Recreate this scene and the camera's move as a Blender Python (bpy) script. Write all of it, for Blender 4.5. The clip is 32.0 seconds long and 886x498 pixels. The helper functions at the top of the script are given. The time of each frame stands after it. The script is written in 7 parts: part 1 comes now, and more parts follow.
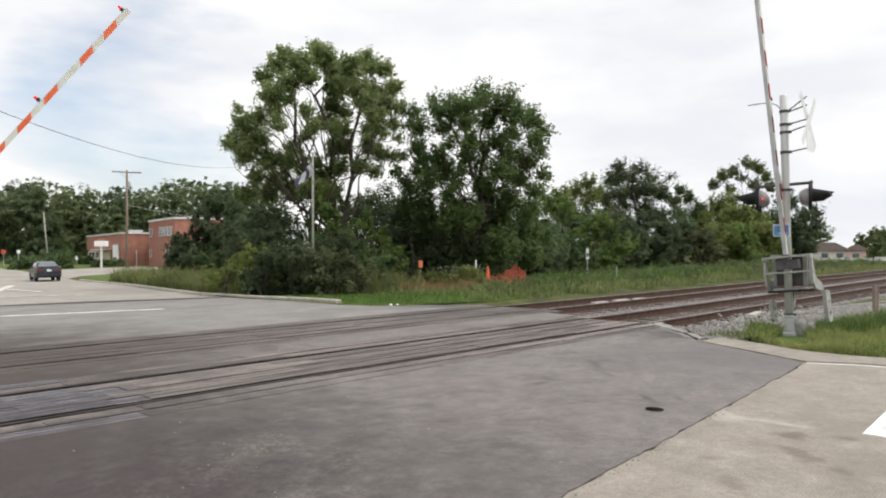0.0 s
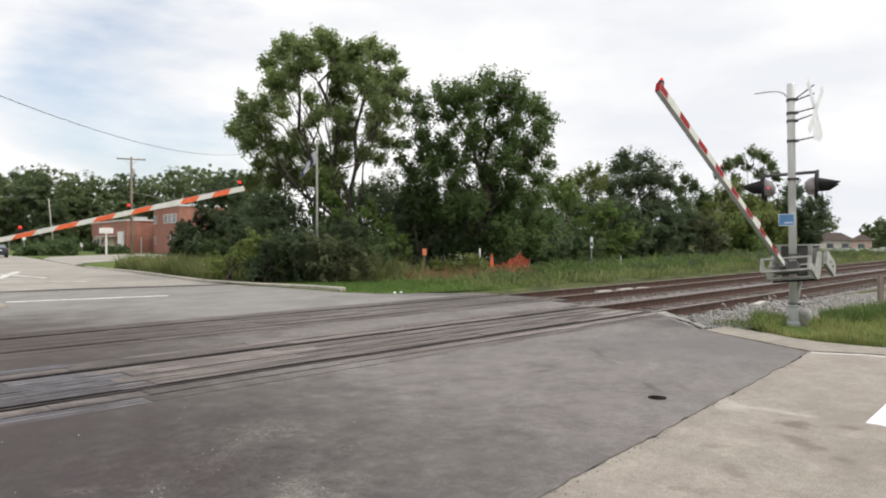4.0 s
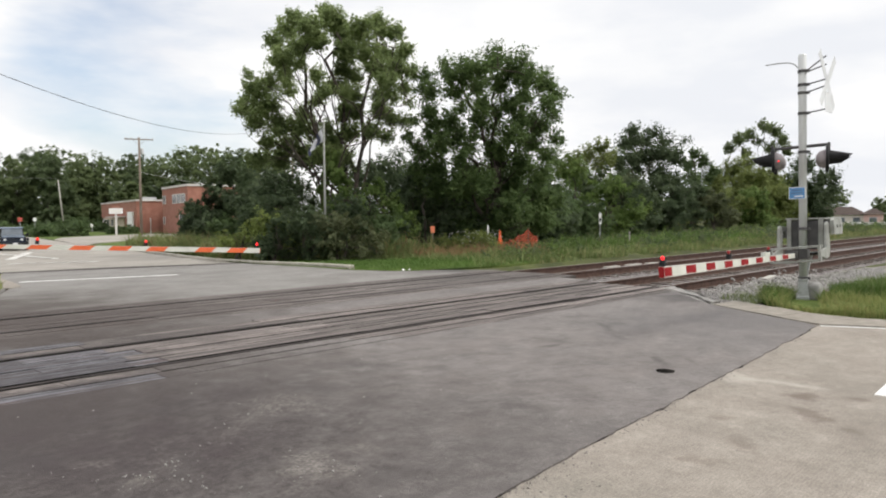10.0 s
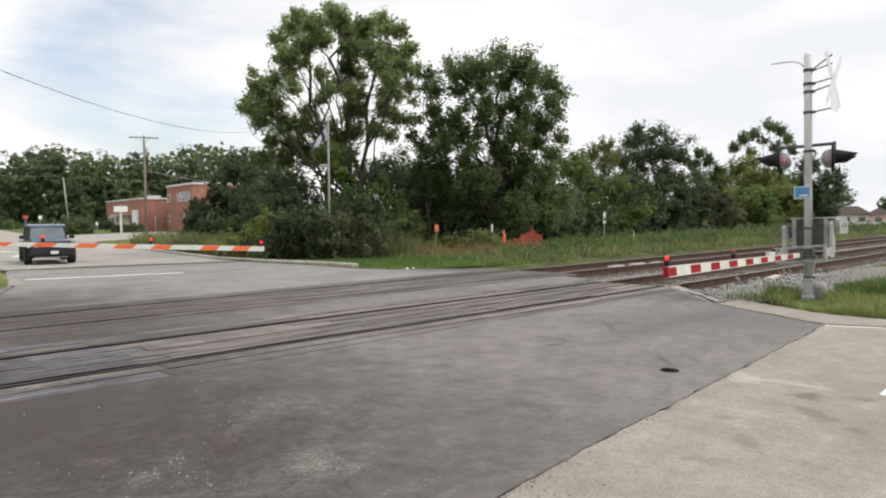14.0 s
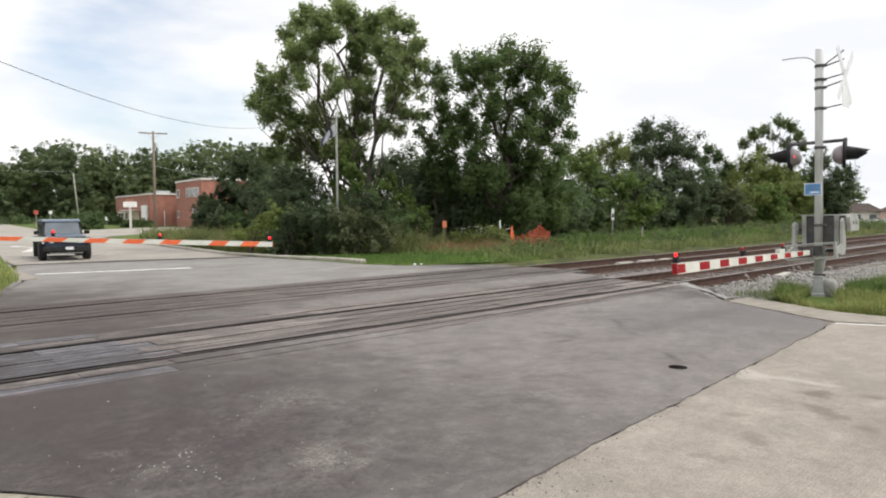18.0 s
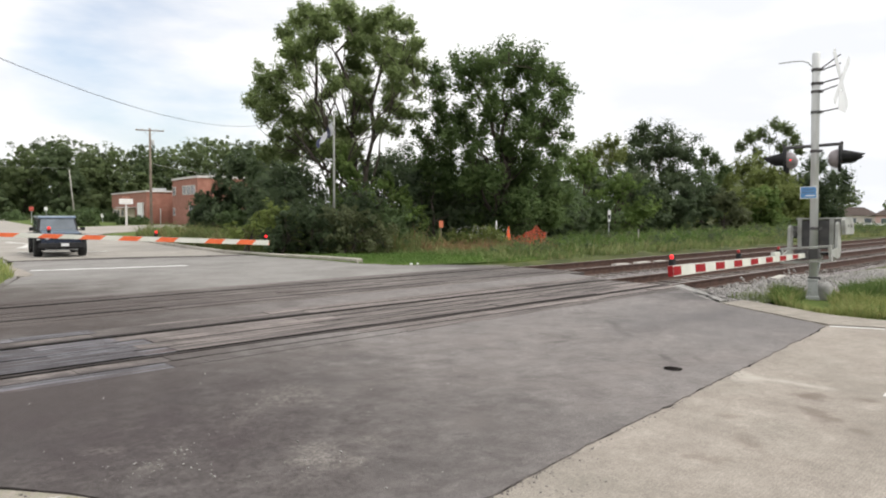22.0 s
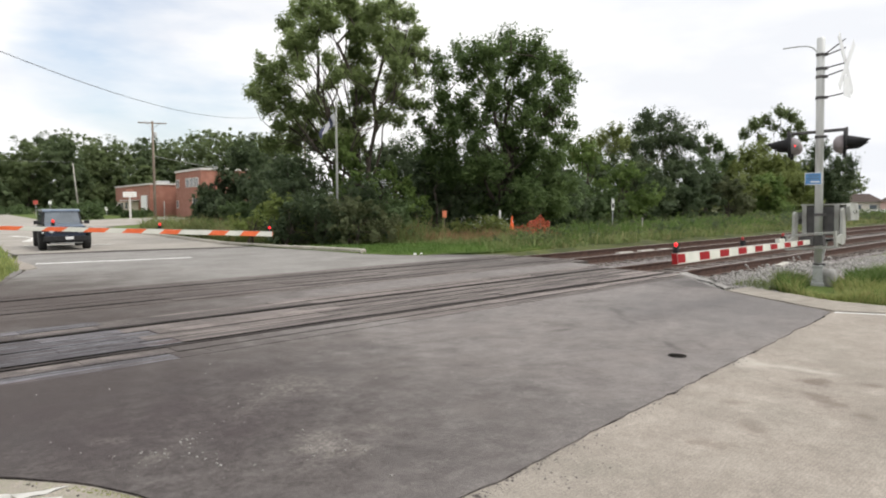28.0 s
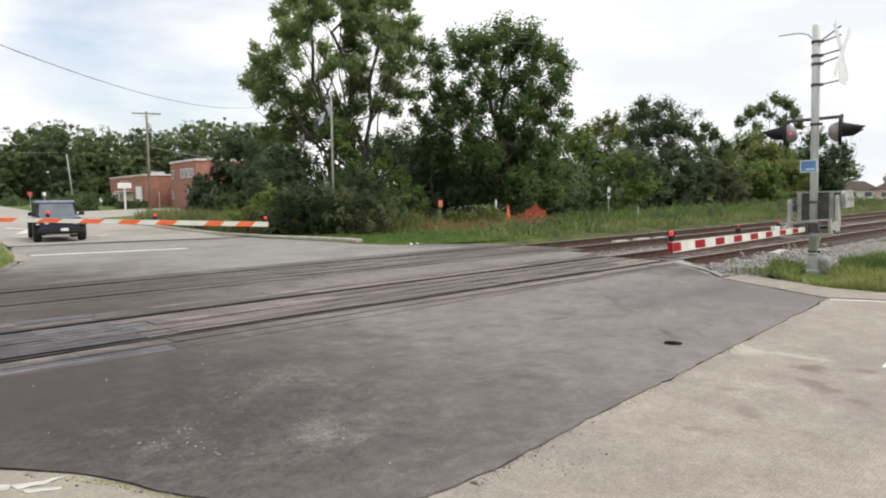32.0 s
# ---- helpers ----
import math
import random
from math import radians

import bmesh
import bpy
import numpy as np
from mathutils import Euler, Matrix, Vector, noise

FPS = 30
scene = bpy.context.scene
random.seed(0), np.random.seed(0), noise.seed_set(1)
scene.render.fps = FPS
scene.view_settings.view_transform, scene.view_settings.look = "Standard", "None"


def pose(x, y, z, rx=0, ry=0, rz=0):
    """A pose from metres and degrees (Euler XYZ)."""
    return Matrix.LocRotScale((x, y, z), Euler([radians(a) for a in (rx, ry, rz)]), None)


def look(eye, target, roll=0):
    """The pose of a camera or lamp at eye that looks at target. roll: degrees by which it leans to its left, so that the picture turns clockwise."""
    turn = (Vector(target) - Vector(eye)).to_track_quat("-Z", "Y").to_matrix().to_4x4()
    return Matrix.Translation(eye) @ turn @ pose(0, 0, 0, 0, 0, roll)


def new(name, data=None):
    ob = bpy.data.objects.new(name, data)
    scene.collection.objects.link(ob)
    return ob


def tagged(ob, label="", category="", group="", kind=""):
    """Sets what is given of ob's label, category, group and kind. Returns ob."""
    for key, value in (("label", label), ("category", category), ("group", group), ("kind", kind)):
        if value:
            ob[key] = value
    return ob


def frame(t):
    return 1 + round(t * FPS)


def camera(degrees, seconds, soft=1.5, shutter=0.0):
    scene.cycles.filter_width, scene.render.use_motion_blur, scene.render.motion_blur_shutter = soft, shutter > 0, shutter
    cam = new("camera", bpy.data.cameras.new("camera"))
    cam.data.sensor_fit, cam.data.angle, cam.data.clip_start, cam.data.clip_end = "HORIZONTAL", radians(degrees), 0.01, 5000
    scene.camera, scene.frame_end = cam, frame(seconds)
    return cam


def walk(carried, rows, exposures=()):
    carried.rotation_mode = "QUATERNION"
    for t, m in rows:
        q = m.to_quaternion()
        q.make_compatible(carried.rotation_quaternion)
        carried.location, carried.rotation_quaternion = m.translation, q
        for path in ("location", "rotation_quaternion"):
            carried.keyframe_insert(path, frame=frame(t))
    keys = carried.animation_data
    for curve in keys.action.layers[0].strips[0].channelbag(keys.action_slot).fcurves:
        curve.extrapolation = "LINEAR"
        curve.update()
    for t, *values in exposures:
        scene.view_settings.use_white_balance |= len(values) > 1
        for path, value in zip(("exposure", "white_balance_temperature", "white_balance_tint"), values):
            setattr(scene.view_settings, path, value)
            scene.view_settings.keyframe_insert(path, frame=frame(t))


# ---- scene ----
# A level crossing: two tracks across a road, gates coming down, trees behind.
# World: tracks run along +X, the camera stands near the origin, z = 0 is the road at the crossing.
cam = camera(66.0, 32.0, soft=2.0)
# seconds, eye x, y, z, heading, tilt, roll (degrees)
PATH = [
    (0.0, -0.007, -0.003, 1.536, 42.83, 0.12, -0.22),
    (0.5, -0.005, -0.004, 1.536, 42.96, -0.06, -0.35),
    (1.0, -0.004, -0.004, 1.535, 43.01, -0.12, -0.32),
    (1.5, -0.003, -0.004, 1.535, 43.07, -0.18, -0.19),
    (2.0, -0.002, -0.004, 1.534, 43.11, -0.30, 0.09),
    (2.5, -0.002, -0.003, 1.533, 43.00, -0.32, 0.14),
    (3.0, -0.001, -0.001, 1.532, 43.01, -0.49, -0.04),
    (3.5, -0.001, 0.000, 1.530, 43.12, -0.63, 0.03),
    (5.5, -0.002, 0.000, 1.519, 43.27, -1.61, -0.12),
    (6.0, -0.002, -0.001, 1.518, 43.27, -1.75, -0.20),
    (6.5, -0.001, -0.003, 1.517, 43.27, -1.76, -0.45),
    (7.0, -0.000, -0.004, 1.515, 43.27, -1.77, -0.41),
    (7.5, 0.001, -0.006, 1.514, 43.33, -1.76, -0.61),
    (8.0, 0.001, -0.007, 1.512, 43.50, -1.99, -0.59),
    (8.5, 0.001, -0.008, 1.510, 43.90, -2.24, -0.64),
    (9.0, 0.001, -0.008, 1.509, 44.00, -2.51, -0.58),
    (9.5, -0.000, -0.007, 1.508, 43.96, -2.63, -0.39),
    (10.0, -0.000, -0.007, 1.507, 43.87, -2.72, -0.46),
    (10.5, -0.001, -0.006, 1.507, 43.90, -2.71, -0.37),
    (11.0, -0.001, -0.006, 1.506, 44.04, -2.75, -0.12),
    (11.5, -0.001, -0.006, 1.506, 44.14, -2.79, -0.35),
    (12.0, -0.002, -0.006, 1.506, 44.14, -2.81, -0.18),
    (12.5, -0.003, -0.007, 1.506, 44.16, -2.75, 0.05),
    (13.0, -0.004, -0.007, 1.506, 44.27, -2.72, -0.69),
    (13.5, -0.004, -0.006, 1.505, 44.23, -2.77, -0.59),
    (14.0, -0.004, -0.006, 1.505, 44.20, -2.82, -0.34),
    (14.5, -0.003, -0.005, 1.505, 44.21, -2.84, -0.22),
    (16.5, -0.002, -0.005, 1.503, 44.61, -2.91, -0.36),
    (17.0, -0.003, -0.004, 1.503, 44.73, -3.04, -0.29),
    (17.5, -0.003, -0.004, 1.503, 44.80, -3.04, -0.11),
    (18.0, -0.004, -0.003, 1.502, 44.85, -3.14, -0.19),
    (18.5, -0.005, -0.002, 1.502, 44.85, -3.18, -0.08),
    (19.0, -0.005, -0.002, 1.502, 44.84, -3.23, 0.13),
    (19.5, -0.006, -0.002, 1.502, 44.80, -3.24, 0.09),
    (20.0, -0.007, -0.003, 1.502, 44.76, -3.10, 0.38),
    (20.5, -0.009, -0.004, 1.502, 44.70, -3.01, 0.13),
    (21.0, -0.011, -0.005, 1.502, 44.59, -3.03, 0.24),
    (21.5, -0.012, -0.006, 1.502, 44.52, -3.11, 0.27),
    (22.0, -0.014, -0.007, 1.501, 44.54, -3.14, 0.33),
    (22.5, -0.014, -0.008, 1.501, 44.82, -3.16, -0.12),
    (23.0, -0.015, -0.010, 1.501, 44.97, -3.27, -0.29),
    (23.5, -0.015, -0.011, 1.501, 44.91, -3.34, 0.04),
    (24.0, -0.016, -0.011, 1.501, 44.78, -3.32, 0.06),
    (24.5, -0.016, -0.012, 1.500, 44.77, -3.31, 0.02),
    (25.0, -0.016, -0.011, 1.500, 44.81, -3.38, -0.11),
    (25.5, -0.015, -0.011, 1.499, 44.78, -3.44, -0.02),
    (27.5, -0.008, -0.006, 1.487, 44.81, -3.86, -0.25),
    (28.0, -0.006, -0.005, 1.486, 44.85, -3.95, -0.17),
    (28.5, -0.005, -0.006, 1.485, 44.82, -4.01, -0.29),
    (29.0, -0.004, -0.006, 1.484, 44.69, -4.21, -0.14),
    (29.5, -0.004, -0.006, 1.484, 44.63, -4.40, -0.42),
    (30.0, -0.005, -0.007, 1.484, 44.56, -4.57, -0.30),
    (30.5, -0.005, -0.007, 1.484, 44.57, -4.64, -0.25),
    (31.0, -0.007, -0.008, 1.484, 44.59, -4.76, -0.23),
    (31.5, -0.008, -0.008, 1.484, 44.58, -4.80, -0.28),
    (32.0, -0.009, -0.009, 1.483, 44.54, -4.83, -0.46),
]


def aim(x, y, z, heading, tilt, roll):
    a, b = radians(heading), radians(tilt)
    way = Vector((math.cos(a) * math.cos(b), math.sin(a) * math.cos(b), math.sin(b)))
    return look((x, y, z), Vector((x, y, z)) + way * 10, roll)


walk(cam, [(r[0], aim(*r[1:])) for r in PATH], ((0, 0.32), (13, 0.32), (14.5, 0.35), (17, 0.42), (24, 0.44), (28, 0.40), (32, 0.39)))

# ---- world and light ----
SUN_EL, SUN_AZ = radians(52), radians(150)   # high, hazy, behind the clouds
world = bpy.data.worlds.new("sky")
scene.world = world
world.use_nodes = True
wn, wl = world.node_tree.nodes, world.node_tree.links
wn.clear()
w_out = wn.new("ShaderNodeOutputWorld")
w_sky = wn.new("ShaderNodeTexSky")
w_sky.sky_type, w_sky.sun_disc = "NISHITA", False
w_sky.sun_elevation, w_sky.sun_rotation = SUN_EL, SUN_AZ
w_sky.air_density, w_sky.dust_density, w_sky.ozone_density = 1.0, 2.0, 1.0
w_blue = wn.new("ShaderNodeBackground")
w_blue.inputs["Strength"].default_value = 0.135
w_cloud = wn.new("ShaderNodeBackground")
w_cloud.inputs["Strength"].default_value = 1.0
w_co = wn.new("ShaderNodeTexCoord")
w_map = wn.new("ShaderNodeMapping")
w_map.inputs["Scale"].default_value = (1.0, 1.0, 3.2)
w_map.inputs["Location"].default_value = (0.35, 0.1, 0.0)
w_n1 = wn.new("ShaderNodeTexNoise")
w_n1.inputs["Scale"].default_value, w_n1.inputs["Detail"].default_value = 2.3, 7.0
w_n1.inputs["Roughness"].default_value = 0.52
w_r1 = wn.new("ShaderNodeValToRGB")
w_r1.color_ramp.elements[0].position, w_r1.color_ramp.elements[1].position = 0.10, 0.36
w_n2 = wn.new("ShaderNodeTexNoise")
w_n2.inputs["Scale"].default_value, w_n2.inputs["Detail"].default_value = 3.6, 6.0
w_r2 = wn.new("ShaderNodeValToRGB")
w_r2.color_ramp.elements[0].position, w_r2.color_ramp.elements[1].position = 0.33, 0.62
w_r2.color_ramp.elements[0].color = (0.70, 0.715, 0.75, 1)
w_r2.color_ramp.elements[1].color = (0.86, 0.852, 0.84, 1)
# an overcast sky is brighter towards the zenith
w_sep = wn.new("ShaderNodeSeparateXYZ")
w_top = wn.new("ShaderNodeMapRange")
w_top.inputs["From Min"].default_value, w_top.inputs["From Max"].default_value = 0.38, 1.0
w_top.inputs["To Min"].default_value, w_top.inputs["To Max"].default_value = 1.0, 1.4
w_mix = wn.new("ShaderNodeMixShader")
# an opening of pale blue low over the street
w_dot = wn.new("ShaderNodeVectorMath")
w_dot.operation = "DOT_PRODUCT"
w_dot.inputs[1].default_value = (0.412, 0.893, 0.180)
w_gap = wn.new("ShaderNodeMapRange")
w_gap.interpolation_type = "SMOOTHSTEP"
w_gap.inputs["From Min"].default_value, w_gap.inputs["From Max"].default_value = 0.970, 0.996
w_add = wn.new("ShaderNodeMath")
w_add.operation = "MULTIPLY_ADD"
w_add.inputs[1].default_value = -0.21
wl.new(w_co.outputs["Generated"], w_sep.inputs["Vector"])
wl.new(w_sep.outputs["Z"], w_top.inputs["Value"])
wl.new(w_top.outputs["Result"], w_cloud.inputs["Strength"])
wl.new(w_co.outputs["Generated"], w_map.inputs["Vector"])
wl.new(w_map.outputs["Vector"], w_n1.inputs["Vector"])
wl.new(w_map.outputs["Vector"], w_n2.inputs["Vector"])
wl.new(w_co.outputs["Generated"], w_dot.inputs[0])
wl.new(w_dot.outputs["Value"], w_gap.inputs["Value"])
wl.new(w_gap.outputs["Result"], w_add.inputs[0])
wl.new(w_n1.outputs["Fac"], w_add.inputs[2])
wl.new(w_add.outputs[0], w_r1.inputs["Fac"])
wl.new(w_n2.outputs["Fac"], w_r2.inputs["Fac"])
wl.new(w_r2.outputs["Color"], w_cloud.inputs["Color"])
wl.new(w_sky.outputs["Color"], w_blue.inputs["Color"])
wl.new(w_r1.outputs["Color"], w_mix.inputs["Fac"])
wl.new(w_blue.outputs[0], w_mix.inputs[1])
wl.new(w_cloud.outputs[0], w_mix.inputs[2])
wl.new(w_mix.outputs[0], w_out.inputs["Surface"])
sun_data = bpy.data.lights.new("sun", "SUN")
sun_data.energy, sun_data.angle, sun_data.color = 1.9, radians(25), (1.0, 0.96, 0.90)
sun = new("sun", sun_data)
# sky rotation runs clockwise from +Y
sun_from = Vector((math.sin(SUN_AZ) * math.cos(SUN_EL), math.cos(SUN_AZ) * math.cos(SUN_EL), math.sin(SUN_EL)))
sun.matrix_world = look(sun_from * 60, (0, 0, 0))
scene.view_settings.exposure = 0.32


# ---- materials ----
def mat(name, c1, c2=None, scale=3.0, rough=0.8, metal=0.0, bump=0.0, fine=0.0, detail=5.0, c3=None, big=0.4,
        spread=(0.35, 0.65), stain=(0.5, 0.75), rand=0.0, emit=0.0, stretch=(1, 1, 1), spec=0.4, coords="Object", speck=0.0, speck_scale=90.0, ridges=0.0):
    """c1 to c2 by a noise of that scale, c3 in larger stains, a bump of fine grain; rand: difference from object to object."""
    m = bpy.data.materials.new(name)
    m.use_nodes = True
    n, l = m.node_tree.nodes, m.node_tree.links
    p = n["Principled BSDF"]
    p.inputs["Roughness"].default_value, p.inputs["Metallic"].default_value = rough, metal
    p.inputs["Specular IOR Level"].default_value = spec
    p.inputs["Base Color"].default_value = (*c1, 1)
    if emit:
        p.inputs["Emission Color"].default_value, p.inputs["Emission Strength"].default_value = (*c1, 1), emit
    co = n.new("ShaderNodeTexCoord")
    mp = n.new("ShaderNodeMapping")
    mp.inputs["Scale"].default_value = stretch
    l.new(co.outputs[coords], mp.inputs["Vector"])
    last = None
    if c2:
        t = n.new("ShaderNodeTexNoise")
        t.inputs["Scale"].default_value, t.inputs["Detail"].default_value = scale, detail
        r = n.new("ShaderNodeValToRGB")
        r.color_ramp.elements[0].position, r.color_ramp.elements[1].position = spread
        r.color_ramp.elements[0].color, r.color_ramp.elements[1].color = (*c1, 1), (*c2, 1)
        l.new(mp.outputs["Vector"], t.inputs["Vector"])
        l.new(t.outputs["Fac"], r.inputs["Fac"])
        last = r.outputs["Color"]
    if c3:
        t = n.new("ShaderNodeTexNoise")
        t.inputs["Scale"].default_value, t.inputs["Detail"].default_value = big, 4.0
        r = n.new("ShaderNodeValToRGB")
        r.color_ramp.elements[0].position, r.color_ramp.elements[1].position = stain
        x = n.new("ShaderNodeMixRGB")
        x.inputs["Color2"].default_value = (*c3, 1)
        l.new(mp.outputs["Vector"], t.inputs["Vector"])
        l.new(t.outputs["Fac"], r.inputs["Fac"])
        l.new(r.outputs["Color"], x.inputs["Fac"])
        l.new(last, x.inputs["Color1"])
        last = x.outputs["Color"]
    for k, (size, amount) in enumerate(((speck_scale, speck), (speck_scale * 0.4, speck * 0.6), (speck_scale * 0.11, speck * 0.42), (speck_scale * 0.035, speck * 0.45))):
        if not speck:
            break
        t = n.new("ShaderNodeTexNoise")
        t.inputs["Scale"].default_value, t.inputs["Detail"].default_value, t.inputs["Roughness"].default_value = size, 4.0, 0.65
        r = n.new("ShaderNodeMapRange")
        r.inputs["From Min"].default_value, r.inputs["From Max"].default_value = 0.3, 0.7
        r.inputs["To Min"].default_value, r.inputs["To Max"].default_value = 1 - amount, 1 + amount
        h = n.new("ShaderNodeHueSaturation")
        l.new(co.outputs[coords], t.inputs["Vector"])
        l.new(t.outputs["Fac"], r.inputs["Value"])
        l.new(r.outputs["Result"], h.inputs["Value"])
        l.new(last, h.inputs["Color"])
        last = h.outputs["Color"]
    if ridges:
        t = n.new("ShaderNodeTexWave")
        t.bands_direction = "Y"
        t.inputs["Scale"].default_value, t.inputs["Distortion"].default_value = 14.0, 5.0
        t.inputs["Detail"].default_value, t.inputs["Detail Scale"].default_value = 3.0, 1.2
        r = n.new("ShaderNodeMapRange")
        r.inputs["To Min"].default_value, r.inputs["To Max"].default_value = 1 - ridges, 1 + ridges * 0.4
        h = n.new("ShaderNodeHueSaturation")
        l.new(co.outputs[coords], t.inputs["Vector"])
        l.new(t.outputs["Fac"], r.inputs["Value"])
        l.new(r.outputs["Result"], h.inputs["Value"])
        l.new(last, h.inputs["Color"])
        last = h.outputs["Color"]
    if rand:
        o = n.new("ShaderNodeObjectInfo")
        r = n.new("ShaderNodeMapRange")
        r.inputs["To Min"].default_value, r.inputs["To Max"].default_value = 1 - rand, 1 + rand
        h = n.new("ShaderNodeHueSaturation")
        l.new(o.outputs["Random"], r.inputs["Value"])
        l.new(r.outputs["Result"], h.inputs["Value"])
        if last:
            l.new(last, h.inputs["Color"])
        else:
            h.inputs["Color"].default_value = (*c1, 1)
        last = h.outputs["Color"]
    if last:
        l.new(last, p.inputs["Base Color"])
    if bump:
        t = n.new("ShaderNodeTexNoise")
        t.inputs["Scale"].default_value, t.inputs["Detail"].default_value = fine or scale * 8, 3.0
        b = n.new("ShaderNodeBump")
        b.inputs["Strength"].default_value, b.inputs["Distance"].default_value = bump, 0.02
        l.new(mp.outputs["Vector"], t.inputs["Vector"])
        l.new(t.outputs["Fac"], b.inputs["Height"])
        l.new(b.outputs["Normal"], p.inputs["Normal"])
    return m


def leaf_mat(name, dark, light, through_light=0.4, rough=0.65, differ=0.38):
    """Leaves that differ one from another and let some light through."""
    m = bpy.data.materials.new(name)
    m.use_nodes = True
    n, l = m.node_tree.nodes, m.node_tree.links
    p, out = n["Principled BSDF"], n["Material Output"]
    p.inputs["Roughness"].default_value, p.inputs["Specular IOR Level"].default_value = rough, 0.18
    g = n.new("ShaderNodeNewGeometry")
    r = n.new("ShaderNodeValToRGB")
    r.color_ramp.elements[0].color, r.color_ramp.elements[1].color = (*dark, 1), (*light, 1)
    co = n.new("ShaderNodeTexCoord")
    t = n.new("ShaderNodeTexNoise")
    t.inputs["Scale"].default_value, t.inputs["Detail"].default_value = 0.45, 2.0
    x = n.new("ShaderNodeMath")
    x.operation = "MULTIPLY_ADD"
    x.inputs[1].default_value = differ
    y = n.new("ShaderNodeMath")
    y.operation = "MULTIPLY_ADD"
    y.inputs[1].default_value, y.inputs[2].default_value = 1.3, -0.42
    l.new(co.outputs["Object"], t.inputs["Vector"])
    l.new(t.outputs["Fac"], y.inputs[0])
    l.new(g.outputs["Random Per Island"], x.inputs[0])
    l.new(y.outputs[0], x.inputs[2])
    l.new(x.outputs[0], r.inputs["Fac"])
    l.new(r.outputs["Color"], p.inputs["Base Color"])
    tr = n.new("ShaderNodeBsdfTranslucent")
    mx = n.new("ShaderNodeMixShader")
    mx.inputs["Fac"].default_value = through_light
    l.new(r.outputs["Color"], tr.inputs["Color"])
    l.new(p.outputs[0], mx.inputs[1])
    l.new(tr.outputs[0], mx.inputs[2])
    l.new(mx.outputs[0], out.inputs["Surface"])
    return m


ASPHALT = mat("asphalt", (0.162, 0.146, 0.139), (0.198, 0.182, 0.173), 1.1, 0.9, bump=0.5, fine=110, c3=(0.120, 0.108, 0.103), big=0.55,
              stain=(0.50, 0.78), detail=12, speck=0.40, speck_scale=110)


def spot_stain(m, centre, radius, colour, amount, wobble=0.5, scale=1.2, grain=0.0, to=None):
    """A blotch of that colour round a point on the ground, or a streak from it to another, with a ragged rim."""
    n, l = m.node_tree.nodes, m.node_tree.links
    p = n["Principled BSDF"]
    src = p.inputs["Base Color"].links[0].from_socket
    co = n.new("ShaderNodeTexCoord")
    t = n.new("ShaderNodeTexNoise")
    t.inputs["Scale"].default_value, t.inputs["Detail"].default_value = scale, 7.0
    d = n.new("ShaderNodeVectorMath")
    d.operation = "LENGTH"
    end = to or centre
    place = n.new("ShaderNodeMapping")
    place.vector_type = "TEXTURE"
    place.inputs["Location"].default_value = ((centre[0] + end[0]) / 2, (centre[1] + end[1]) / 2, 0.0)
    place.inputs["Rotation"].default_value = (0.0, 0.0, math.atan2(end[1] - centre[1], end[0] - centre[0]))
    place.inputs["Scale"].default_value = (max(1.0, math.hypot(end[0] - centre[0], end[1] - centre[1]) / 2 / radius), 1.0, 1.0)
    k = n.new("ShaderNodeMath")
    k.operation = "MULTIPLY_ADD"
    k.inputs[1].default_value = -wobble * radius * 4
    r = n.new("ShaderNodeMapRange")
    r.interpolation_type = "SMOOTHSTEP"
    r.inputs["From Min"].default_value, r.inputs["From Max"].default_value = radius - wobble * radius * 2, -wobble * radius * 2
    r.inputs["To Min"].default_value, r.inputs["To Max"].default_value = 0.0, amount
    x = n.new("ShaderNodeMixRGB")
    x.inputs["Color2"].default_value = (*colour, 1)
    l.new(co.outputs["Object"], t.inputs["Vector"])
    l.new(co.outputs["Object"], place.inputs["Vector"])
    l.new(place.outputs["Vector"], d.inputs[0])
    l.new(t.outputs["Fac"], k.inputs[0])
    l.new(d.outputs["Value"], k.inputs[2])
    l.new(k.outputs[0], r.inputs["Value"])
    mask = r.outputs["Result"]
    if grain:
        g = n.new("ShaderNodeTexNoise")
        g.inputs["Scale"].default_value, g.inputs["Detail"].default_value, g.inputs["Roughness"].default_value = grain, 6.0, 0.7
        q = n.new("ShaderNodeMapRange")
        q.inputs["From Min"].default_value, q.inputs["From Max"].default_value = 0.42, 0.62
        u = n.new("ShaderNodeMath")
        u.operation = "MULTIPLY"
        l.new(co.outputs["Object"], g.inputs["Vector"])
        l.new(g.outputs["Fac"], q.inputs["Value"])
        l.new(q.outputs["Result"], u.inputs[0])
        l.new(mask, u.inputs[1])
        mask = u.outputs[0]
    l.new(mask, x.inputs["Fac"])
    l.new(src, x.inputs["Color1"])
    l.new(x.outputs["Color"], p.inputs["Base Color"])


spot_stain(ASPHALT, (1.2, 4.9), 5.0, (0.050, 0.041, 0.039), 0.95, 0.25, 3.2)
spot_stain(ASPHALT, (2.4, 4.2), 3.2, (0.05, 0.042, 0.04), 0.55, 0.35, 3.0, 4)
spot_stain(ASPHALT, (3.4, 5.6), 2.4, (0.085, 0.073, 0.069), 0.6, 0.4, 3.4, 5)
spot_stain(ASPHALT, (2.4, 9.7), 5.6, (0.058, 0.046, 0.041), 0.95, 0.3, 1.6)
spot_stain(ASPHALT, (2.95, 4.72), 0.5, (0.28, 0.255, 0.23), 0.8, 0.6, 3.0, 30)
spot_stain(ASPHALT, (2.50, 3.42), 0.4, (0.30, 0.275, 0.245), 0.8, 0.6, 4.0, 40)
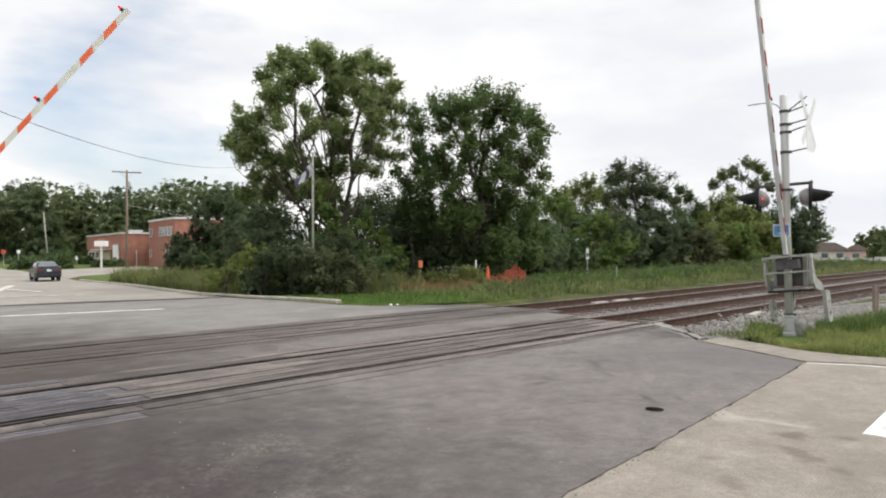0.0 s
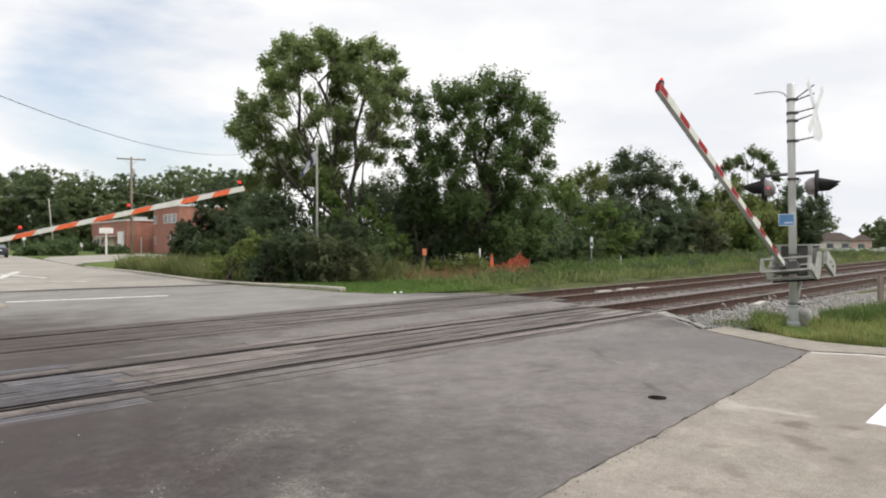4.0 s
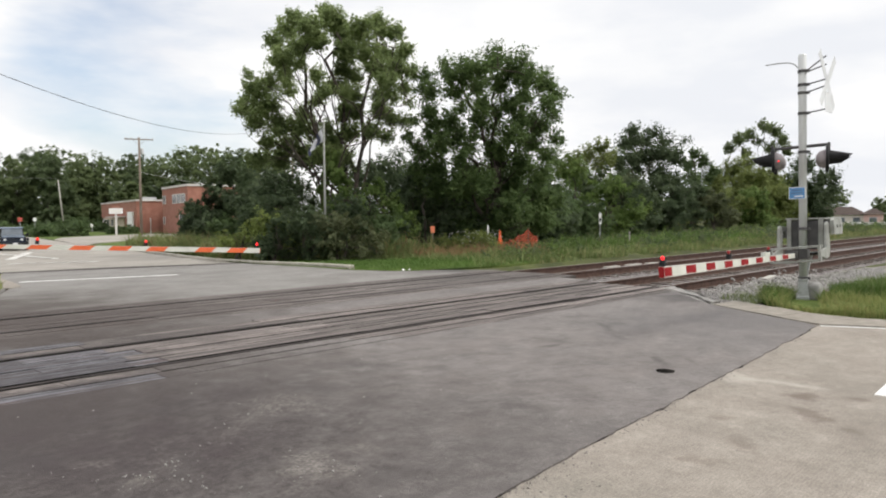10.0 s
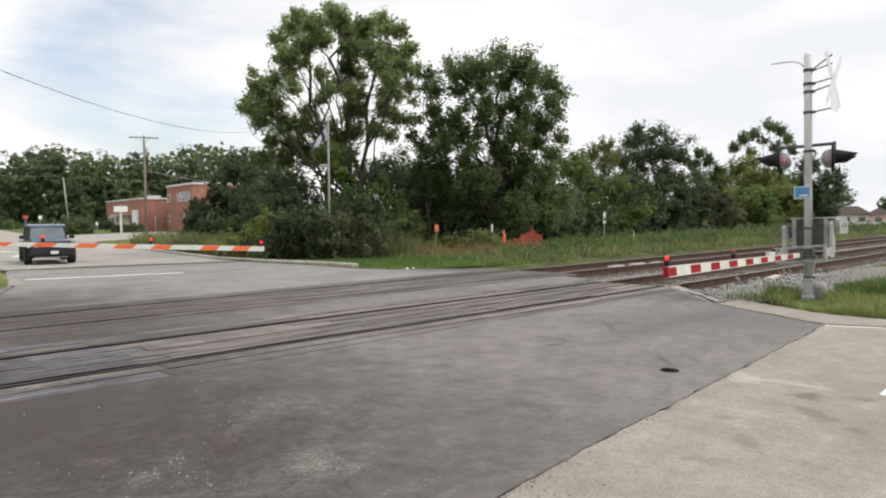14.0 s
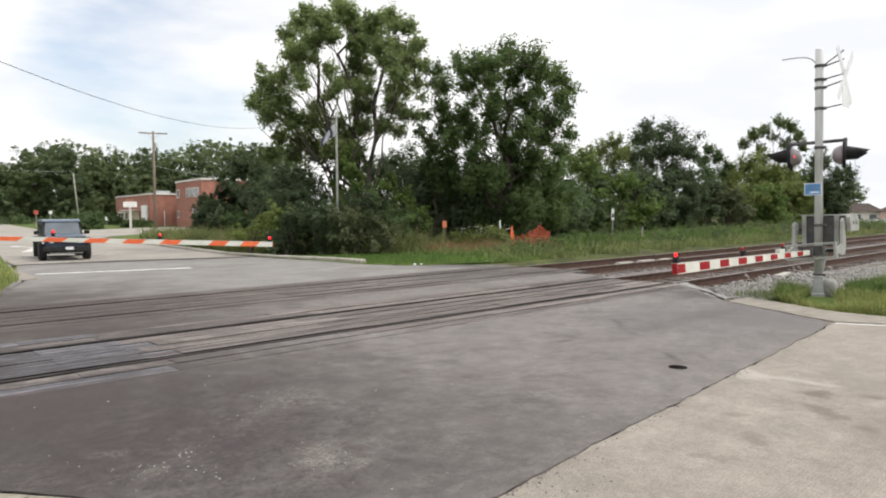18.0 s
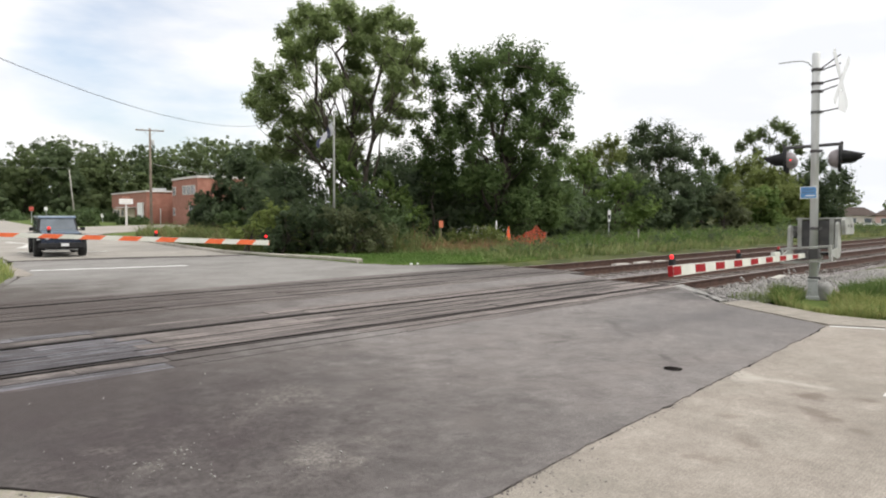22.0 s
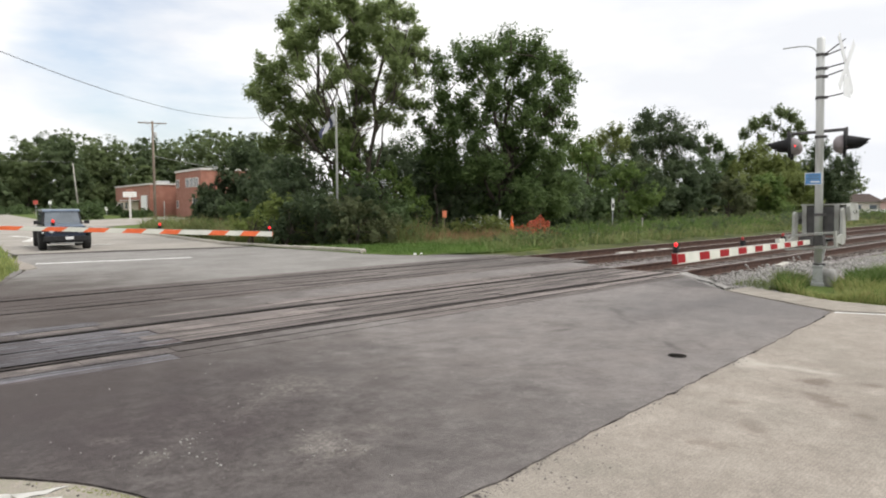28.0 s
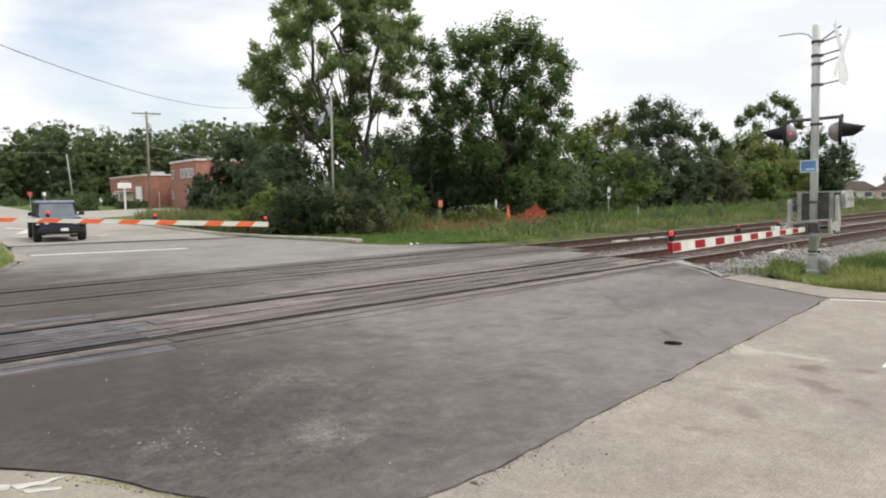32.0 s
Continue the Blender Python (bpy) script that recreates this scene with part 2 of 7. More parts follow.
spot_stain(ASPHALT, (1.75, 4.1), 0.4, (0.22, 0.20, 0.185), 0.4, 0.6, 4.0, 35)
spot_stain(ASPHALT, (8.2, 4.8), 0.8, (0.085, 0.078, 0.074), 0.7, 0.6, 3.0, 7)
spot_stain(ASPHALT, (6.9, 4.6), 0.7, (0.095, 0.086, 0.08), 0.6, 0.6, 3.0, 7)
spot_stain(ASPHALT, (6.3, 3.5), 0.7, (0.08, 0.074, 0.07), 0.6, 0.6, 4.0, 6)
for centre, radius, depth in (((2.35, 5.32), 0.34, 0.7), ((2.03, 4.85), 0.22, 0.6), ((1.25, 4.75), 0.5, 0.6), ((1.9, 3.95), 0.24, 0.65), ((1.5, 5.6), 0.6, 0.5),
                              ((2.15, 3.7), 0.18, 0.7), ((3.6, 4.87), 0.4, 0.35), ((2.7, 2.9), 0.5, 0.4), ((4.3, 5.6), 0.45, 0.45)):
    spot_stain(ASPHALT, centre, radius, (0.055, 0.048, 0.047), depth, 0.5, 4.5)
spot_stain(ASPHALT, (2.0, 4.3), 3.4, (0.040, 0.033, 0.031), 0.55, 0.35, 3.0, 9)
spot_stain(ASPHALT, (1.9, 4.0), 2.6, (0.20, 0.18, 0.166), 0.35, 0.35, 3.0, 26)
spot_stain(ASPHALT, (6.0, 4.4), 3.6, (0.215, 0.190, 0.176), 0.5, 0.4, 1.6, 2)
spot_stain(ASPHALT, (1.7, 4.6), 2.4, (0.040, 0.030, 0.031), 0.66, 0.35, 3.0, 3.4)
spot_stain(ASPHALT, (1.7, 4.6), 2.2, (0.034, 0.025, 0.026), 0.62, 0.35, 3.0, 9)
spot_stain(ASPHALT, (5.5, 4.2), 3.2, (0.095, 0.082, 0.077), 0.35, 0.35, 3.0, 3.0)
spot_stain(ASPHALT, (1.0, 9.6), 4.5, (0.045, 0.034, 0.030), 0.6, 0.35, 2.0, 4)
spot_stain(ASPHALT, (0.6, 6.1), 1.7, (0.050, 0.039, 0.037), 0.72, 0.4, 3.0, 0.0, (2.6, 6.0))
# oily ground at the road's edge, trails of pale dust and grit, tyre scuffs
for a, b, radius, amount in (((1.1, 4.9), (1.8, 4.0), 0.7, 0.35), ((1.9, 4.5), (2.5, 4.0), 0.7, 0.4), ((1.92, 4.55), (2.12, 5.1), 0.22, 0.7), ((1.4, 4.65), (1.7, 4.75), 0.25, 0.6),
                             ((2.05, 4.1), (2.15, 3.85), 0.16, 0.75), ((2.6, 5.2), (3.2, 5.4), 0.35, 0.5), ((1.0, 5.3), (1.6, 5.4), 0.25, 0.6)):
    spot_stain(ASPHALT, a, radius, (0.048, 0.036, 0.037), amount, 0.4, 7.0, 0.0, b)
for a, b, radius, amount in (((3.1, 4.85), (1.9, 4.05), 0.12, 0.25), ((1.9, 4.1), (1.4, 3.85), 0.12, 0.3), ((1.95, 3.12), (2.75, 3.3), 0.16, 0.3), ((2.2, 3.6), (2.5, 3.3), 0.2, 0.25),
                             ((3.5, 4.6), (4.4, 4.3), 0.18, 0.3), ((1.3, 4.5), (1.7, 4.3), 0.12, 0.4)):
    spot_stain(ASPHALT, a, radius, (0.30, 0.275, 0.245), amount, 0.6, 4.0, 30, b)
for a, b, radius, amount in (((6.23, 4.62), (6.80, 4.46), 0.08, 0.75), ((8.5, 5.1), (7.85, 4.5), 0.12, 0.7), ((7.95, 4.75), (7.3, 3.9), 0.11, 0.4), ((6.9, 3.55), (6.35, 2.98), 0.10, 0.75),
                             ((6.95, 3.1), (6.6, 2.85), 0.08, 0.5), ((8.4, 5.75), (9.0, 5.42), 0.12, 0.6), ((5.1, 5.0), (6.0, 4.8), 0.15, 0.35), ((4.4, 4.0), (5.2, 3.4), 0.25, 0.3)):
    spot_stain(ASPHALT, a, radius, (0.075, 0.066, 0.062), amount, 0.5, 5.0, 0.0, b)
spot_stain(ASPHALT, (9.5, 3.8), 2.4, (0.125, 0.118, 0.118), 0.55, 0.4, 1.4)
ASPHALT_FAR = mat("worn_asphalt", (0.192, 0.181, 0.170), (0.232, 0.222, 0.208), 1.1, 0.9, bump=0.4, fine=80, c3=(0.160, 0.149, 0.138), big=0.4, detail=10,
                  speck=0.12, speck_scale=40)
spot_stain(ASPHALT_FAR, (2.8, 13.6), 4.6, (0.066, 0.054, 0.048), 0.92, 0.35, 1.4)
spot_stain(ASPHALT_FAR, (14.2, 13.0), 2.2, (0.075, 0.068, 0.064), 0.8, 0.4, 1.5)
CONCRETE = mat("concrete", (0.255, 0.224, 0.192), (0.296, 0.263, 0.226), 2.2, 0.9, bump=0.5, fine=70, c3=(0.215, 0.195, 0.165), big=0.7,
               stain=(0.5, 0.8), detail=12, speck=0.24, speck_scale=95, ridges=0.07)
spot_stain(ASPHALT, (12.0, 5.35), 1.3, (0.085, 0.076, 0.074), 0.8, 0.5, 2.0)
spot_stain(CONCRETE, (0.9, 3.9), 1.0, (0.235, 0.24, 0.165), 0.65, 0.5, 4.0, 22)
spot_stain(CONCRETE, (3.2, 1.6), 1.1, (0.20, 0.176, 0.148), 0.45, 0.6, 2.5, 8)
spot_stain(CONCRETE, (6.4, 2.42), 0.35, (0.40, 0.37, 0.325), 0.6, 0.5, 5.0)
spot_stain(CONCRETE, (5.0, 2.3), 0.5, (0.20, 0.178, 0.15), 0.5, 0.6, 4.0, 14)
spot_stain(CONCRETE, (4.3, 1.5), 0.45, (0.21, 0.186, 0.156), 0.5, 0.6, 4.0, 20)
spot_stain(CONCRETE, (5.5, 1.3), 0.28, (0.18, 0.155, 0.13), 0.55, 0.5, 6.0, 20)
spot_stain(CONCRETE, (5.95, 1.65), 0.35, (0.17, 0.148, 0.125), 0.6, 0.5, 5.0, 20)
for a, b, radius, amount in (((6.0, 1.85), (6.25, 1.62), 0.16, 0.75), ((5.75, 1.75), (5.4, 1.25), 0.13, 0.7), ((5.45, 1.35), (5.3, 1.1), 0.09, 0.7), ((6.25, 1.5), (6.4, 1.2), 0.10, 0.6),
                             ((4.0, 1.9), (4.2, 1.55), 0.12, 0.5), ((4.75, 1.8), (4.4, 1.5), 0.10, 0.4), ((5.2, 2.1), (4.9, 1.9), 0.10, 0.35)):
    spot_stain(CONCRETE, a, radius * 1.15, (0.135, 0.104, 0.085), min(0.9, amount * 1.15), 0.5, 5.0, 0.0, b)
spot_stain(CONCRETE, (6.45, 2.5), 0.10, (0.41, 0.38, 0.335), 0.7, 0.5, 5.0, 0.0, (6.5, 1.5))
for k in range(6):
    x, y = 4.45 + 0.14 * k, 1.95 - 0.08 * k + 0.05 * (k % 3)
    spot_stain(CONCRETE, (x, y), 0.018, (0.20, 0.175, 0.15) if k % 2 else (0.37, 0.335, 0.29), 0.7, 0.3, 9.0, 0.0, (x + 0.42, y - 0.10))
spot_stain(CONCRETE, (5.6, 0.9), 1.0, (0.18, 0.157, 0.132), 0.45, 0.6, 2.5)
spot_stain(CONCRETE, (6.9, 1.6), 0.8, (0.18, 0.16, 0.135), 0.5, 0.6, 3.0)
CONCRETE_FAR = mat("far_concrete", (0.255, 0.234, 0.205), (0.325, 0.302, 0.270), 0.8, 0.9, bump=0.3, fine=40, c3=(0.225, 0.207, 0.182), big=0.2, speck=0.1, speck_scale=30)
GUTTER = mat("gutter_concrete", (0.225, 0.202, 0.172), (0.300, 0.272, 0.232), 4, 0.9, bump=0.4, fine=60, c3=(0.20, 0.178, 0.15), big=1.1, speck=0.15, speck_scale=80)
KERB = mat("kerb_concrete", (0.34, 0.315, 0.265), (0.44, 0.41, 0.355), 4, 0.9, bump=0.4, fine=60, c3=(0.26, 0.24, 0.2), big=1.1)
FOOTING = mat("weathered_concrete", (0.22, 0.215, 0.205), (0.34, 0.335, 0.32), 7, 0.9, bump=0.6, fine=40)
TIMBER = mat("timber_panel", (0.058, 0.047, 0.045), (0.300, 0.262, 0.240), 3.0, 0.85, bump=0.7, fine=25, stretch=(0.22, 8.0, 1), rand=0.30, spread=(0.38, 0.66), detail=12,
             c3=(0.105, 0.088, 0.086), big=0.8, speck=0.15, speck_scale=50)
DIRTY = mat("dirt_covered_panel", (0.080, 0.066, 0.062), (0.250, 0.224, 0.208), 1.6, 0.9, bump=0.6, fine=30, stretch=(0.25, 8.0, 1), rand=0.15, spread=(0.38, 0.70), detail=11,
            c3=(0.110, 0.092, 0.086), big=0.5, speck=0.2, speck_scale=60)
PANEL_BLUE = mat("grey_blue_panel", (0.034, 0.029, 0.032), (0.300, 0.300, 0.330), 4.0, 0.8, bump=0.7, fine=25, stretch=(0.28, 8.0, 1), rand=0.22, spread=(0.40, 0.66), detail=12,
                 c3=(0.085, 0.060, 0.055), big=1.6, stain=(0.5, 0.66), speck=0.2, speck_scale=50)
spot_stain(DIRTY, (2.6, 11.4), 6.5, (0.060, 0.047, 0.042), 0.85, 0.3, 1.4)
spot_stain(DIRTY, (12.5, 11.2), 2.6, (0.08, 0.071, 0.068), 0.7, 0.4, 1.4)
spot_stain(TIMBER, (0.8, 7.6), 4.2, (0.05, 0.042, 0.04), 0.75, 0.5, 1.6, 6)
spot_stain(TIMBER, (0.5, 7.4), 3.4, (0.055, 0.045, 0.044), 0.65, 0.5, 2.0)
spot_stain(TIMBER, (2.0, 11.3), 4.5, (0.06, 0.05, 0.047), 0.75, 0.5, 1.6)
spot_stain(PANEL_BLUE, (1.2, 7.6), 3.0, (0.035, 0.03, 0.031), 0.6, 0.5, 3.0, 5)
spot_stain(PANEL_BLUE, (0.8, 7.4), 3.0, (0.04, 0.033, 0.036), 0.62, 0.5, 3.0)
FILLER = mat("dusty_filler", (0.045, 0.038, 0.035), (0.09, 0.078, 0.072), 6, 0.95, bump=0.5)
# near-black: shade of the gaps put into the colour; serves the iron cover too
GAP = mat("gap_shade_and_iron", (0.010, 0.009, 0.009), (0.022, 0.02, 0.018), 6, 0.95, bump=0.5, spec=0.0)
RAIL_TOP = mat("rail_top", (0.018, 0.015, 0.014), (0.065, 0.056, 0.053), 5, 0.8, 0.0, stretch=(0.2, 3, 1), spec=0.1)
RAIL_SHINE = mat("worn_rail_top", (0.16, 0.135, 0.125), (0.26, 0.235, 0.22), 5, 0.5, 0.3, stretch=(0.2, 3, 1))
RAIL_RUST = mat("rusty_rail", (0.062, 0.036, 0.028), (0.105, 0.062, 0.048), 7, 0.85, 0.2, bump=0.3)
TIE = mat("tie_wood", (0.07, 0.055, 0.045), (0.14, 0.115, 0.10), 4, 0.9, bump=0.6, stretch=(4, 1, 1), rand=0.3)
BALLAST = mat("ballast_bed", (0.12, 0.105, 0.10), (0.24, 0.22, 0.21), 14, 0.95, bump=1.0, fine=26, c3=(0.14, 0.11, 0.10), big=0.5)
SHOULDER = mat("gravel_shoulder", (0.135, 0.118, 0.118), (0.27, 0.245, 0.24), 9, 0.95, bump=1.0, fine=30, c3=(0.19, 0.17, 0.165), big=0.6, detail=10)
STONE = mat("ballast_stone", (0.16, 0.145, 0.14), (0.30, 0.28, 0.27), 3, 0.9, bump=0.4)
GRAVEL = mat("pale_gravel", (0.24, 0.23, 0.215), (0.37, 0.355, 0.335), 9, 0.9, bump=0.6)
SOIL = mat("field", (0.05, 0.06, 0.028), (0.095, 0.105, 0.042), 0.8, 0.95, bump=0.8, fine=9, c3=(0.075, 0.07, 0.042), big=0.15, detail=8, spec=0.08)
LAWN = mat("lawn", (0.072, 0.102, 0.028), (0.122, 0.16, 0.046), 2.0, 0.95, bump=0.9, fine=40, c3=(0.06, 0.10, 0.03), big=0.5, detail=8, spec=0.08)
PAINT = mat("road_paint", (0.62, 0.62, 0.60), (0.78, 0.78, 0.77), 5, 0.75, c3=(0.42, 0.41, 0.38), big=3.0, stain=(0.55, 0.7), detail=9)
PAINT_WORN = mat("worn_road_paint", (0.55, 0.54, 0.51), (0.70, 0.69, 0.66), 6, 0.8, c3=(0.33, 0.32, 0.29), big=2.2, stain=(0.42, 0.66), detail=9)
ALU = mat("aluminium_mast", (0.60, 0.61, 0.60), (0.68, 0.69, 0.68), 3, 0.5, 0.3, stretch=(3, 3, 0.4))
GALV = mat("galvanised_steel", (0.40, 0.41, 0.41), (0.52, 0.53, 0.53), 6, 0.55, 0.55, c3=(0.30, 0.30, 0.29), big=3)
GREYPAINT = mat("grey_paint", (0.27, 0.275, 0.25), (0.35, 0.355, 0.33), 5, 0.6, c3=(0.23, 0.225, 0.205), big=4.0, spec=0.3, stain=(0.5, 0.7))
DARKBOX = mat("dark_grey_box", (0.066, 0.064, 0.064), (0.108, 0.105, 0.103), 5, 0.65, c3=(0.14, 0.13, 0.125), big=3, spec=0.25)
BLACK = mat("matt_black", (0.014, 0.014, 0.015), (0.026, 0.026, 0.027), 8, 0.75, spec=0.25)
PINKGREY = mat("faded_lamp_housing", (0.22, 0.192, 0.198), (0.31, 0.275, 0.28), 5, 0.6)
WHITE = mat("white_reflective", (0.52, 0.53, 0.47), (0.62, 0.62, 0.56), 4, 0.6, c3=(0.50, 0.51, 0.46), big=2, spec=0.2)
RED = mat("red_reflective", (0.24, 0.011, 0.015), (0.30, 0.020, 0.022), 5, 0.7, spec=0.15)
ORANGE = mat("orange_red_reflective", (0.62, 0.11, 0.035), (0.72, 0.15, 0.05), 5, 0.45)
LAMP = mat("red_lamp", (1.0, 0.016, 0.022), emit=1.1, rough=0.3)
LAMP_HALF = mat("half_lit_red_lamp", (0.75, 0.03, 0.02), emit=0.55, rough=0.3)
LAMP_DIM = mat("dim_red_lamp", (0.30, 0.02, 0.02), emit=0.12, rough=0.3)
BLUE = mat("blue_sign", (0.10, 0.26, 0.52), (0.13, 0.30, 0.56), 4, 0.5)
SIGNWHITE = mat("sign_white", (0.78, 0.78, 0.77), (0.84, 0.84, 0.83), 3, 0.5)
FROST = mat("pale_sign_back", (0.66, 0.67, 0.68), (0.76, 0.77, 0.78), 3, 0.5, 0.2)
WOOD = mat("weathered_pole", (0.17, 0.135, 0.105), (0.26, 0.215, 0.175), 3, 0.9, bump=0.5, stretch=(6, 6, 0.4))
PALEWOOD = mat("pale_grey_pole", (0.34, 0.32, 0.29), (0.44, 0.42, 0.38), 3, 0.9, stretch=(6, 6, 0.4))
WIRE = mat("black_cable", (0.03, 0.03, 0.032), rough=0.7)
BARK = mat("bark", (0.055, 0.045, 0.036), (0.11, 0.09, 0.075), 5, 0.95, bump=1.0, fine=22, stretch=(3, 3, 0.6))
BRICK = mat("red_brick", (0.285, 0.128, 0.092), (0.36, 0.172, 0.128), 1.5, 0.9, bump=0.3, fine=18, c3=(0.285, 0.12, 0.085), big=0.25)
COPING = mat("pale_coping", (0.55, 0.53, 0.50), (0.66, 0.64, 0.61), 2, 0.8)
TANWALL = mat("tan_wall", (0.42, 0.36, 0.27), (0.52, 0.45, 0.35), 1, 0.9)
HOUSEWALL = mat("pale_siding", (0.66, 0.61, 0.55), (0.76, 0.71, 0.65), 1, 0.85, stretch=(0.3, 0.3, 6))
PINKWALL = mat("pink_siding", (0.62, 0.42, 0.38), (0.70, 0.50, 0.46), 1, 0.85, stretch=(0.3, 0.3, 6))
ROOF = mat("brown_shingles", (0.062, 0.048, 0.043), (0.100, 0.080, 0.070), 3, 0.95, bump=0.5, spec=0.1)
GLASS = mat("window_glass", (0.10, 0.12, 0.14), (0.16, 0.18, 0.20), 1, 0.08, 0.0, spec=0.8)
ORANGEFADED = mat("faded_orange_board", (0.70, 0.20, 0.10), (0.78, 0.26, 0.14), 4, 0.6)
STOPRED = mat("faded_red_sign", (0.42, 0.07, 0.055), (0.50, 0.10, 0.08), 4, 0.6)
ORANGECONE = mat("orange_plastic", (0.85, 0.12, 0.03), (0.95, 0.17, 0.05), 4, 0.5)
MESHORANGE = mat("orange_mesh", (0.46, 0.075, 0.035), (0.56, 0.11, 0.055), 5, 0.6)
CARNAVY = mat("dark_blue_car_paint", (0.025, 0.035, 0.06), (0.035, 0.045, 0.075), 3, 0.25, 0.4, spec=0.7)
# lighter blue: the bonnet's sky sheen put into its colour; also roof, notice print
CARTOP = mat("slate_blue_sheen_and_paint", (0.10, 0.135, 0.19), (0.13, 0.165, 0.22), 3, 0.3, 0.4, spec=0.7)
CARGREY = mat("charcoal_car_paint", (0.035, 0.04, 0.05), (0.05, 0.055, 0.065), 3, 0.22, 0.5, spec=0.7)
RUBBER = mat("tyre_rubber", (0.016, 0.016, 0.016), (0.026, 0.026, 0.026), 9, 0.85)
CARGLASS = mat("car_glass", (0.07, 0.085, 0.10), (0.10, 0.12, 0.14), 2, 0.06, 0.0, spec=1.0)
HEADLAMP = mat("headlamp_lens", (0.7, 0.72, 0.74), rough=0.15, spec=0.8)
TAILRED = mat("tail_lamp", (0.16, 0.012, 0.014), rough=0.25, spec=0.7)
FLAGBLUE = mat("dark_blue_cloth", (0.10, 0.11, 0.18), (0.15, 0.16, 0.25), 3, 0.9)
FLAGPALE = mat("pale_cloth", (0.68, 0.69, 0.72), (0.72, 0.73, 0.76), 3, 0.9)
BLADE = leaf_mat("grass_blades", (0.115, 0.158, 0.055), (0.270, 0.315, 0.134), 0.35, 0.6)
BLADE_LIME = leaf_mat("lime_grass", (0.200, 0.235, 0.070), (0.400, 0.420, 0.170), 0.35, 0.6)
BLADE_WEED = leaf_mat("weed_blades", (0.100, 0.138, 0.045), (0.250, 0.300, 0.115), 0.35, 0.6)
BLADE_DRY = leaf_mat("dry_grass", (0.190, 0.195, 0.080), (0.370, 0.345, 0.175), 0.3, 0.7)
BLADE_RUST = leaf_mat("rusty_grass", (0.22, 0.13, 0.07), (0.36, 0.25, 0.13), 0.3, 0.7)
BLADE_LAWN = leaf_mat("mown_grass", (0.070, 0.128, 0.030), (0.150, 0.236, 0.061), 0.35, 0.6)
LEAF_DARK = leaf_mat("dark_leaves", (0.060, 0.087, 0.048), (0.130, 0.169, 0.082), 0.5)
LEAF_MID = leaf_mat("mid_leaves", (0.075, 0.116, 0.050), (0.170, 0.231, 0.095), 0.5)
LEAF_LIGHT = leaf_mat("light_leaves", (0.125, 0.158, 0.046), (0.255, 0.292, 0.100), 0.5)
LEAF_FRESH = leaf_mat("fresh_leaves", (0.100, 0.158, 0.043), (0.220, 0.295, 0.091), 0.5)
LEAF_LIME = leaf_mat("lime_leaves", (0.145, 0.19, 0.05), (0.29, 0.345, 0.11), 0.5)
LEAF_OLIVE = leaf_mat("olive_leaves", (0.085, 0.103, 0.051), (0.180, 0.197, 0.098), 0.5)
LEAF_TREE = leaf_mat("cottonwood_leaves", (0.150, 0.200, 0.080), (0.325, 0.395, 0.165), 0.55)
LEAF_TREE_DARK = leaf_mat("elm_leaves", (0.075, 0.120, 0.046), (0.185, 0.255, 0.090), 0.5)
# haze over the far trees is put into these paler leaf colours
LEAF_FAR = leaf_mat("far_leaves", (0.130, 0.168, 0.080), (0.245, 0.305, 0.128), 0.5, 0.65, 0.15)
LEAF_FAR_DARK = leaf_mat("far_dark_leaves", (0.095, 0.130, 0.066), (0.170, 0.220, 0.098), 0.5, 0.65, 0.15)
FLOWER = mat("pale_flower_heads", (0.55, 0.56, 0.52), rough=0.9)


# ---- mesh helpers ----
def finish(bm, name, material, smooth=False):
    me = bpy.data.meshes.new(name)
    bmesh.ops.recalc_face_normals(bm, faces=bm.faces)
    bm.to_mesh(me)
    bm.free()
    for m in (material if isinstance(material, (list, tuple)) else [material]):
        me.materials.append(m)
    if smooth:
        me.shade_smooth()
    return me


def part(name, bm, material, parent=None, label="", smooth=False):
    ob = new(name, finish(bm, name, material, smooth))
    if parent:
        ob.parent = parent
    return tagged(ob, label)


def thing(name, m, label, category, group="", kind=""):
    ob = new(name)
    ob.empty_display_size = 0.2
    ob.matrix_world = m
    return tagged(ob, label, category, group, kind)


def box(bm, c, s, rot=None, bevel=0.0):
    r = bmesh.ops.create_cube(bm, size=1.0)
    vs = r["verts"]
    bmesh.ops.scale(bm, vec=s, verts=vs)
    if bevel:
        es = list({e for v in vs for e in v.link_edges})
        r2 = bmesh.ops.bevel(bm, geom=es, offset=bevel, segments=2, affect="EDGES", profile=0.6)
        vs = list({v for f in r2["faces"] for v in f.verts} | {v for v in vs if v.is_valid})
    if rot is not None:
        bmesh.ops.transform(bm, matrix=rot, verts=vs)
    bmesh.ops.translate(bm, vec=c, verts=vs)
    return vs


def rod(bm, a, b, r1, r2=None, seg=12):
    a, b = Vector(a), Vector(b)
    d = b - a
    m = Matrix.Translation((a + b) / 2) @ d.to_track_quat("Z", "Y").to_matrix().to_4x4()
    return bmesh.ops.create_cone(bm, cap_ends=True, segments=seg, radius1=r1, radius2=r1 if r2 is None else r2, depth=d.length, matrix=m)["verts"]


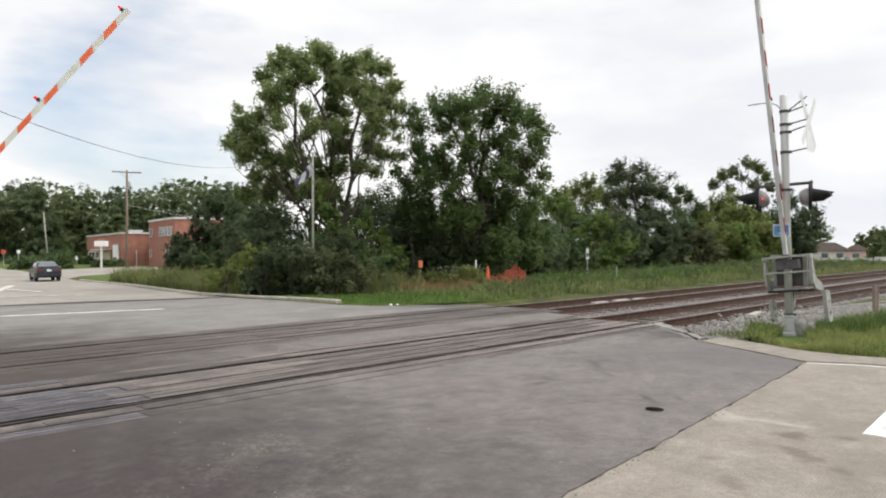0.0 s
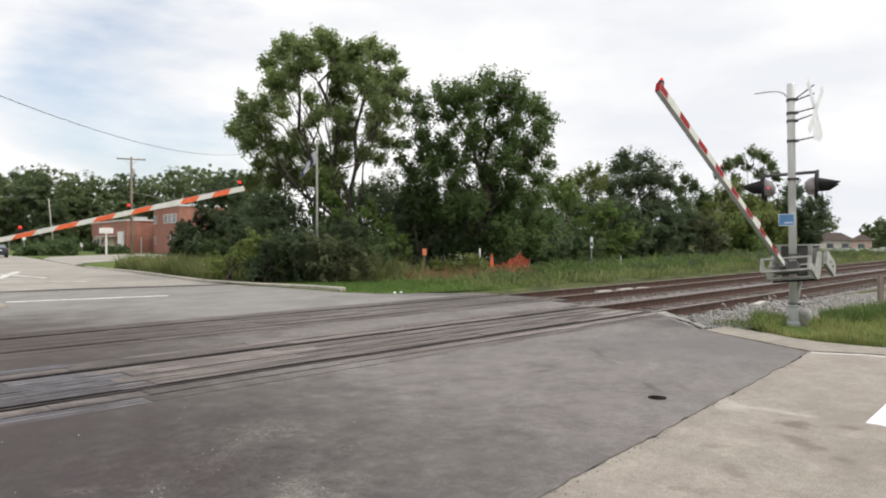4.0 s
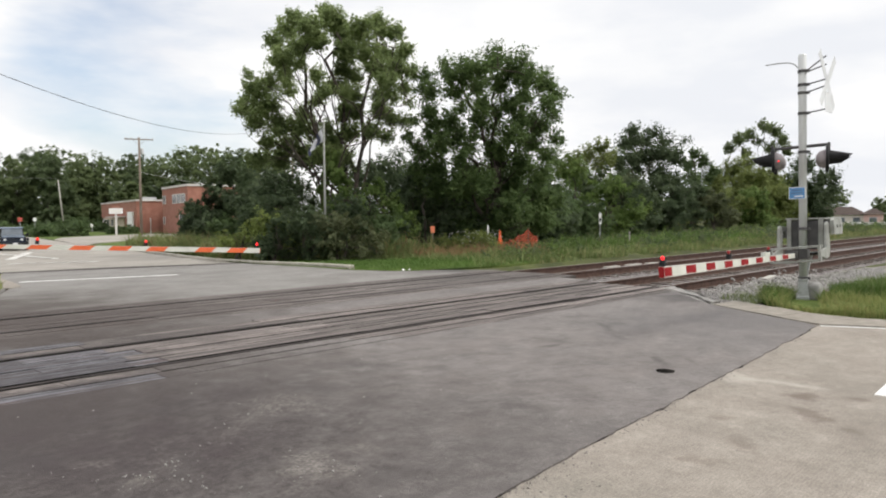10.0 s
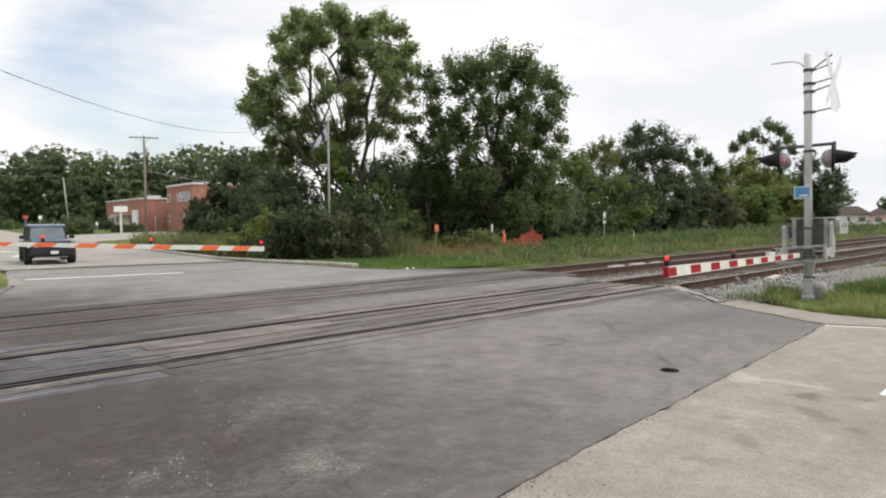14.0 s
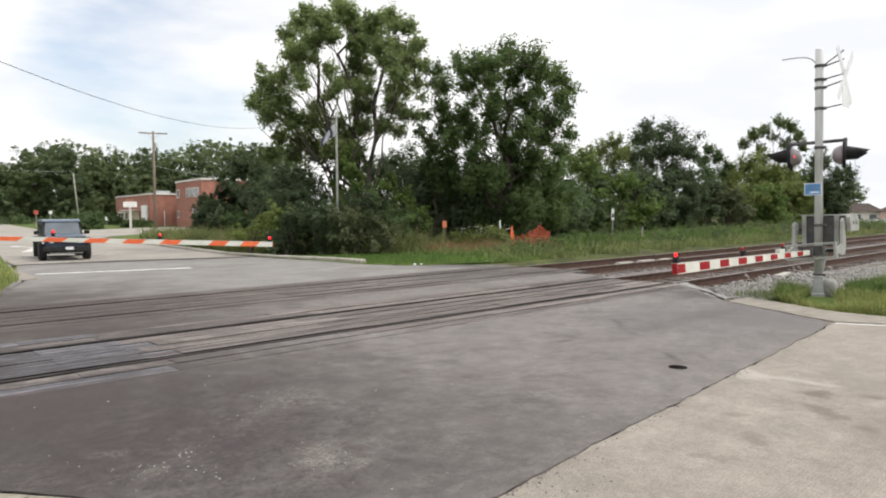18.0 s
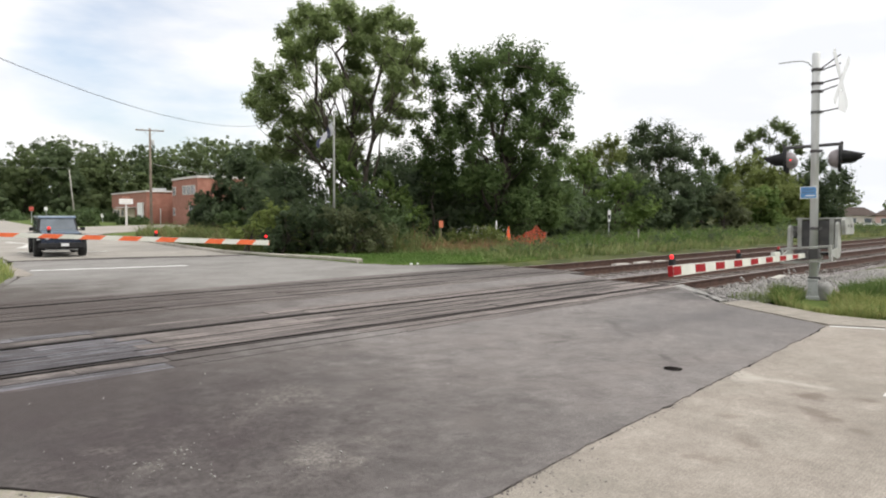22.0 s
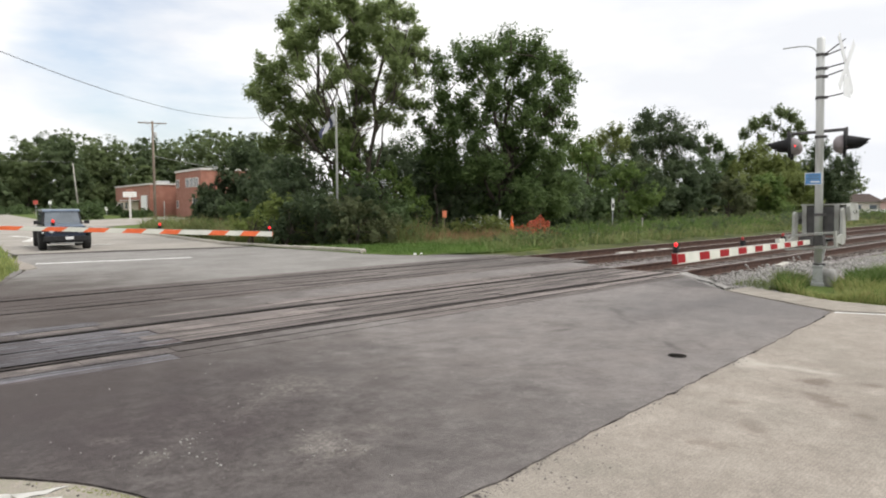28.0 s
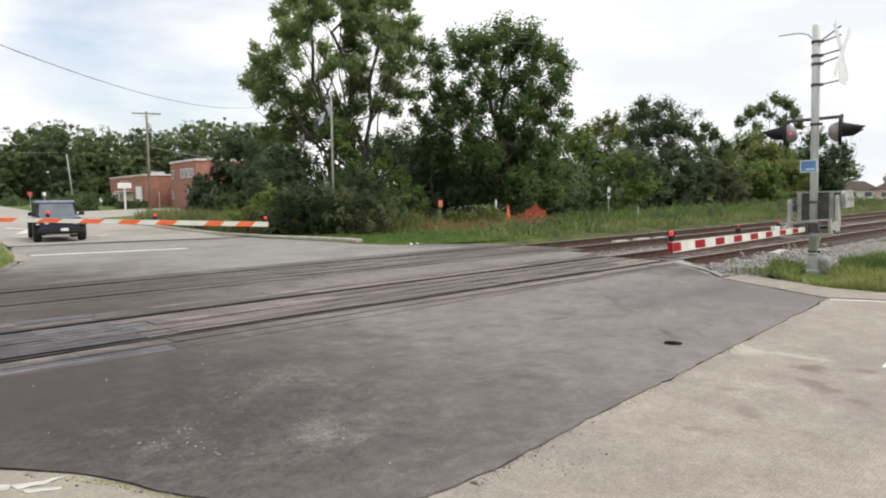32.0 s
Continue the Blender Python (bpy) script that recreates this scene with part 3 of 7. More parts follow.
def lathe(bm, profile, seg=20, m=None):
    """Turn (radius, height) pairs round z."""
    rings = []
    for r, z in profile:
        rings.append([bm.verts.new((r * math.cos(2 * math.pi * i / seg), r * math.sin(2 * math.pi * i / seg), z)) for i in range(seg)])
    for a, b in zip(rings, rings[1:]):
        for i in range(seg):
            bm.faces.new((a[i], a[(i + 1) % seg], b[(i + 1) % seg], b[i]))
    if profile[0][0] > 1e-4:
        bm.faces.new(rings[0][::-1])
    if profile[-1][0] > 1e-4:
        bm.faces.new(rings[-1])
    vs = [v for r in rings for v in r]
    if m is not None:
        bmesh.ops.transform(bm, matrix=m, verts=vs)
    return vs


def slab(bm, outline, z, thick, zf=None):
    """A flat piece with that outline (x, y) and thickness below z."""
    top = [bm.verts.new((x, y, z + (zf(x, y) if zf else 0))) for x, y in outline]
    low = [bm.verts.new((v.co.x, v.co.y, v.co.z - thick)) for v in top]
    bm.faces.new(top)
    bm.faces.new(low[::-1])
    n = len(top)
    for i in range(n):
        bm.faces.new((top[i], low[i], low[(i + 1) % n], top[(i + 1) % n]))
    bmesh.ops.triangulate(bm, faces=[f for f in bm.faces if len(f.verts) > 4], ngon_method="EAR_CLIP")


def smooth01(a, b, x):
    u = np.clip((x - a) / (b - a), 0, 1)
    return u * u * (3 - 2 * u)


def ground_z(x, y):
    """The road falls away gently beyond the tracks, and so does the field far off."""
    w = 1 - smooth01(13, 28, x - 0.4 * (y - 14))
    z = w * (-0.30 * smooth01(13.5, 28, y) - 0.22 * smooth01(27, 52, y))
    return z - 1.15 * smooth01(60, 130, x) * smooth01(16, 26, y) * (1 - w)


SLOPE = -0.035                      # the tracks' turn against the X axis
RAILS = (7.06, 8.53, 10.60, 12.07)  # each rail's y at x = 0


def numpy_mesh(name, verts, faces, material, smooth=False):
    """verts (n, 3), faces (m, k)."""
    me = bpy.data.meshes.new(name)
    n, (m, k) = len(verts), faces.shape
    me.vertices.add(n)
    me.vertices.foreach_set("co", np.ascontiguousarray(verts, dtype=np.float32).ravel())
    me.loops.add(m * k)
    me.loops.foreach_set("vertex_index", np.ascontiguousarray(faces, dtype=np.int32).ravel())
    me.polygons.add(m)
    me.polygons.foreach_set("loop_start", np.arange(m, dtype=np.int32) * k)
    me.polygons.foreach_set("loop_total", np.full(m, k, dtype=np.int32))
    me.update(calc_edges=True)
    me.materials.append(material)
    if smooth:
        me.shade_smooth()
    return me


# ---- ground ----
def steps(parts):
    out = []
    for a, b, d in parts:
        out += list(np.arange(a, b, d))
    return np.array(out)


def build_ground():
    xs = steps([(-2500, -500, 250), (-500, -100, 50), (-100, -20, 8), (-20, 60, 0.8), (60, 160, 4), (160, 600, 40), (600, 3001, 300)])
    ys = steps([(-2500, -500, 250), (-500, -100, 50), (-100, -15, 8), (-15, 60, 0.8), (60, 160, 4), (160, 600, 40), (600, 3001, 300)])
    X, Y = np.meshgrid(xs, ys)
    rel = Y - SLOPE * X
    bed = smooth01(5.2, 6.4, rel) * (1 - smooth01(12.9, 13.6, rel)) * np.maximum(smooth01(13.0, 14.2, X), 1 - smooth01(-3.0, -2.0, X))
    Z = ground_z(X, Y) - 0.045 - 0.20 * bed
    far = smooth01(120, 420, np.hypot(X, Y))
    Z += far * 1.2 * np.sin(X * 0.011) * np.cos(Y * 0.009)
    n, m = X.shape
    idx = np.arange(n * m).reshape(n, m)
    faces = np.stack([idx[:-1, :-1], idx[:-1, 1:], idx[1:, 1:], idx[1:, :-1]], -1).reshape(-1, 4)
    ob = new("ground", numpy_mesh("ground", np.stack([X, Y, Z], -1).reshape(-1, 3), faces, SOIL, True))
    tagged(ob, "weedy green field with patches of bare earth", "ground", kind="structure")


build_ground()


def ragged(points, step=0.18, amount=0.025, closed=True):
    """More points along an outline, each moved a little: a broken asphalt edge."""
    out = []
    n = len(points)
    for i in range(n if closed else n - 1):
        a, b = Vector(points[i]), Vector(points[(i + 1) % n])
        k = max(1, int((b - a).length / step))
        for j in range(k):
            p = a.lerp(b, j / k)
            q = noise.noise_vector(Vector((p.x * 3.1, p.y * 3.1, 0.0))) * amount + noise.noise_vector(Vector((p.x * 13, p.y * 13, 5.0))) * amount * 0.7
            out.append((p.x + q.x, p.y + q.y))
    return out


def along(y0, x):
    return y0 + SLOPE * x


def build_roads():
    # concrete roadway and pavement on the camera's side: slabs with open joints
    pavement = thing("pavement", pose(0, 0, 0), "pale brushed concrete slabs with open joints and stains", "pavement", kind="structure")
    g = 0.008
    slabs = [
        [(-9, -9), (1.9 - g, -9), (1.9 - g, 3.6), (0.6, 5.6), (-9, 5.9)],
        [(1.9 + g, -9), (11.2, -9), (11.2, 2.3), (10.9, 3.3), (1.9 + g, 3.2)],
    ]
    for s in slabs:
        bm = bmesh.new()
        slab(bm, s, -0.012, 0.06)
        part("slab", bm, CONCRETE, pavement)
    # asphalt between concrete and the near track
    road = thing("road", pose(0, 0, 0), "patched grey asphalt across the railway", "road", kind="structure")
    left = [(-6, 5.6), (0.35, 5.05), (0.87, 4.27), (1.12, 3.88), (1.27, 3.57), (1.38, 3.27), (1.52, 2.98), (1.75, 2.6), (2.2, 2.33)]
    near_edge = [(2.61, 2.29), (3.42, 2.345), (4.18, 2.385), (5.09, 2.43), (6.36, 2.495), (8.22, 2.59), (10.06, 2.69), (10.26, 2.95), (10.48, 3.31), (10.78, 3.82), (11.28, 4.57),
                 (11.9, 5.2), (12.6, 5.72), (13.25, 5.90)]
    bm = bmesh.new()
    rim = ragged(left + near_edge, 0.07, 0.028, False) + [(13.28, along(6.44, 13.28) - 0.05)]
    low, top = [], []
    for x, y in rim:
        top.append((bm.verts.new((x, y, 0.0)), bm.verts.new((x, along(6.44, x), 0.0))))
        low.append((bm.verts.new((x, y, -0.05)), bm.verts.new((x, along(6.44, x), -0.05))))
    for i in range(len(rim) - 1):
        bm.faces.new((top[i][0], top[i + 1][0], top[i + 1][1], top[i][1]))
        bm.faces.new((top[i][0], low[i][0], low[i + 1][0], top[i + 1][0]))
    part("near_asphalt", bm, ASPHALT, road)
    bm = bmesh.new()
    slab(bm, ragged([(11.55, 4.72), (11.75, 4.70), (12.2, 5.10), (12.95, 5.80), (13.7, 6.42), (13.4, 6.46), (12.28, 5.36)], 0.10, 0.06), 0.008, 0.05)
    part("edging", bm, GRAVEL, road, "pale broken concrete edging")
    bm = bmesh.new()
    slab(bm, ragged([(4.35, 17.95), (4.7, 18.4), (5.12, 21.0), (5.5, 24.0), (5.38, 24.0), (5.0, 21.0), (4.58, 18.7), (4.25, 18.2)], 0.3, 0.05), 0.014, 0.05, ground_z)
    part("broken_edge", bm, CONCRETE, road, "pale broken road edge")
    # crack where asphalt meets concrete, its edge shade painted as a dark strip
    bm = bmesh.new()
    line = ragged(left[1:] + near_edge[:7], 0.07, 0.028, False)
    k = len(line)
    lo = [(x - 0.002, y + 0.003 - 0.045 * max(0.0, noise.noise(Vector((x * 4, y * 4, 2))))) for x, y in line]
    for i in range(k - 1):
        bm.faces.new([bm.verts.new((*p, -0.0085)) for p in (line[i], lo[i], lo[i + 1], line[i + 1])])
    part("edge_crack_shade", bm, GAP, road)
    bm = bmesh.new()
    slab(bm, [(-6, along(9.15, -6)), (13.9, along(9.13, 13.9)), (14.0, along(10.0, 14)), (-6, along(10.0, -6))], -0.002, 0.05)
    part("middle_asphalt", bm, ASPHALT, road)
    # beyond the far track
    rows = [(12.68, -4.0, 14.9), (13.6, 0.0, 13.6), (14.4, 3.0, 12.6), (16.0, 3.65, 12.75), (18.0, 4.35, 13.05), (20.0, 4.75, 13.3), (22.4, 5.2, 13.55),
            (24.4, 5.7, 13.95)]
    bm = bmesh.new()
    L = [bm.verts.new((x, along(y, x) if y < 13 else y, ground_z(x, y) + 0.0)) for y, x, _ in rows]
    R = [bm.verts.new((x, along(y, x) if y < 13 else y, ground_z(x, y) + 0.0)) for y, _, x in rows]
    for i in range(len(rows) - 1):
        bm.faces.new((L[i], R[i], R[i + 1], L[i + 1]))
    ext = [bm.verts.new((6.25, 26.8, ground_z(6.25, 26.8)))]
    bm.faces.new((L[-1], R[-1], ext[0]))
    r = bmesh.ops.extrude_face_region(bm, geom=bm.faces[:])
    bmesh.ops.translate(bm, vec=(0, 0, -0.06), verts=[v for v in r["geom"] if isinstance(v, bmesh.types.BMVert)])
    part("far_asphalt", bm, ASPHALT_FAR, road)
    # concrete street going off
    rows = [(5.65, 24.45, 13.95, 24.45), (6.25, 26.82, 14.0, 26.82), (6.6, 31, 14.6, 31), (7.6, 36, 15.4, 36), (8.8, 41, 16.6, 41), (10.2, 52, 18.0, 52),
            (12.6, 67, 20.6, 67), (16.8, 87, 23.8, 87), (21, 109, 27.6, 109), (32, 170, 39.5, 170), (68, 352, 76, 352), (118, 600, 128, 600)]
    far = thing("street", pose(0, 0, 0), "pale concrete street running away from the crossing", "road", kind="structure")
    bm = bmesh.new()
    A = [bm.verts.new((a, b, ground_z(a, b) - 0.004)) for a, b, _, _ in rows]
    B = [bm.verts.new((c, d, ground_z(c, d) - 0.004)) for _, _, c, d in rows]
    for i in range(len(rows) - 1):
        bm.faces.new((A[i], B[i], B[i + 1], A[i + 1]))
    r = bmesh.ops.extrude_face_region(bm, geom=bm.faces[:])
    bmesh.ops.translate(bm, vec=(0, 0, -0.08), verts=[v for v in r["geom"] if isinstance(v, bmesh.types.BMVert)])
    part("roadway", bm, CONCRETE_FAR, far)
    # the side drive to the brick building
    bm = bmesh.new()
    pts = [(18.9, 57), (20.6, 66), (22.4, 76), (25.5, 84), (31, 89), (40.2, 94), (40.2, 86), (46, 84), (46, 79.5), (33, 71), (25.5, 66.2), (21.3, 61.5)]
    slab(bm, pts, 0.006, 0.08, ground_z)
    part("driveway", bm, CONCRETE_FAR, far)
    # dark joint across the street
    bm = bmesh.new()
    pts = [(6.0, 26.65), (9.3, 26.2), (12.4, 24.25), (13.9, 24.0), (13.9, 24.3), (12.45, 24.6), (9.4, 26.65), (6.0, 27.1)]
    slab(bm, pts, 0.010, 0.02, ground_z)
    part("road_joint", bm, FILLER, far)


build_roads()


def build_paint():
    def stripe(name, pts, material, label, z=0.006):
        bm = bmesh.new()
        slab(bm, pts, z, 0.004, ground_z)
        ob = part(name, bm, material)
        tagged(ob, label, "road marking", kind="structure")

    stripe("stop_line", [(5.25, 20.78), (8.80, 19.12), (8.76, 18.86), (5.18, 20.5)], PAINT, "worn white stop line on the asphalt")
    stripe("road_line", [(7.9, 33.1), (10.9, 31.2), (10.85, 30.9), (7.85, 32.8)], PAINT_WORN, "faded white line across the lane", 0.012)
    stripe("road_line", [(8.85, 37.3), (9.2, 37.0), (12.9, 47.7), (12.55, 48.0)], PAINT_WORN, "faded white diagonal of a crossing mark", 0.012)
    stripe("road_line", [(10.55, 35.7), (10.85, 36.0), (10.95, 47.4), (10.6, 47.3)], PAINT_WORN, "faded white diagonal of a crossing mark", 0.016)
    stripe("stop_line", [(6.58, 0.66), (10.0, 0.70), (10.0, 1.36), (6.56, 1.31)], PAINT, "broad white stop line on concrete", -0.008)
    for patch in ([(0.84, 4.03), (0.96, 3.98), (1.10, 3.93), (0.99, 3.91), (0.87, 3.95)],
                  [(0.69, 4.17), (0.85, 4.03), (0.83, 3.97), (0.67, 4.03)],
                  [(0.89, 3.92), (1.04, 3.80), (1.03, 3.77), (0.89, 3.86)]):
        stripe("paint_patch", ragged([(x - 0.02, y - 0.035) for x, y in patch], 0.02, 0.03), PAINT_WORN, "smeared blotch of white paint on the pavement", -0.008)
    edge = [(10.14, 2.67), (10.42, 2.05), (10.53, 1.2), (10.57, -1.0)]
    for (xa, ya), (xb, yb) in zip(edge, edge[1:]):
        stripe("gutter_line", [(xa - 0.03, ya), (xa + 0.03, ya), (xb + 0.03, yb + 0.01), (xb - 0.03, yb + 0.01)], PAINT, "thin worn white edge line at the kerb", -0.007)


build_paint()


def kerb(points, width, height, label, zf=ground_z, seg=1.5, material=KERB):
    """Kerb stones end to end along a line."""
    k = thing("kerb", pose(0, 0, 0), label, "kerb", kind="structure")
    pts = [Vector((*p, 0)) for p in points]
    stones = []
    for a, b in zip(pts, pts[1:]):
        n = max(1, round((b - a).length / seg))
        for i in range(n):
            stones.append((a.lerp(b, (i + 0.006) / n), a.lerp(b, (i + 0.994) / n)))
    for a, b in stones:
        d = (b - a).normalized()
        s = Vector((d.y, -d.x, 0)) * width
        z = float(zf(a.x, a.y)), float(zf(b.x, b.y))
        bm = bmesh.new()
        v = []
        for p, zz in ((a, z[0]), (b, z[1])):
            v.append([bm.verts.new(c) for c in ((p.x, p.y, zz - 0.1), (p.x, p.y, zz + height - 0.03), (p.x + s.x * 0.2, p.y + s.y * 0.2, zz + height),
                                                (p.x + s.x, p.y + s.y, zz + height), (p.x + s.x, p.y + s.y, zz - 0.1))])
        for i in range(5):
            bm.faces.new((v[0][i], v[0][(i + 1) % 5], v[1][(i + 1) % 5], v[1][i]))
        bm.faces.new(v[0][::-1])
        bm.faces.new(v[1])
        part("kerb_stone", bm, material, k)


kerb([(12.42, 15.75), (12.72, 16.2), (13.0, 18.1), (13.5, 22.4), (13.95, 24.7), (14.05, 27.2), (14.6, 31), (16.6, 41), (18.0, 52)], 0.16, 0.11,
     "pale concrete kerb along the grass verge")


def gutter():
    """Flush concrete gutter stones round the corner of the grass, between its road side and its grass side."""
    k = thing("kerb", pose(0, 0, 0), "flush pale concrete gutter at the edge of the grass", "kerb", kind="structure")
    road_side = [(11.28, 4.59), (10.79, 3.83), (10.49, 3.31), (10.27, 2.95), (10.17, 2.70), (10.45, 2.10), (10.58, 1.0), (10.62, -1.2), (10.62, -4.0)]
    grass_side = [(11.95, 4.50), (11.57, 3.70), (11.26, 3.20), (11.12, 2.80), (11.10, 2.45), (11.2, 1.9), (11.3, 0.9), (11.3, -1.2), (11.3, -4.0)]
    for i in range(len(road_side) - 1):
        a, b, c, d = (Vector(p) for p in (road_side[i], road_side[i + 1], grass_side[i + 1], grass_side[i]))
        mid = (a + b + c + d) / 4
        bm = bmesh.new()
        slab(bm, [tuple(p + (mid - p) * 0.006) for p in (a, b, c, d)], 0.012 + 0.003 * (i % 2), 0.11)
        part("kerb_stone", bm, GUTTER, k)


gutter()
kerb([(3.05, 14.3), (4.2, 17.7), (5.15, 22.4), (6.15, 27.3), (6.55, 31), (8.7, 41)], -0.12, 0.03, "low sunken dirty kerb beside the grass wedge", material=ASPHALT_FAR)


# ---- railway ----
def build_tracks():
    prof = [(-0.036, 0.0), (0.036, 0.0), (0.036, -0.035), (0.010, -0.05), (0.010, -0.165), (0.07, -0.185), (0.07, -0.20), (-0.07, -0.20), (-0.07, -0.185),
            (-0.010, -0.165), (-0.010, -0.05), (-0.036, -0.035)]
    for t in (0, 1):
        track = thing("railway_track", pose(0, 0, 0), "rusty rails on worn wooden ties in grey ballast", "railway track", "tracks", "structure")
        for y0 in RAILS[2 * t:2 * t + 2]:
            # near-black sides in the crossing paint the flangeways' shade; rusty in the open track
            stop = 13.4 if t == 0 else 14.75
            for x0, x1, side in ((-140.0, -5.2, RAIL_RUST), (-5.196, stop, GAP), (stop + 0.004, 420.0, RAIL_RUST)):
                bm = bmesh.new()
                ends = []
                for x in (x0, x1):
                    ends.append([bm.verts.new((x, along(y0, x) + a, 0.004 + b)) for a, b in prof])
                k = len(prof)
                for i in range(k):
                    f = bm.faces.new((ends[0][i], ends[0][(i + 1) % k], ends[1][(i + 1) % k], ends[1][i]))
                    f.material_index = 0 if i == 0 else 1
                bm.faces.new(ends[0][::-1]).material_index = 1
                bm.faces.new(ends[1]).material_index = 1
                part("rail", bm, [RAIL_TOP if side is GAP else RAIL_SHINE, side], track)
        # ties beyond the road
        bm = bmesh.new()
        box(bm, (0, 0, 0), (0.22, 2.55, 0.17))
        tie = finish(bm, "tie", TIE)
        mid = (RAILS[2 * t] + RAILS[2 * t + 1]) / 2
        x, k = 14.6, 0
        while x < 95:
            ob = new("tie", tie)
            ob.parent = track
            ob.matrix_basis = pose(x + random.uniform(-0.03, 0.03), along(mid, x) + random.uniform(-0.05, 0.05), -0.26 + random.uniform(-0.008, 0.008), 0, 0,
                                   -2 + random.uniform(-1.5, 1.5))
            x += 0.56
            k += 1
        # crossing surface: lengthwise timbers with dark gaps
        xing = thing("crossing_surface", pose(0, 0, 0), "worn lengthwise timbers and panels between and beside the rails", "crossing", "crossing surfaces",
                     "structure")
        r1, r2 = RAILS[2 * t:2 * t + 2]
        go, gi = (0.062, 0.10) if t == 0 else (0.052, 0.07)
        strips = [(r1 - 0.61, r1 - 0.345), (r1 - 0.32, r1 - go)]
        w = (r2 - r1 - 2 * gi) / 4
        strips += [(r1 + gi + i * w + 0.012, r1 + gi + (i + 1) * w - 0.012) for i in range(4)]
        strips += [(r2 + go, r2 + 0.32), (r2 + 0.345, r2 + 0.61)]
        for j, (a, b) in enumerate(strips):
            x = -5.0
            stop = 13.35 if t == 0 else 14.7
            while x < stop - 0.2:
                e = min(x + (2.35 if j % 2 else 2.6), stop)
                if x < 2.9 < e and t == 0:
                    e = 2.9 if j % 2 else 3.15
                bm = bmesh.new()
                slab(bm, [(x + 0.0012, along(a, x)), (e - 0.0012, along(a, e)), (e - 0.0012, along(b, e)), (x + 0.0012, along(b, x))],
                     random.uniform(-0.004, 0.005), 0.12)
                for f in bm.faces:
                    f.material_index = 0 if f.calc_center_median().z > -0.02 else 1
                top = DIRTY if t == 1 else PANEL_BLUE if e < 3.3 and j not in (1, 6) else TIMBER
                if t == 0 and j < 2 and 2.6 < (x + e) / 2 < 5.4:
                    top = ASPHALT      # patched over in front of the near rail
                # near track: panel sides near-black, the gap's shade painted on
                part("panel", bm, [top, FILLER if t == 1 else GAP], xing)
                x = e
        bm = bmesh.new()
        slab(bm, [(-5, along(r1 - 0.62, -5)), (stop - 0.02, along(r1 - 0.62, stop)), (stop - 0.02, along(r2 + 0.62, stop)), (-5, along(r2 + 0.62, -5))], -0.03, 0.1)
        part("filler", bm, FILLER if t == 1 else GAP, xing)
    # the ballast bed
    bed = thing("ballast", pose(0, 0, 0), "grey and rust-stained railway ballast", "ballast", kind="structure")
    bm = bmesh.new()
    xs = [13.4, 14.4, 16, 20, 26, 34, 46, 70, 120, 420]
    rows = []
    for x in xs:
        lo = 0.0 if x > 14 else 0.02
        rows.append([bm.verts.new((x, along(y, x), z - lo)) for y, z in ((5.3, -0.29), (6.2, -0.20), (9.2, -0.195), (9.55, -0.22), (9.95, -0.195), (12.75, -0.20), (13.5, -0.29))])
    for a, b in zip(rows, rows[1:]):
        for i in range(6):
            bm.faces.new((a[i], b[i], b[i + 1], a[i + 1]))
    part("bed", bm, BALLAST, bed)


build_tracks()


def inside(x, y, poly):
    r = np.zeros(len(x), bool)
    n = len(poly)
    for i in range(n):
        (x1, y1), (x2, y2) = poly[i], poly[(i + 1) % n]
        c = ((y1 > y) != (y2 > y)) & (x < (x2 - x1) * (y - y1) / (y2 - y1 + 1e-9) + x1)
        r ^= c
    return r


def spots_in(poly, n, seed, clump=0.0, dz=-0.045):
    rng = np.random.default_rng(seed)
    p = np.array(poly)
    lo, hi = p.min(0), p.max(0)
    out = []
    tot = 0
    while tot < n:
        x, y = rng.uniform(lo[0], hi[0], n * 2), rng.uniform(lo[1], hi[1], n * 2)
        k = inside(x, y, poly)
        if clump:
            q = np.sin(x * 1.7 + 1.3 * np.sin(y * 1.1)) + np.sin(y * 2.3 + 1.7 * np.sin(x * 0.9)) + rng.normal(0, 0.7, len(x))
            k &= q > clump
        out.append(np.stack([x[k], y[k]], -1))
        tot += k.sum()
    q = np.concatenate(out)[:n]
    return np.column_stack([q, ground_z(q[:, 0], q[:, 1]) + dz])


def trodden(sp):
    """Leave the worn spot at the foot of the mast bare."""
    d = np.array([1.5, 0.45])
    u = np.clip(((sp[:, :2] - [11.9, 3.38]) @ d) / (d @ d), 0, 1)
    return sp[np.hypot(*(sp[:, :2] - [11.9, 3.38] - u[:, None] * d).T) > 0.26]


def scatter_stones(name, material, label, spots, category="gravel"):
    """Broken stones: (x, y, z, size) each, as one object."""
    base = np.array([(1, 0, 0), (-1, 0, 0), (0, 1, 0), (0, -1, 0), (0, 0, 1), (0, 0, -1)], float)
    tri = np.array([(0, 2, 4), (2, 1, 4), (1, 3, 4), (3, 0, 4), (2, 0, 5), (1, 2, 5), (3, 1, 5), (0, 3, 5)])
    rng = np.random.default_rng(5)
    n = len(spots)
    s = np.array(spots)
    v = base[None] * rng.uniform(0.6, 1.2, (n, 6, 1)) + rng.normal(0, 0.2, (n, 6, 3))
    a = rng.uniform(0, 6.28, n)
    c, d = np.cos(a)[:, None], np.sin(a)[:, None]
    v = np.stack([v[..., 0] * c - v[..., 1] * d, v[..., 0] * d + v[..., 1] * c, v[..., 2] * 0.75], -1) * s[:, None, 3:4] + s[:, None, :3]
    f = (tri[None] + (np.arange(n) * 6)[:, None, None]).reshape(-1, 3)
    ob = new(name, numpy_mesh(name, v.reshape(-1, 3), f, material))
    tagged(ob, label, category, kind="stuff")


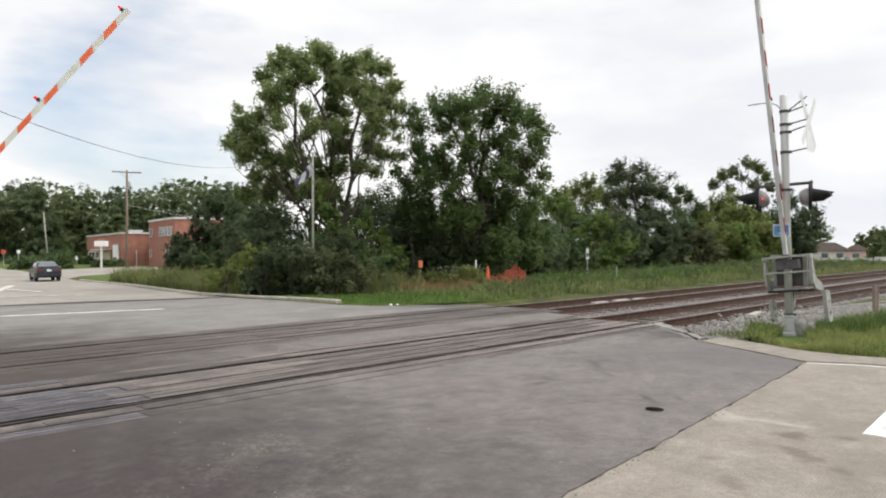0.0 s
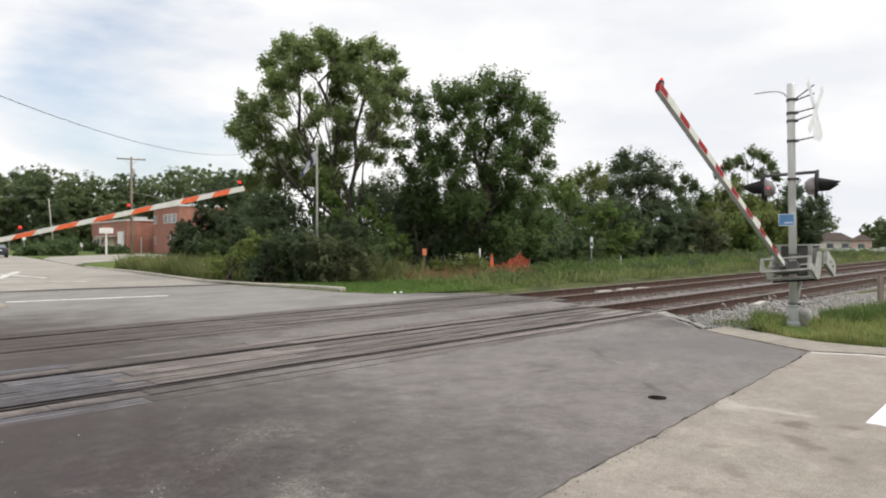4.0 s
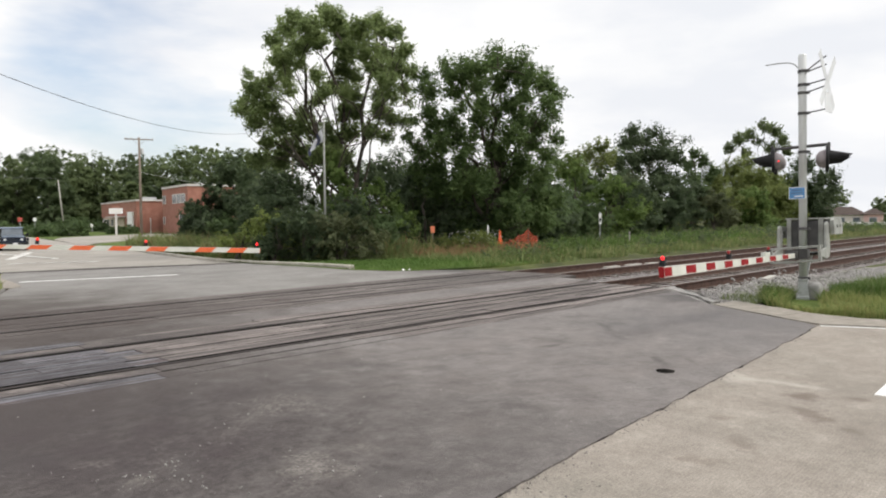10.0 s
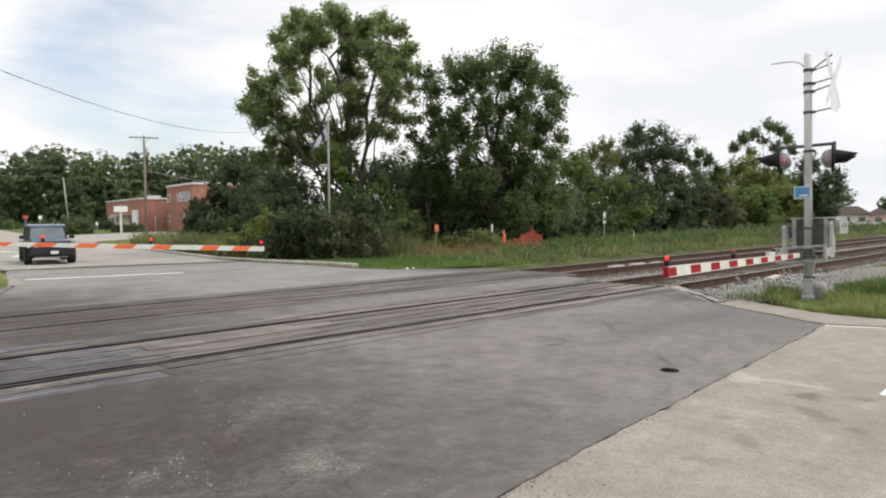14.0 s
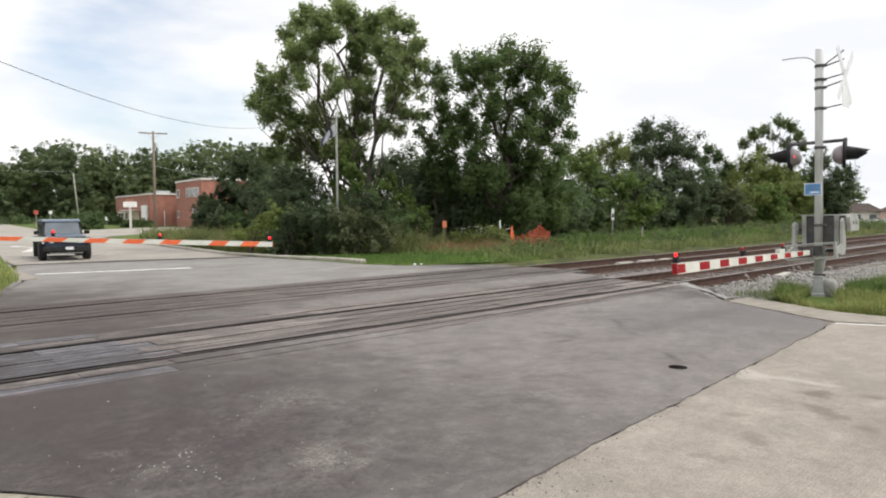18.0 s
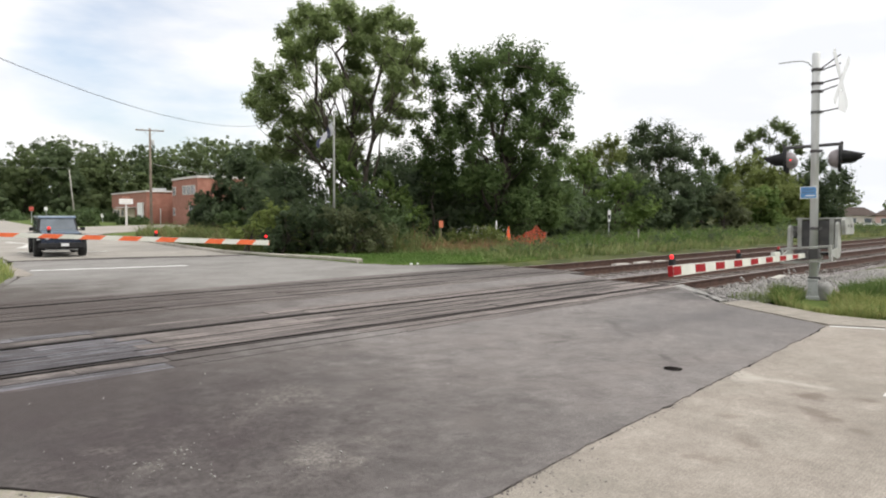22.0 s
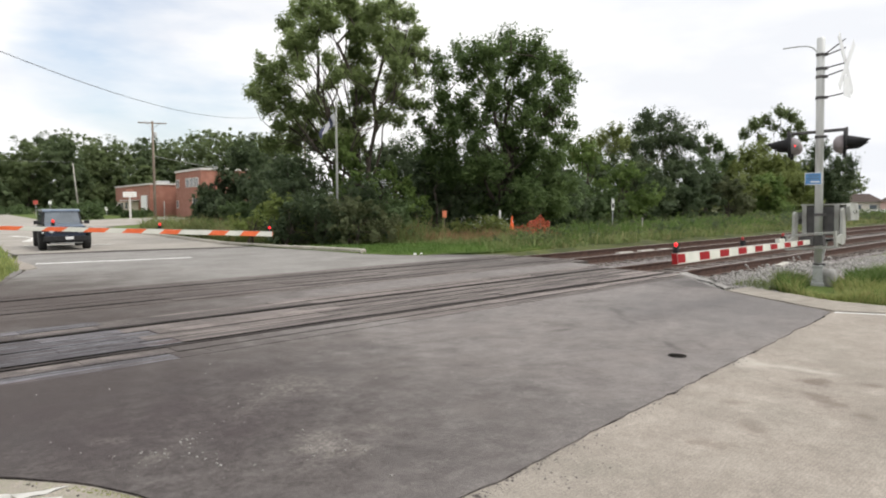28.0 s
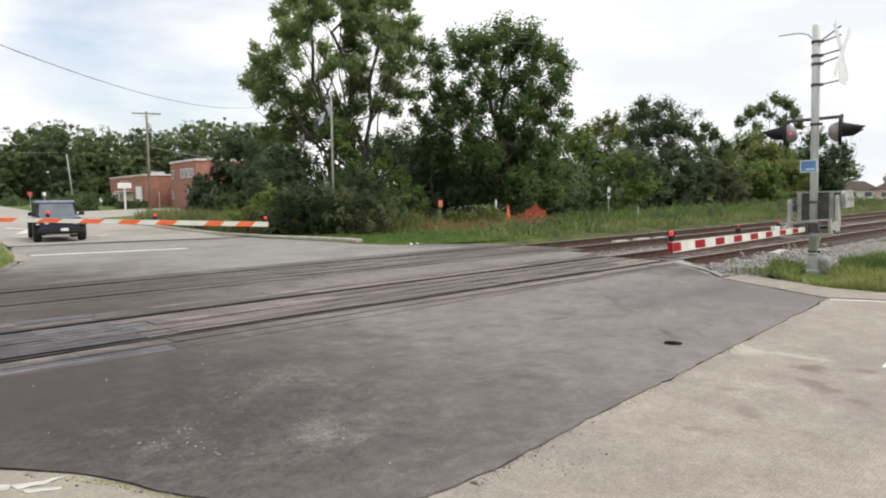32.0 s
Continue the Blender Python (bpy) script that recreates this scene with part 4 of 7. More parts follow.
def stones():
    rng = np.random.default_rng(3)
    sp = []
    while len(sp) < 14000:
        x = 13.4 + 40 * rng.random() ** 2.2
        r = rng.uniform(5.35, 13.4)
        near_rail = min(abs(r - y) for y in RAILS) < 0.08
        if near_rail:
            continue
        z = -0.195 if 6.2 < r < 12.75 else -0.195 - 0.10 * (6.2 - r if r < 6.2 else r - 12.75)
        sp.append((x, along(r, x), z, rng.uniform(0.018, 0.042)))
    scatter_stones("ballast_stones", STONE, "loose grey ballast stones between the rails", sp)
    sp = []
    for _ in range(2200):
        u = rng.random()
        x, y = 11.75 + 1.6 * u + rng.normal(0, 0.05), 4.98 + 1.45 * u + rng.normal(0, 0.05)
        o = abs(rng.normal(0, 0.12))
        sp.append((x + 0.7 * o, y - 0.7 * o, -0.015 - 0.1 * o, rng.uniform(0.015, 0.04)))
    for _ in range(1100):
        x = rng.uniform(12.4, 19)
        sp.append((x, rng.uniform(4.7, 6.0) + SLOPE * (x - 13) + 0.05, -0.06 - 0.03 * rng.random(), rng.uniform(0.02, 0.055)))
    for p in spots_in([(11.62, 4.45), (11.9, 4.2), (12.45, 4.1), (13.3, 4.4), (18, 3.2), (22, 3.6), (22, 4.7), (15.5, 5.2), (13.4, 5.7), (12.5, 5.3)], 4200, 71):
        sp.append((p[0], p[1], -0.025, rng.uniform(0.012, 0.036)))
    for _ in range(25):
        x = rng.uniform(16, 21)
        sp.append((x, rng.uniform(5.5, 6.3), -0.05, rng.uniform(0.03, 0.065)))
    scatter_stones("pale_stones", GRAVEL, "pale broken stones at the edge of the asphalt", sp)
    sp = []
    for _ in range(260):
        x = 2.5 + 6.5 * rng.random() ** 2.2
        sp.append((x, 2.245 + 0.052 * (x - 2.0) + 0.01 - abs(rng.normal(0, 0.035)), -0.011, 0.003 + 0.008 * rng.random() ** 3))
    for _ in range(70):
        x = rng.uniform(2.9, 3.6)
        sp.append((x, 2.25 + 0.052 * (x - 2.0) - 0.35 * rng.random(), -0.011, 0.003 + 0.006 * rng.random() ** 2))
    for _ in range(25):
        u = rng.random()
        sp.append((0.9 + 0.75 * u - abs(rng.normal(0, 0.03)), 4.2 - 1.5 * u - abs(rng.normal(0, 0.03)), -0.010, 0.003 + 0.008 * rng.random() ** 3))
    scatter_stones("crumbs", ASPHALT, "dark crumbs of asphalt along its broken edge", sp)
    sp = []
    trails = (((2.5, 4.4), (1.9, 4.05), 16), ((1.95, 4.15), (1.4, 3.85), 55), ((1.6, 4.0), (1.9, 3.4), 30), ((1.1, 4.6), (1.5, 4.1), 16), ((2.2, 3.4), (2.6, 3.1), 45))
    for (xa, ya), (xb, yb), n in trails:
        for _ in range(n):
            u = rng.random()
            sp.append((xa + (xb - xa) * u + rng.normal(0, 0.07), ya + (yb - ya) * u + rng.normal(0, 0.07), 0.003, 0.002 + 0.010 * rng.random() ** 3))
    for _ in range(170):
        sp.append((rng.uniform(0.9, 5.5), rng.uniform(2.6, 6.2), 0.003, 0.002 + 0.008 * rng.random() ** 4))
    scatter_stones("grit", GRAVEL, "pale grit scattered on the asphalt", sp)


stones()


# ---- grass ----
def grass(name, material, label, spots, h, w, seed=1, lean=0.8):
    """Blades at (x, y, z) spots; h: (low, high)."""
    rng = np.random.default_rng(seed)
    s = np.array(spots, float)
    n = len(s)
    a = rng.uniform(0, 6.283, n)
    hh = rng.uniform(h[0], h[1], n) * rng.uniform(0.6, 1.0, n)
    hh *= 0.72 + 0.22 * np.sin(s[:, 0] * 4.7 + 1.6 * np.sin(s[:, 1] * 3.9)) + 0.22 * np.sin(s[:, 1] * 5.3 + 1.4 * np.sin(s[:, 0] * 2.9))
    ww = w * rng.uniform(0.6, 1.4, n)
    side = np.stack([np.cos(a), np.sin(a), 0 * a], -1) * ww[:, None]
    b = rng.uniform(0, 6.283, n)
    bend = np.stack([np.cos(b), np.sin(b), 0 * b], -1) * (hh * lean * rng.random(n))[:, None]
    up = np.stack([0 * a, 0 * a, hh], -1)
    v = np.stack([s - side, s + side, s + bend * 0.35 + up * 0.6 + side * 0.7, s + bend * 0.35 + up * 0.6 - side * 0.7, s + bend + up], 1)
    k = np.arange(n)[:, None] * 5
    f = np.concatenate([k + np.array([[0, 1, 2]]), k + np.array([[0, 2, 3]]), k + np.array([[3, 2, 4]])])
    ob = new(name, numpy_mesh(name, v.reshape(-1, 3), f, material))
    tagged(ob, label, "grass", kind="stuff")


def build_grass():
    lawn = [(12.35, 15.6), (12.75, 14.2), (13.2, 13.75), (14.6, 13.45), (16.2, 13.0), (18.5, 13.2), (19, 16), (16.9, 19.2), (15.6, 21.5), (15, 26), (14.15, 27), (14.0, 24.7),
            (13.6, 22.4), (13.15, 18.1), (12.85, 16.2)]
    bm = bmesh.new()
    slab(bm, lawn, 0.012, 0.08, ground_z)
    tagged(part("verge", bm, LAWN), "short bright green grass verge beside the kerb", "lawn", kind="structure")
    grass("verge_grass", BLADE_LAWN, "short mown bright green grass", spots_in(lawn, 16000, 2, dz=0.01), (0.04, 0.12), 0.010, 2)
    weeds = [(16.0, 12.98), (90, 10.35), (90, 25), (60, 23), (40, 22.5), (30, 20.5), (24, 20.5), (20, 20), (17.5, 19.3), (17.5, 15)]
    near = [(15.2, 13.15), (40, 12.15), (40, 22.5), (30, 21.5), (24, 21), (20, 20.5), (16.8, 19.4), (17, 15)]
    grass("weeds", BLADE_WEED, "tall green weeds and grass in front of the trees", spots_in(near, 25000, 3, -0.6), (0.1, 0.5), 0.014, 3, 1.2)
    grass("weeds", BLADE_WEED, "rough green grass along the railway", spots_in(weeds, 22000, 4, -0.9), (0.12, 0.5), 0.026, 4, 1.2)
    grass("dry_weeds", BLADE_DRY, "dry yellowish weeds along the railway", spots_in(weeds, 14000, 5, -0.2), (0.2, 0.55), 0.022, 5)
    grass("weeds", BLADE_RUST, "rust-brown seeding weeds before the thicket", spots_in([(18.6, 17.6), (24.5, 17.2), (26, 19.2), (21, 20.2), (18.4, 19.6)], 5200, 63, -0.3), (0.2, 0.7), 0.010, 63, 0.9)
    grass("weeds", BLADE_LAWN, "fresh green weeds beside the railway", spots_in([(24, 15.5), (44, 14.2), (46, 20.5), (30, 19.6), (26, 18.4)], 12000, 64, 0.2), (0.2, 0.75), 0.016, 64, 1.0)
    tall = [(14.3, 27), (16.2, 21.5), (18, 19.6), (20.5, 20), (19, 24), (18, 30), (20, 38), (21, 44), (17.6, 43.5), (17.2, 41), (15.2, 31)]
    grass("tall_weeds", BLADE_WEED, "tall weeds beside the street", spots_in(tall, 27000, 6, -0.8), (0.4, 1.15), 0.022, 6)
    grass("tall_weeds", BLADE_DRY, "tall seeding weeds beside the street", spots_in(tall, 7000, 16, -0.6), (0.5, 1.25), 0.016, 7)
    grass("tall_weeds", BLADE_RUST, "brown seed heads of tall weeds beside the street", spots_in(tall, 3500, 17, 0.0), (0.6, 1.4), 0.012, 17)
    strip = [(15.1, 30), (17.2, 41), (18.1, 47), (20.4, 47), (18.6, 40), (16.4, 30)]
    grass("tall_weeds", BLADE_WEED, "dense tall olive-green weeds between street and bushes", spots_in(strip, 7000, 21, -1.0), (0.6, 1.35), 0.028, 21)
    grass("tall_weeds", BLADE_DRY, "pale seeding weeds between street and bushes", spots_in(strip, 2500, 22, -0.8), (0.6, 1.5), 0.020, 22)
    # the corner round the gate mast: gravel towards the railway, grass towards the road
    bm = bmesh.new()
    slab(bm, [(11.62, 4.45), (11.30, 3.0), (11.6, 2.9), (13.3, 3.0), (13.9, 4.6), (13.75, 5.5), (13.4, 5.7), (12.5, 5.3)], -0.032, 0.1)
    xs = list(np.arange(13.0, 30.0, 0.8)) + [34.0, 40.0, 50.0, 70.0, 110.0]
    rows = []
    for x in xs:
        rows.append([bm.verts.new((x, (along(y, x) if y > 4 else y) + 0.12 * math.sin(1.7 * x + y), z + 0.012 * math.sin(2.9 * x + 5 * y)))
                     for y, z in ((6.3, -0.27), (5.9, -0.20), (5.5, -0.11), (5.05, -0.045), (3.2, -0.03), (-8.0, -0.03))])
    for p, q in zip(rows, rows[1:]):
        for i in range(5):
            bm.faces.new((p[i], q[i], q[i + 1], p[i + 1]))
    tagged(part("gravel_patch", bm, SHOULDER), "purple-grey gravel shoulder between railway and grass", "gravel", kind="structure")
    corner = [(12.45, 4.2), (11.8, 3.95), (11.33, 3.3), (11.28, 2.8), (11.35, 2.3), (11.2, 0), (11.2, -6), (18.5, -6), (17.6, 0.5), (16.6, 2.4), (15.6, 3.2), (14.2, 3.5), (13.4, 4.0), (12.9, 4.35)]
    bm = bmesh.new()
    slab(bm, ragged(corner, 0.25, 0.12), -0.018, 0.1)
    tagged(part("verge", bm, LAWN), "grassy corner between road and railway round the gate mast", "lawn", kind="structure")
    tuft = [(12.65, 4.0), (12.75, 4.3), (13.05, 4.4), (13.3, 4.15), (13.15, 3.9), (12.85, 3.85)]
    behind = [(13.75, 3.35), (14.6, 3.7), (15.5, 3.45), (16.4, 2.7), (17.2, 1.2), (15.4, 1.6), (14.4, 2.4), (13.8, 2.9)]
    front = [(12.3, 4.15), (11.8, 3.9), (11.38, 3.3), (11.33, 2.8), (11.4, 2.3), (11.25, 0), (14.8, 0), (14.4, 1.8), (13.7, 3.0), (13.35, 3.5), (12.7, 3.75)]
    back = [(14.4, 2.0), (17.2, 0.8), (18.2, -5), (14.6, -5)]
    grass("roadside_grass", BLADE, "dark green grass tuft beside the gate mast", spots_in(tuft, 2600, 18), (0.14, 0.48), 0.006, 8, 0.9)
    grass("roadside_grass", BLADE_LAWN, "dense dark green grass behind the gate mast", spots_in(behind, 17000, 28, -0.4), (0.16, 0.50), 0.007, 28, 0.9)
    grass("roadside_grass", BLADE, "uneven green grass behind the gate mast", spots_in(behind, 9000, 38, 0.2), (0.2, 0.56), 0.007, 38, 1.0)
    grass("roadside_grass", BLADE, "uneven green grass at the edge of the gravel", spots_in(back, 16000, 48, -0.6), (0.15, 0.45), 0.008, 48, 1.0)
    grass("roadside_grass", BLADE_LIME, "short yellow-green grass at the kerb", trodden(spots_in(front, 37000, 9, -1.2)), (0.10, 0.34), 0.005, 9, 1.1)
    grass("roadside_grass", BLADE_LAWN, "fresh green grass clumps among the yellow grass", trodden(spots_in(front, 9000, 19, 0.9)), (0.14, 0.40), 0.006, 19, 1.1)
    grass("dry_weeds", BLADE_RUST, "rust-brown seeding grass stems at the kerb", trodden(spots_in(front, 5000, 29, 0.3)), (0.12, 0.36), 0.0035, 29, 0.8)
    grass("roadside_grass", BLADE, "thin grass growing through the gravel", spots_in([(12.3, 4.9), (11.9, 4.2), (12.6, 4.0), (13.6, 4.3), (14.6, 4.3), (14.2, 4.8), (13.2, 5.0)], 900, 39, 0.6), (0.06, 0.26), 0.005, 39, 1.2)
    moss = [(0.35, 5.03), (0.87, 4.25), (1.12, 3.86), (1.27, 3.55), (1.38, 3.25), (1.52, 2.96), (1.48, 2.93), (1.34, 3.21), (1.23, 3.51), (1.08, 3.82), (0.83, 4.21), (0.31, 5.0)]
    grass("moss", BLADE_LIME, "pale green moss and seedlings along the asphalt edge", spots_in(moss, 900, 88, 0.6, -0.014), (0.004, 0.014), 0.005, 88, 1.2)
    left = [(3.0, 14.4), (4.15, 17.7), (5.05, 22.4), (6.0, 27.3), (6.4, 31), (8.6, 41), (4, 41), (0, 30), (0, 14.6)]
    bm = bmesh.new()
    slab(bm, left, 0.02, 0.1, ground_z)
    tagged(part("verge", bm, LAWN), "grass wedge beside the street", "lawn", kind="structure")
    grass("verge_grass", BLADE_LIME, "uncut yellow-green grass on the wedge beside the street", spots_in(left, 14000, 10, dz=0.015), (0.1, 0.38), 0.014, 10)
    lawn2 = [(15.2, 32), (17.3, 41), (18.8, 52), (19.4, 56), (21.6, 61), (25.8, 65.6), (33, 70.4), (40, 74), (44, 60), (26, 55), (20, 40)]
    bm = bmesh.new()
    slab(bm, lawn2, 0.0, 0.1, ground_z)
    tagged(part("verge", bm, LAWN), "mown lawn between street and drive", "lawn", kind="structure")
    far_left = [(22, 70), (26, 73), (40, 90), (40, 130), (33, 150), (24.5, 95)]
    bm = bmesh.new()
    slab(bm, far_left, 0.0, 0.1, ground_z)
    tagged(part("verge", bm, LAWN), "mown lawn in front of the brick building", "lawn", kind="structure")


build_grass()


# ---- trees ----
LAT = Vector((0.705, -0.709, 0))    # across the line from the crossing to the trees


def limb(bm, pts, r0, r1, seg=7):
    """A bent tapering tube through the points."""
    rings = []
    n = len(pts)
    for i, p in enumerate(pts):
        d = (pts[min(i + 1, n - 1)] - pts[max(i - 1, 0)]).normalized()
        q = d.to_track_quat("Z", "Y")
        r = r0 + (r1 - r0) * i / (n - 1)
        rings.append([bm.verts.new(p + q @ Vector((r * math.cos(6.283 * k / seg), r * math.sin(6.283 * k / seg), 0))) for k in range(seg)])
    for a, b in zip(rings, rings[1:]):
        for k in range(seg):
            bm.faces.new((a[k], a[(k + 1) % seg], b[(k + 1) % seg], b[k]))
    bm.faces.new(rings[-1])


def bent(a, b, rng, sway=0.12, n=6):
    a, b = Vector(a), Vector(b)
    l = (b - a).length
    o = Vector(rng.normal(0, sway * l, 3))
    return [a.lerp(b, i / (n - 1)) + o * math.sin(math.pi * i / (n - 1)) * 0.6 + Vector(rng.normal(0, 0.02 * l, 3)) * (0 < i < n - 1) for i in range(n)]


def leaf_cloud(lobes, count, size, rng, spread=0.24, fill=0.5, per=26, spray=1.0, rise=0.65, order=1.0):
    """Leaves in sprays that grow outwards and upwards on and in the lobes (x, y, z, rx, rz)."""
    lob = np.array(lobes)
    vol = lob[:, 3] * lob[:, 4] + 0.08 * lob[:, 3].mean() ** 2
    ncl = max(4, count // per)
    which = rng.choice(len(lob), ncl, p=vol / vol.sum())
    d = rng.normal(0, 1, (ncl, 3))
    d /= np.linalg.norm(d, axis=1)[:, None]
    r = fill + (1.0 - fill) * rng.random(ncl) ** 0.6
    c = lob[which, :3] + d * r[:, None] * np.stack([lob[which, 3], lob[which, 3], lob[which, 4]], -1)
    csz = rng.uniform(0.6, 1.5, ncl) * spread * lob[which, 3].mean()
    grow = d * 0.75 + rng.normal(0, 0.35, (ncl, 3)) + np.array([0, 0, rise])
    grow /= np.linalg.norm(grow, axis=1)[:, None]
    n = ncl * per
    u = rng.random(n)
    ball = rng.normal(0, 1, (n, 3))
    ball *= (1.35 * rng.random(n) ** 0.5 / np.linalg.norm(ball, axis=1) * (1.15 - 0.85 * u))[:, None]
    k = np.repeat(csz, per)[:, None]
    c = np.repeat(c, per, 0) + ball * k * np.array([1, 1, 0.7]) + np.repeat(grow, per, 0) * k * ((u - 0.55) * 2.6 * spray)[:, None]
    out = np.repeat(d, per, 0)
    nrm = out * 0.6 * order + rng.normal(0, 0.5 / order, (n, 3)) + np.array([0, 0, 0.75])
    nrm /= np.linalg.norm(nrm, axis=1)[:, None]
    t = np.cross(nrm, rng.normal(0, 1, (n, 3)))
    t /= np.linalg.norm(t, axis=1)[:, None]
    b = np.cross(nrm, t)
    s = size * rng.uniform(0.6, 1.3, n)[:, None]
    v = np.stack([c - t * s, c - b * s * 0.55 + nrm * s * 0.12, c + t * s, c + b * s * 0.55 + nrm * s * 0.12], 1)
    f = np.arange(n * 4).reshape(n, 4)
    return v.reshape(-1, 3), f


def tree(name, x, y, lobes, trunk_r, leaves, size, material, label, category="tree", seed=1, lat=LAT, spread=0.24, fill=0.5, stems=1, group="", per=26, spray=1.0, rise=0.65, order=1.0):
    """lobes: (across, along, height, radius) in metres from the foot. The crown's outline comes from the lobes, the limbs reach into each."""
    rng = np.random.default_rng(seed)
    z0 = float(ground_z(x, y)) - 0.06
    ob = thing(name, pose(x, y, z0), label, category, group)
    dep = Vector((-lat.y, lat.x, 0))
    L = []
    for a, d, h, r in lobes:
        p = lat * a + dep * d
        L.append((p.x, p.y, h, r, r * rng.uniform(0.75, 1.0)))
    bm = bmesh.new()
    top = max(l[2] for l in L)
    far_off = math.hypot(x, y) > 130      # thin twigs cannot be told apart there
    for s in range(stems):
        foot = Vector((rng.normal(0, 0.25), rng.normal(0, 0.25), 0)) if stems > 1 else Vector((0, 0, 0))
        heads = L[s::stems]
        lead = max(heads, key=lambda l: l[2] - abs(l[0]) * 0.3)
        spine = bent(foot, (lead[0], lead[1], lead[2]), rng, 0.05, 9)
        limb(bm, spine, trunk_r, trunk_r * 0.15, 8)
        # some masses hang on limbs of their own, the others on the limb nearest to them
        rest = sorted((l for l in heads if l is not lead), key=lambda l: -math.hypot(l[0], l[1]))
        main = rest[::3] if len(heads) > 6 else rest
        web = list(spine[3:])
        for l in main + [l for l in rest if l not in main]:
            goal = Vector(l[:3])
            if l in main:
                k = min(7, max(1, int(8 * min(0.85, max(0.1, (l[2] * 0.55) / top)))))
                start, r = spine[k], trunk_r * (0.42 - 0.04 * k)
            else:
                start, r = min(web, key=lambda q: (q - goal).length + max(0.0, q.z - goal.z + 0.3) * 3), trunk_r * 0.13
            path = bent(start, goal, rng)
            limb(bm, path, max(r, 0.016), 0.010, 4 if far_off else 6)
            web += path[2:]
            for _ in range(0 if far_off else 3):
                q = goal + Vector(rng.normal(0, l[3] * 0.55, 3))
                limb(bm, bent(path[rng.integers(2, 5)], q, rng, 0.15, 4), max(r * 0.3, 0.010), 0.005, 5)
    part("trunk", bm, BARK, ob, "dark furrowed trunk and limbs")
    v, f = leaf_cloud(L, leaves, size, rng, spread, fill, per, spray, rise, order)
    v[:, 2] = np.maximum(v[:, 2], 0.03)
    crown = new("crown", numpy_mesh("crown", v, f, material))
    crown.parent = ob
    return ob


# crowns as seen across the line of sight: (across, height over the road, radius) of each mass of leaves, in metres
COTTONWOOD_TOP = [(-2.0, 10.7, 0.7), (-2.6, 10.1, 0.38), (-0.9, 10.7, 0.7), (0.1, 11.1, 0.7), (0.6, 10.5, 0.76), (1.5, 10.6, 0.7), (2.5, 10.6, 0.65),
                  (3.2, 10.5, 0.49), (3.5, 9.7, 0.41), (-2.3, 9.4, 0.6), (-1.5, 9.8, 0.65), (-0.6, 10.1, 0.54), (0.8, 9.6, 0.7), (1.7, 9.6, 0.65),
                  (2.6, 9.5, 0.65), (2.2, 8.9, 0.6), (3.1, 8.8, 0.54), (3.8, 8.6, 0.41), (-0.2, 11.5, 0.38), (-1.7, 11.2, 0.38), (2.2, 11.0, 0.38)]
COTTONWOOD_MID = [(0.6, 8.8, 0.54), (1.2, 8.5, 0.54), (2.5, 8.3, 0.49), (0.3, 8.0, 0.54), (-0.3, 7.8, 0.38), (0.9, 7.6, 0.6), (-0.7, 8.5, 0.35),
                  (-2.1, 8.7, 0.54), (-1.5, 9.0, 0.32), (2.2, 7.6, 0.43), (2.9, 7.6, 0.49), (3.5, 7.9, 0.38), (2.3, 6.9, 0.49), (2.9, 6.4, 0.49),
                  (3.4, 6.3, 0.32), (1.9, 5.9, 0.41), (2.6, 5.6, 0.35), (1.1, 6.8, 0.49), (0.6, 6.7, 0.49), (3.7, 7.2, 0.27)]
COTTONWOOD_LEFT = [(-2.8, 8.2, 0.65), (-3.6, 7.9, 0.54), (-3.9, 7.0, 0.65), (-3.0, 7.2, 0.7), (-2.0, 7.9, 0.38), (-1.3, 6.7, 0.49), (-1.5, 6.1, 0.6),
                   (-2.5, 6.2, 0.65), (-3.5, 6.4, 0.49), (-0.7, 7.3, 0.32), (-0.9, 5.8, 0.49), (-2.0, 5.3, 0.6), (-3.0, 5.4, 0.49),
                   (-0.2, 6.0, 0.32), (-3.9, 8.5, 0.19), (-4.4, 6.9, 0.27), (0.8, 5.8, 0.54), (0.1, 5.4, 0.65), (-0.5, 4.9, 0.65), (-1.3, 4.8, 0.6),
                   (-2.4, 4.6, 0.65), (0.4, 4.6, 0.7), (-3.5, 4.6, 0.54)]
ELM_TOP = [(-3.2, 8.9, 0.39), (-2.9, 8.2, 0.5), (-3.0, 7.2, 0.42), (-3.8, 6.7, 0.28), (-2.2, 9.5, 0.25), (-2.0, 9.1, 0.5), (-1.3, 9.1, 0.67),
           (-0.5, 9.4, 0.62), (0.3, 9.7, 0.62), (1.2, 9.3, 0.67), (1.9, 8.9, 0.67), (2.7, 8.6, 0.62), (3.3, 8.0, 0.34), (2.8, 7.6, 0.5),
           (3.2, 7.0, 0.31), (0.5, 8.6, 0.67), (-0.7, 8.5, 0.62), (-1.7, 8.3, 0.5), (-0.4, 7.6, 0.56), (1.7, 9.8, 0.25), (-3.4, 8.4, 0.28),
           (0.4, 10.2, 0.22)]
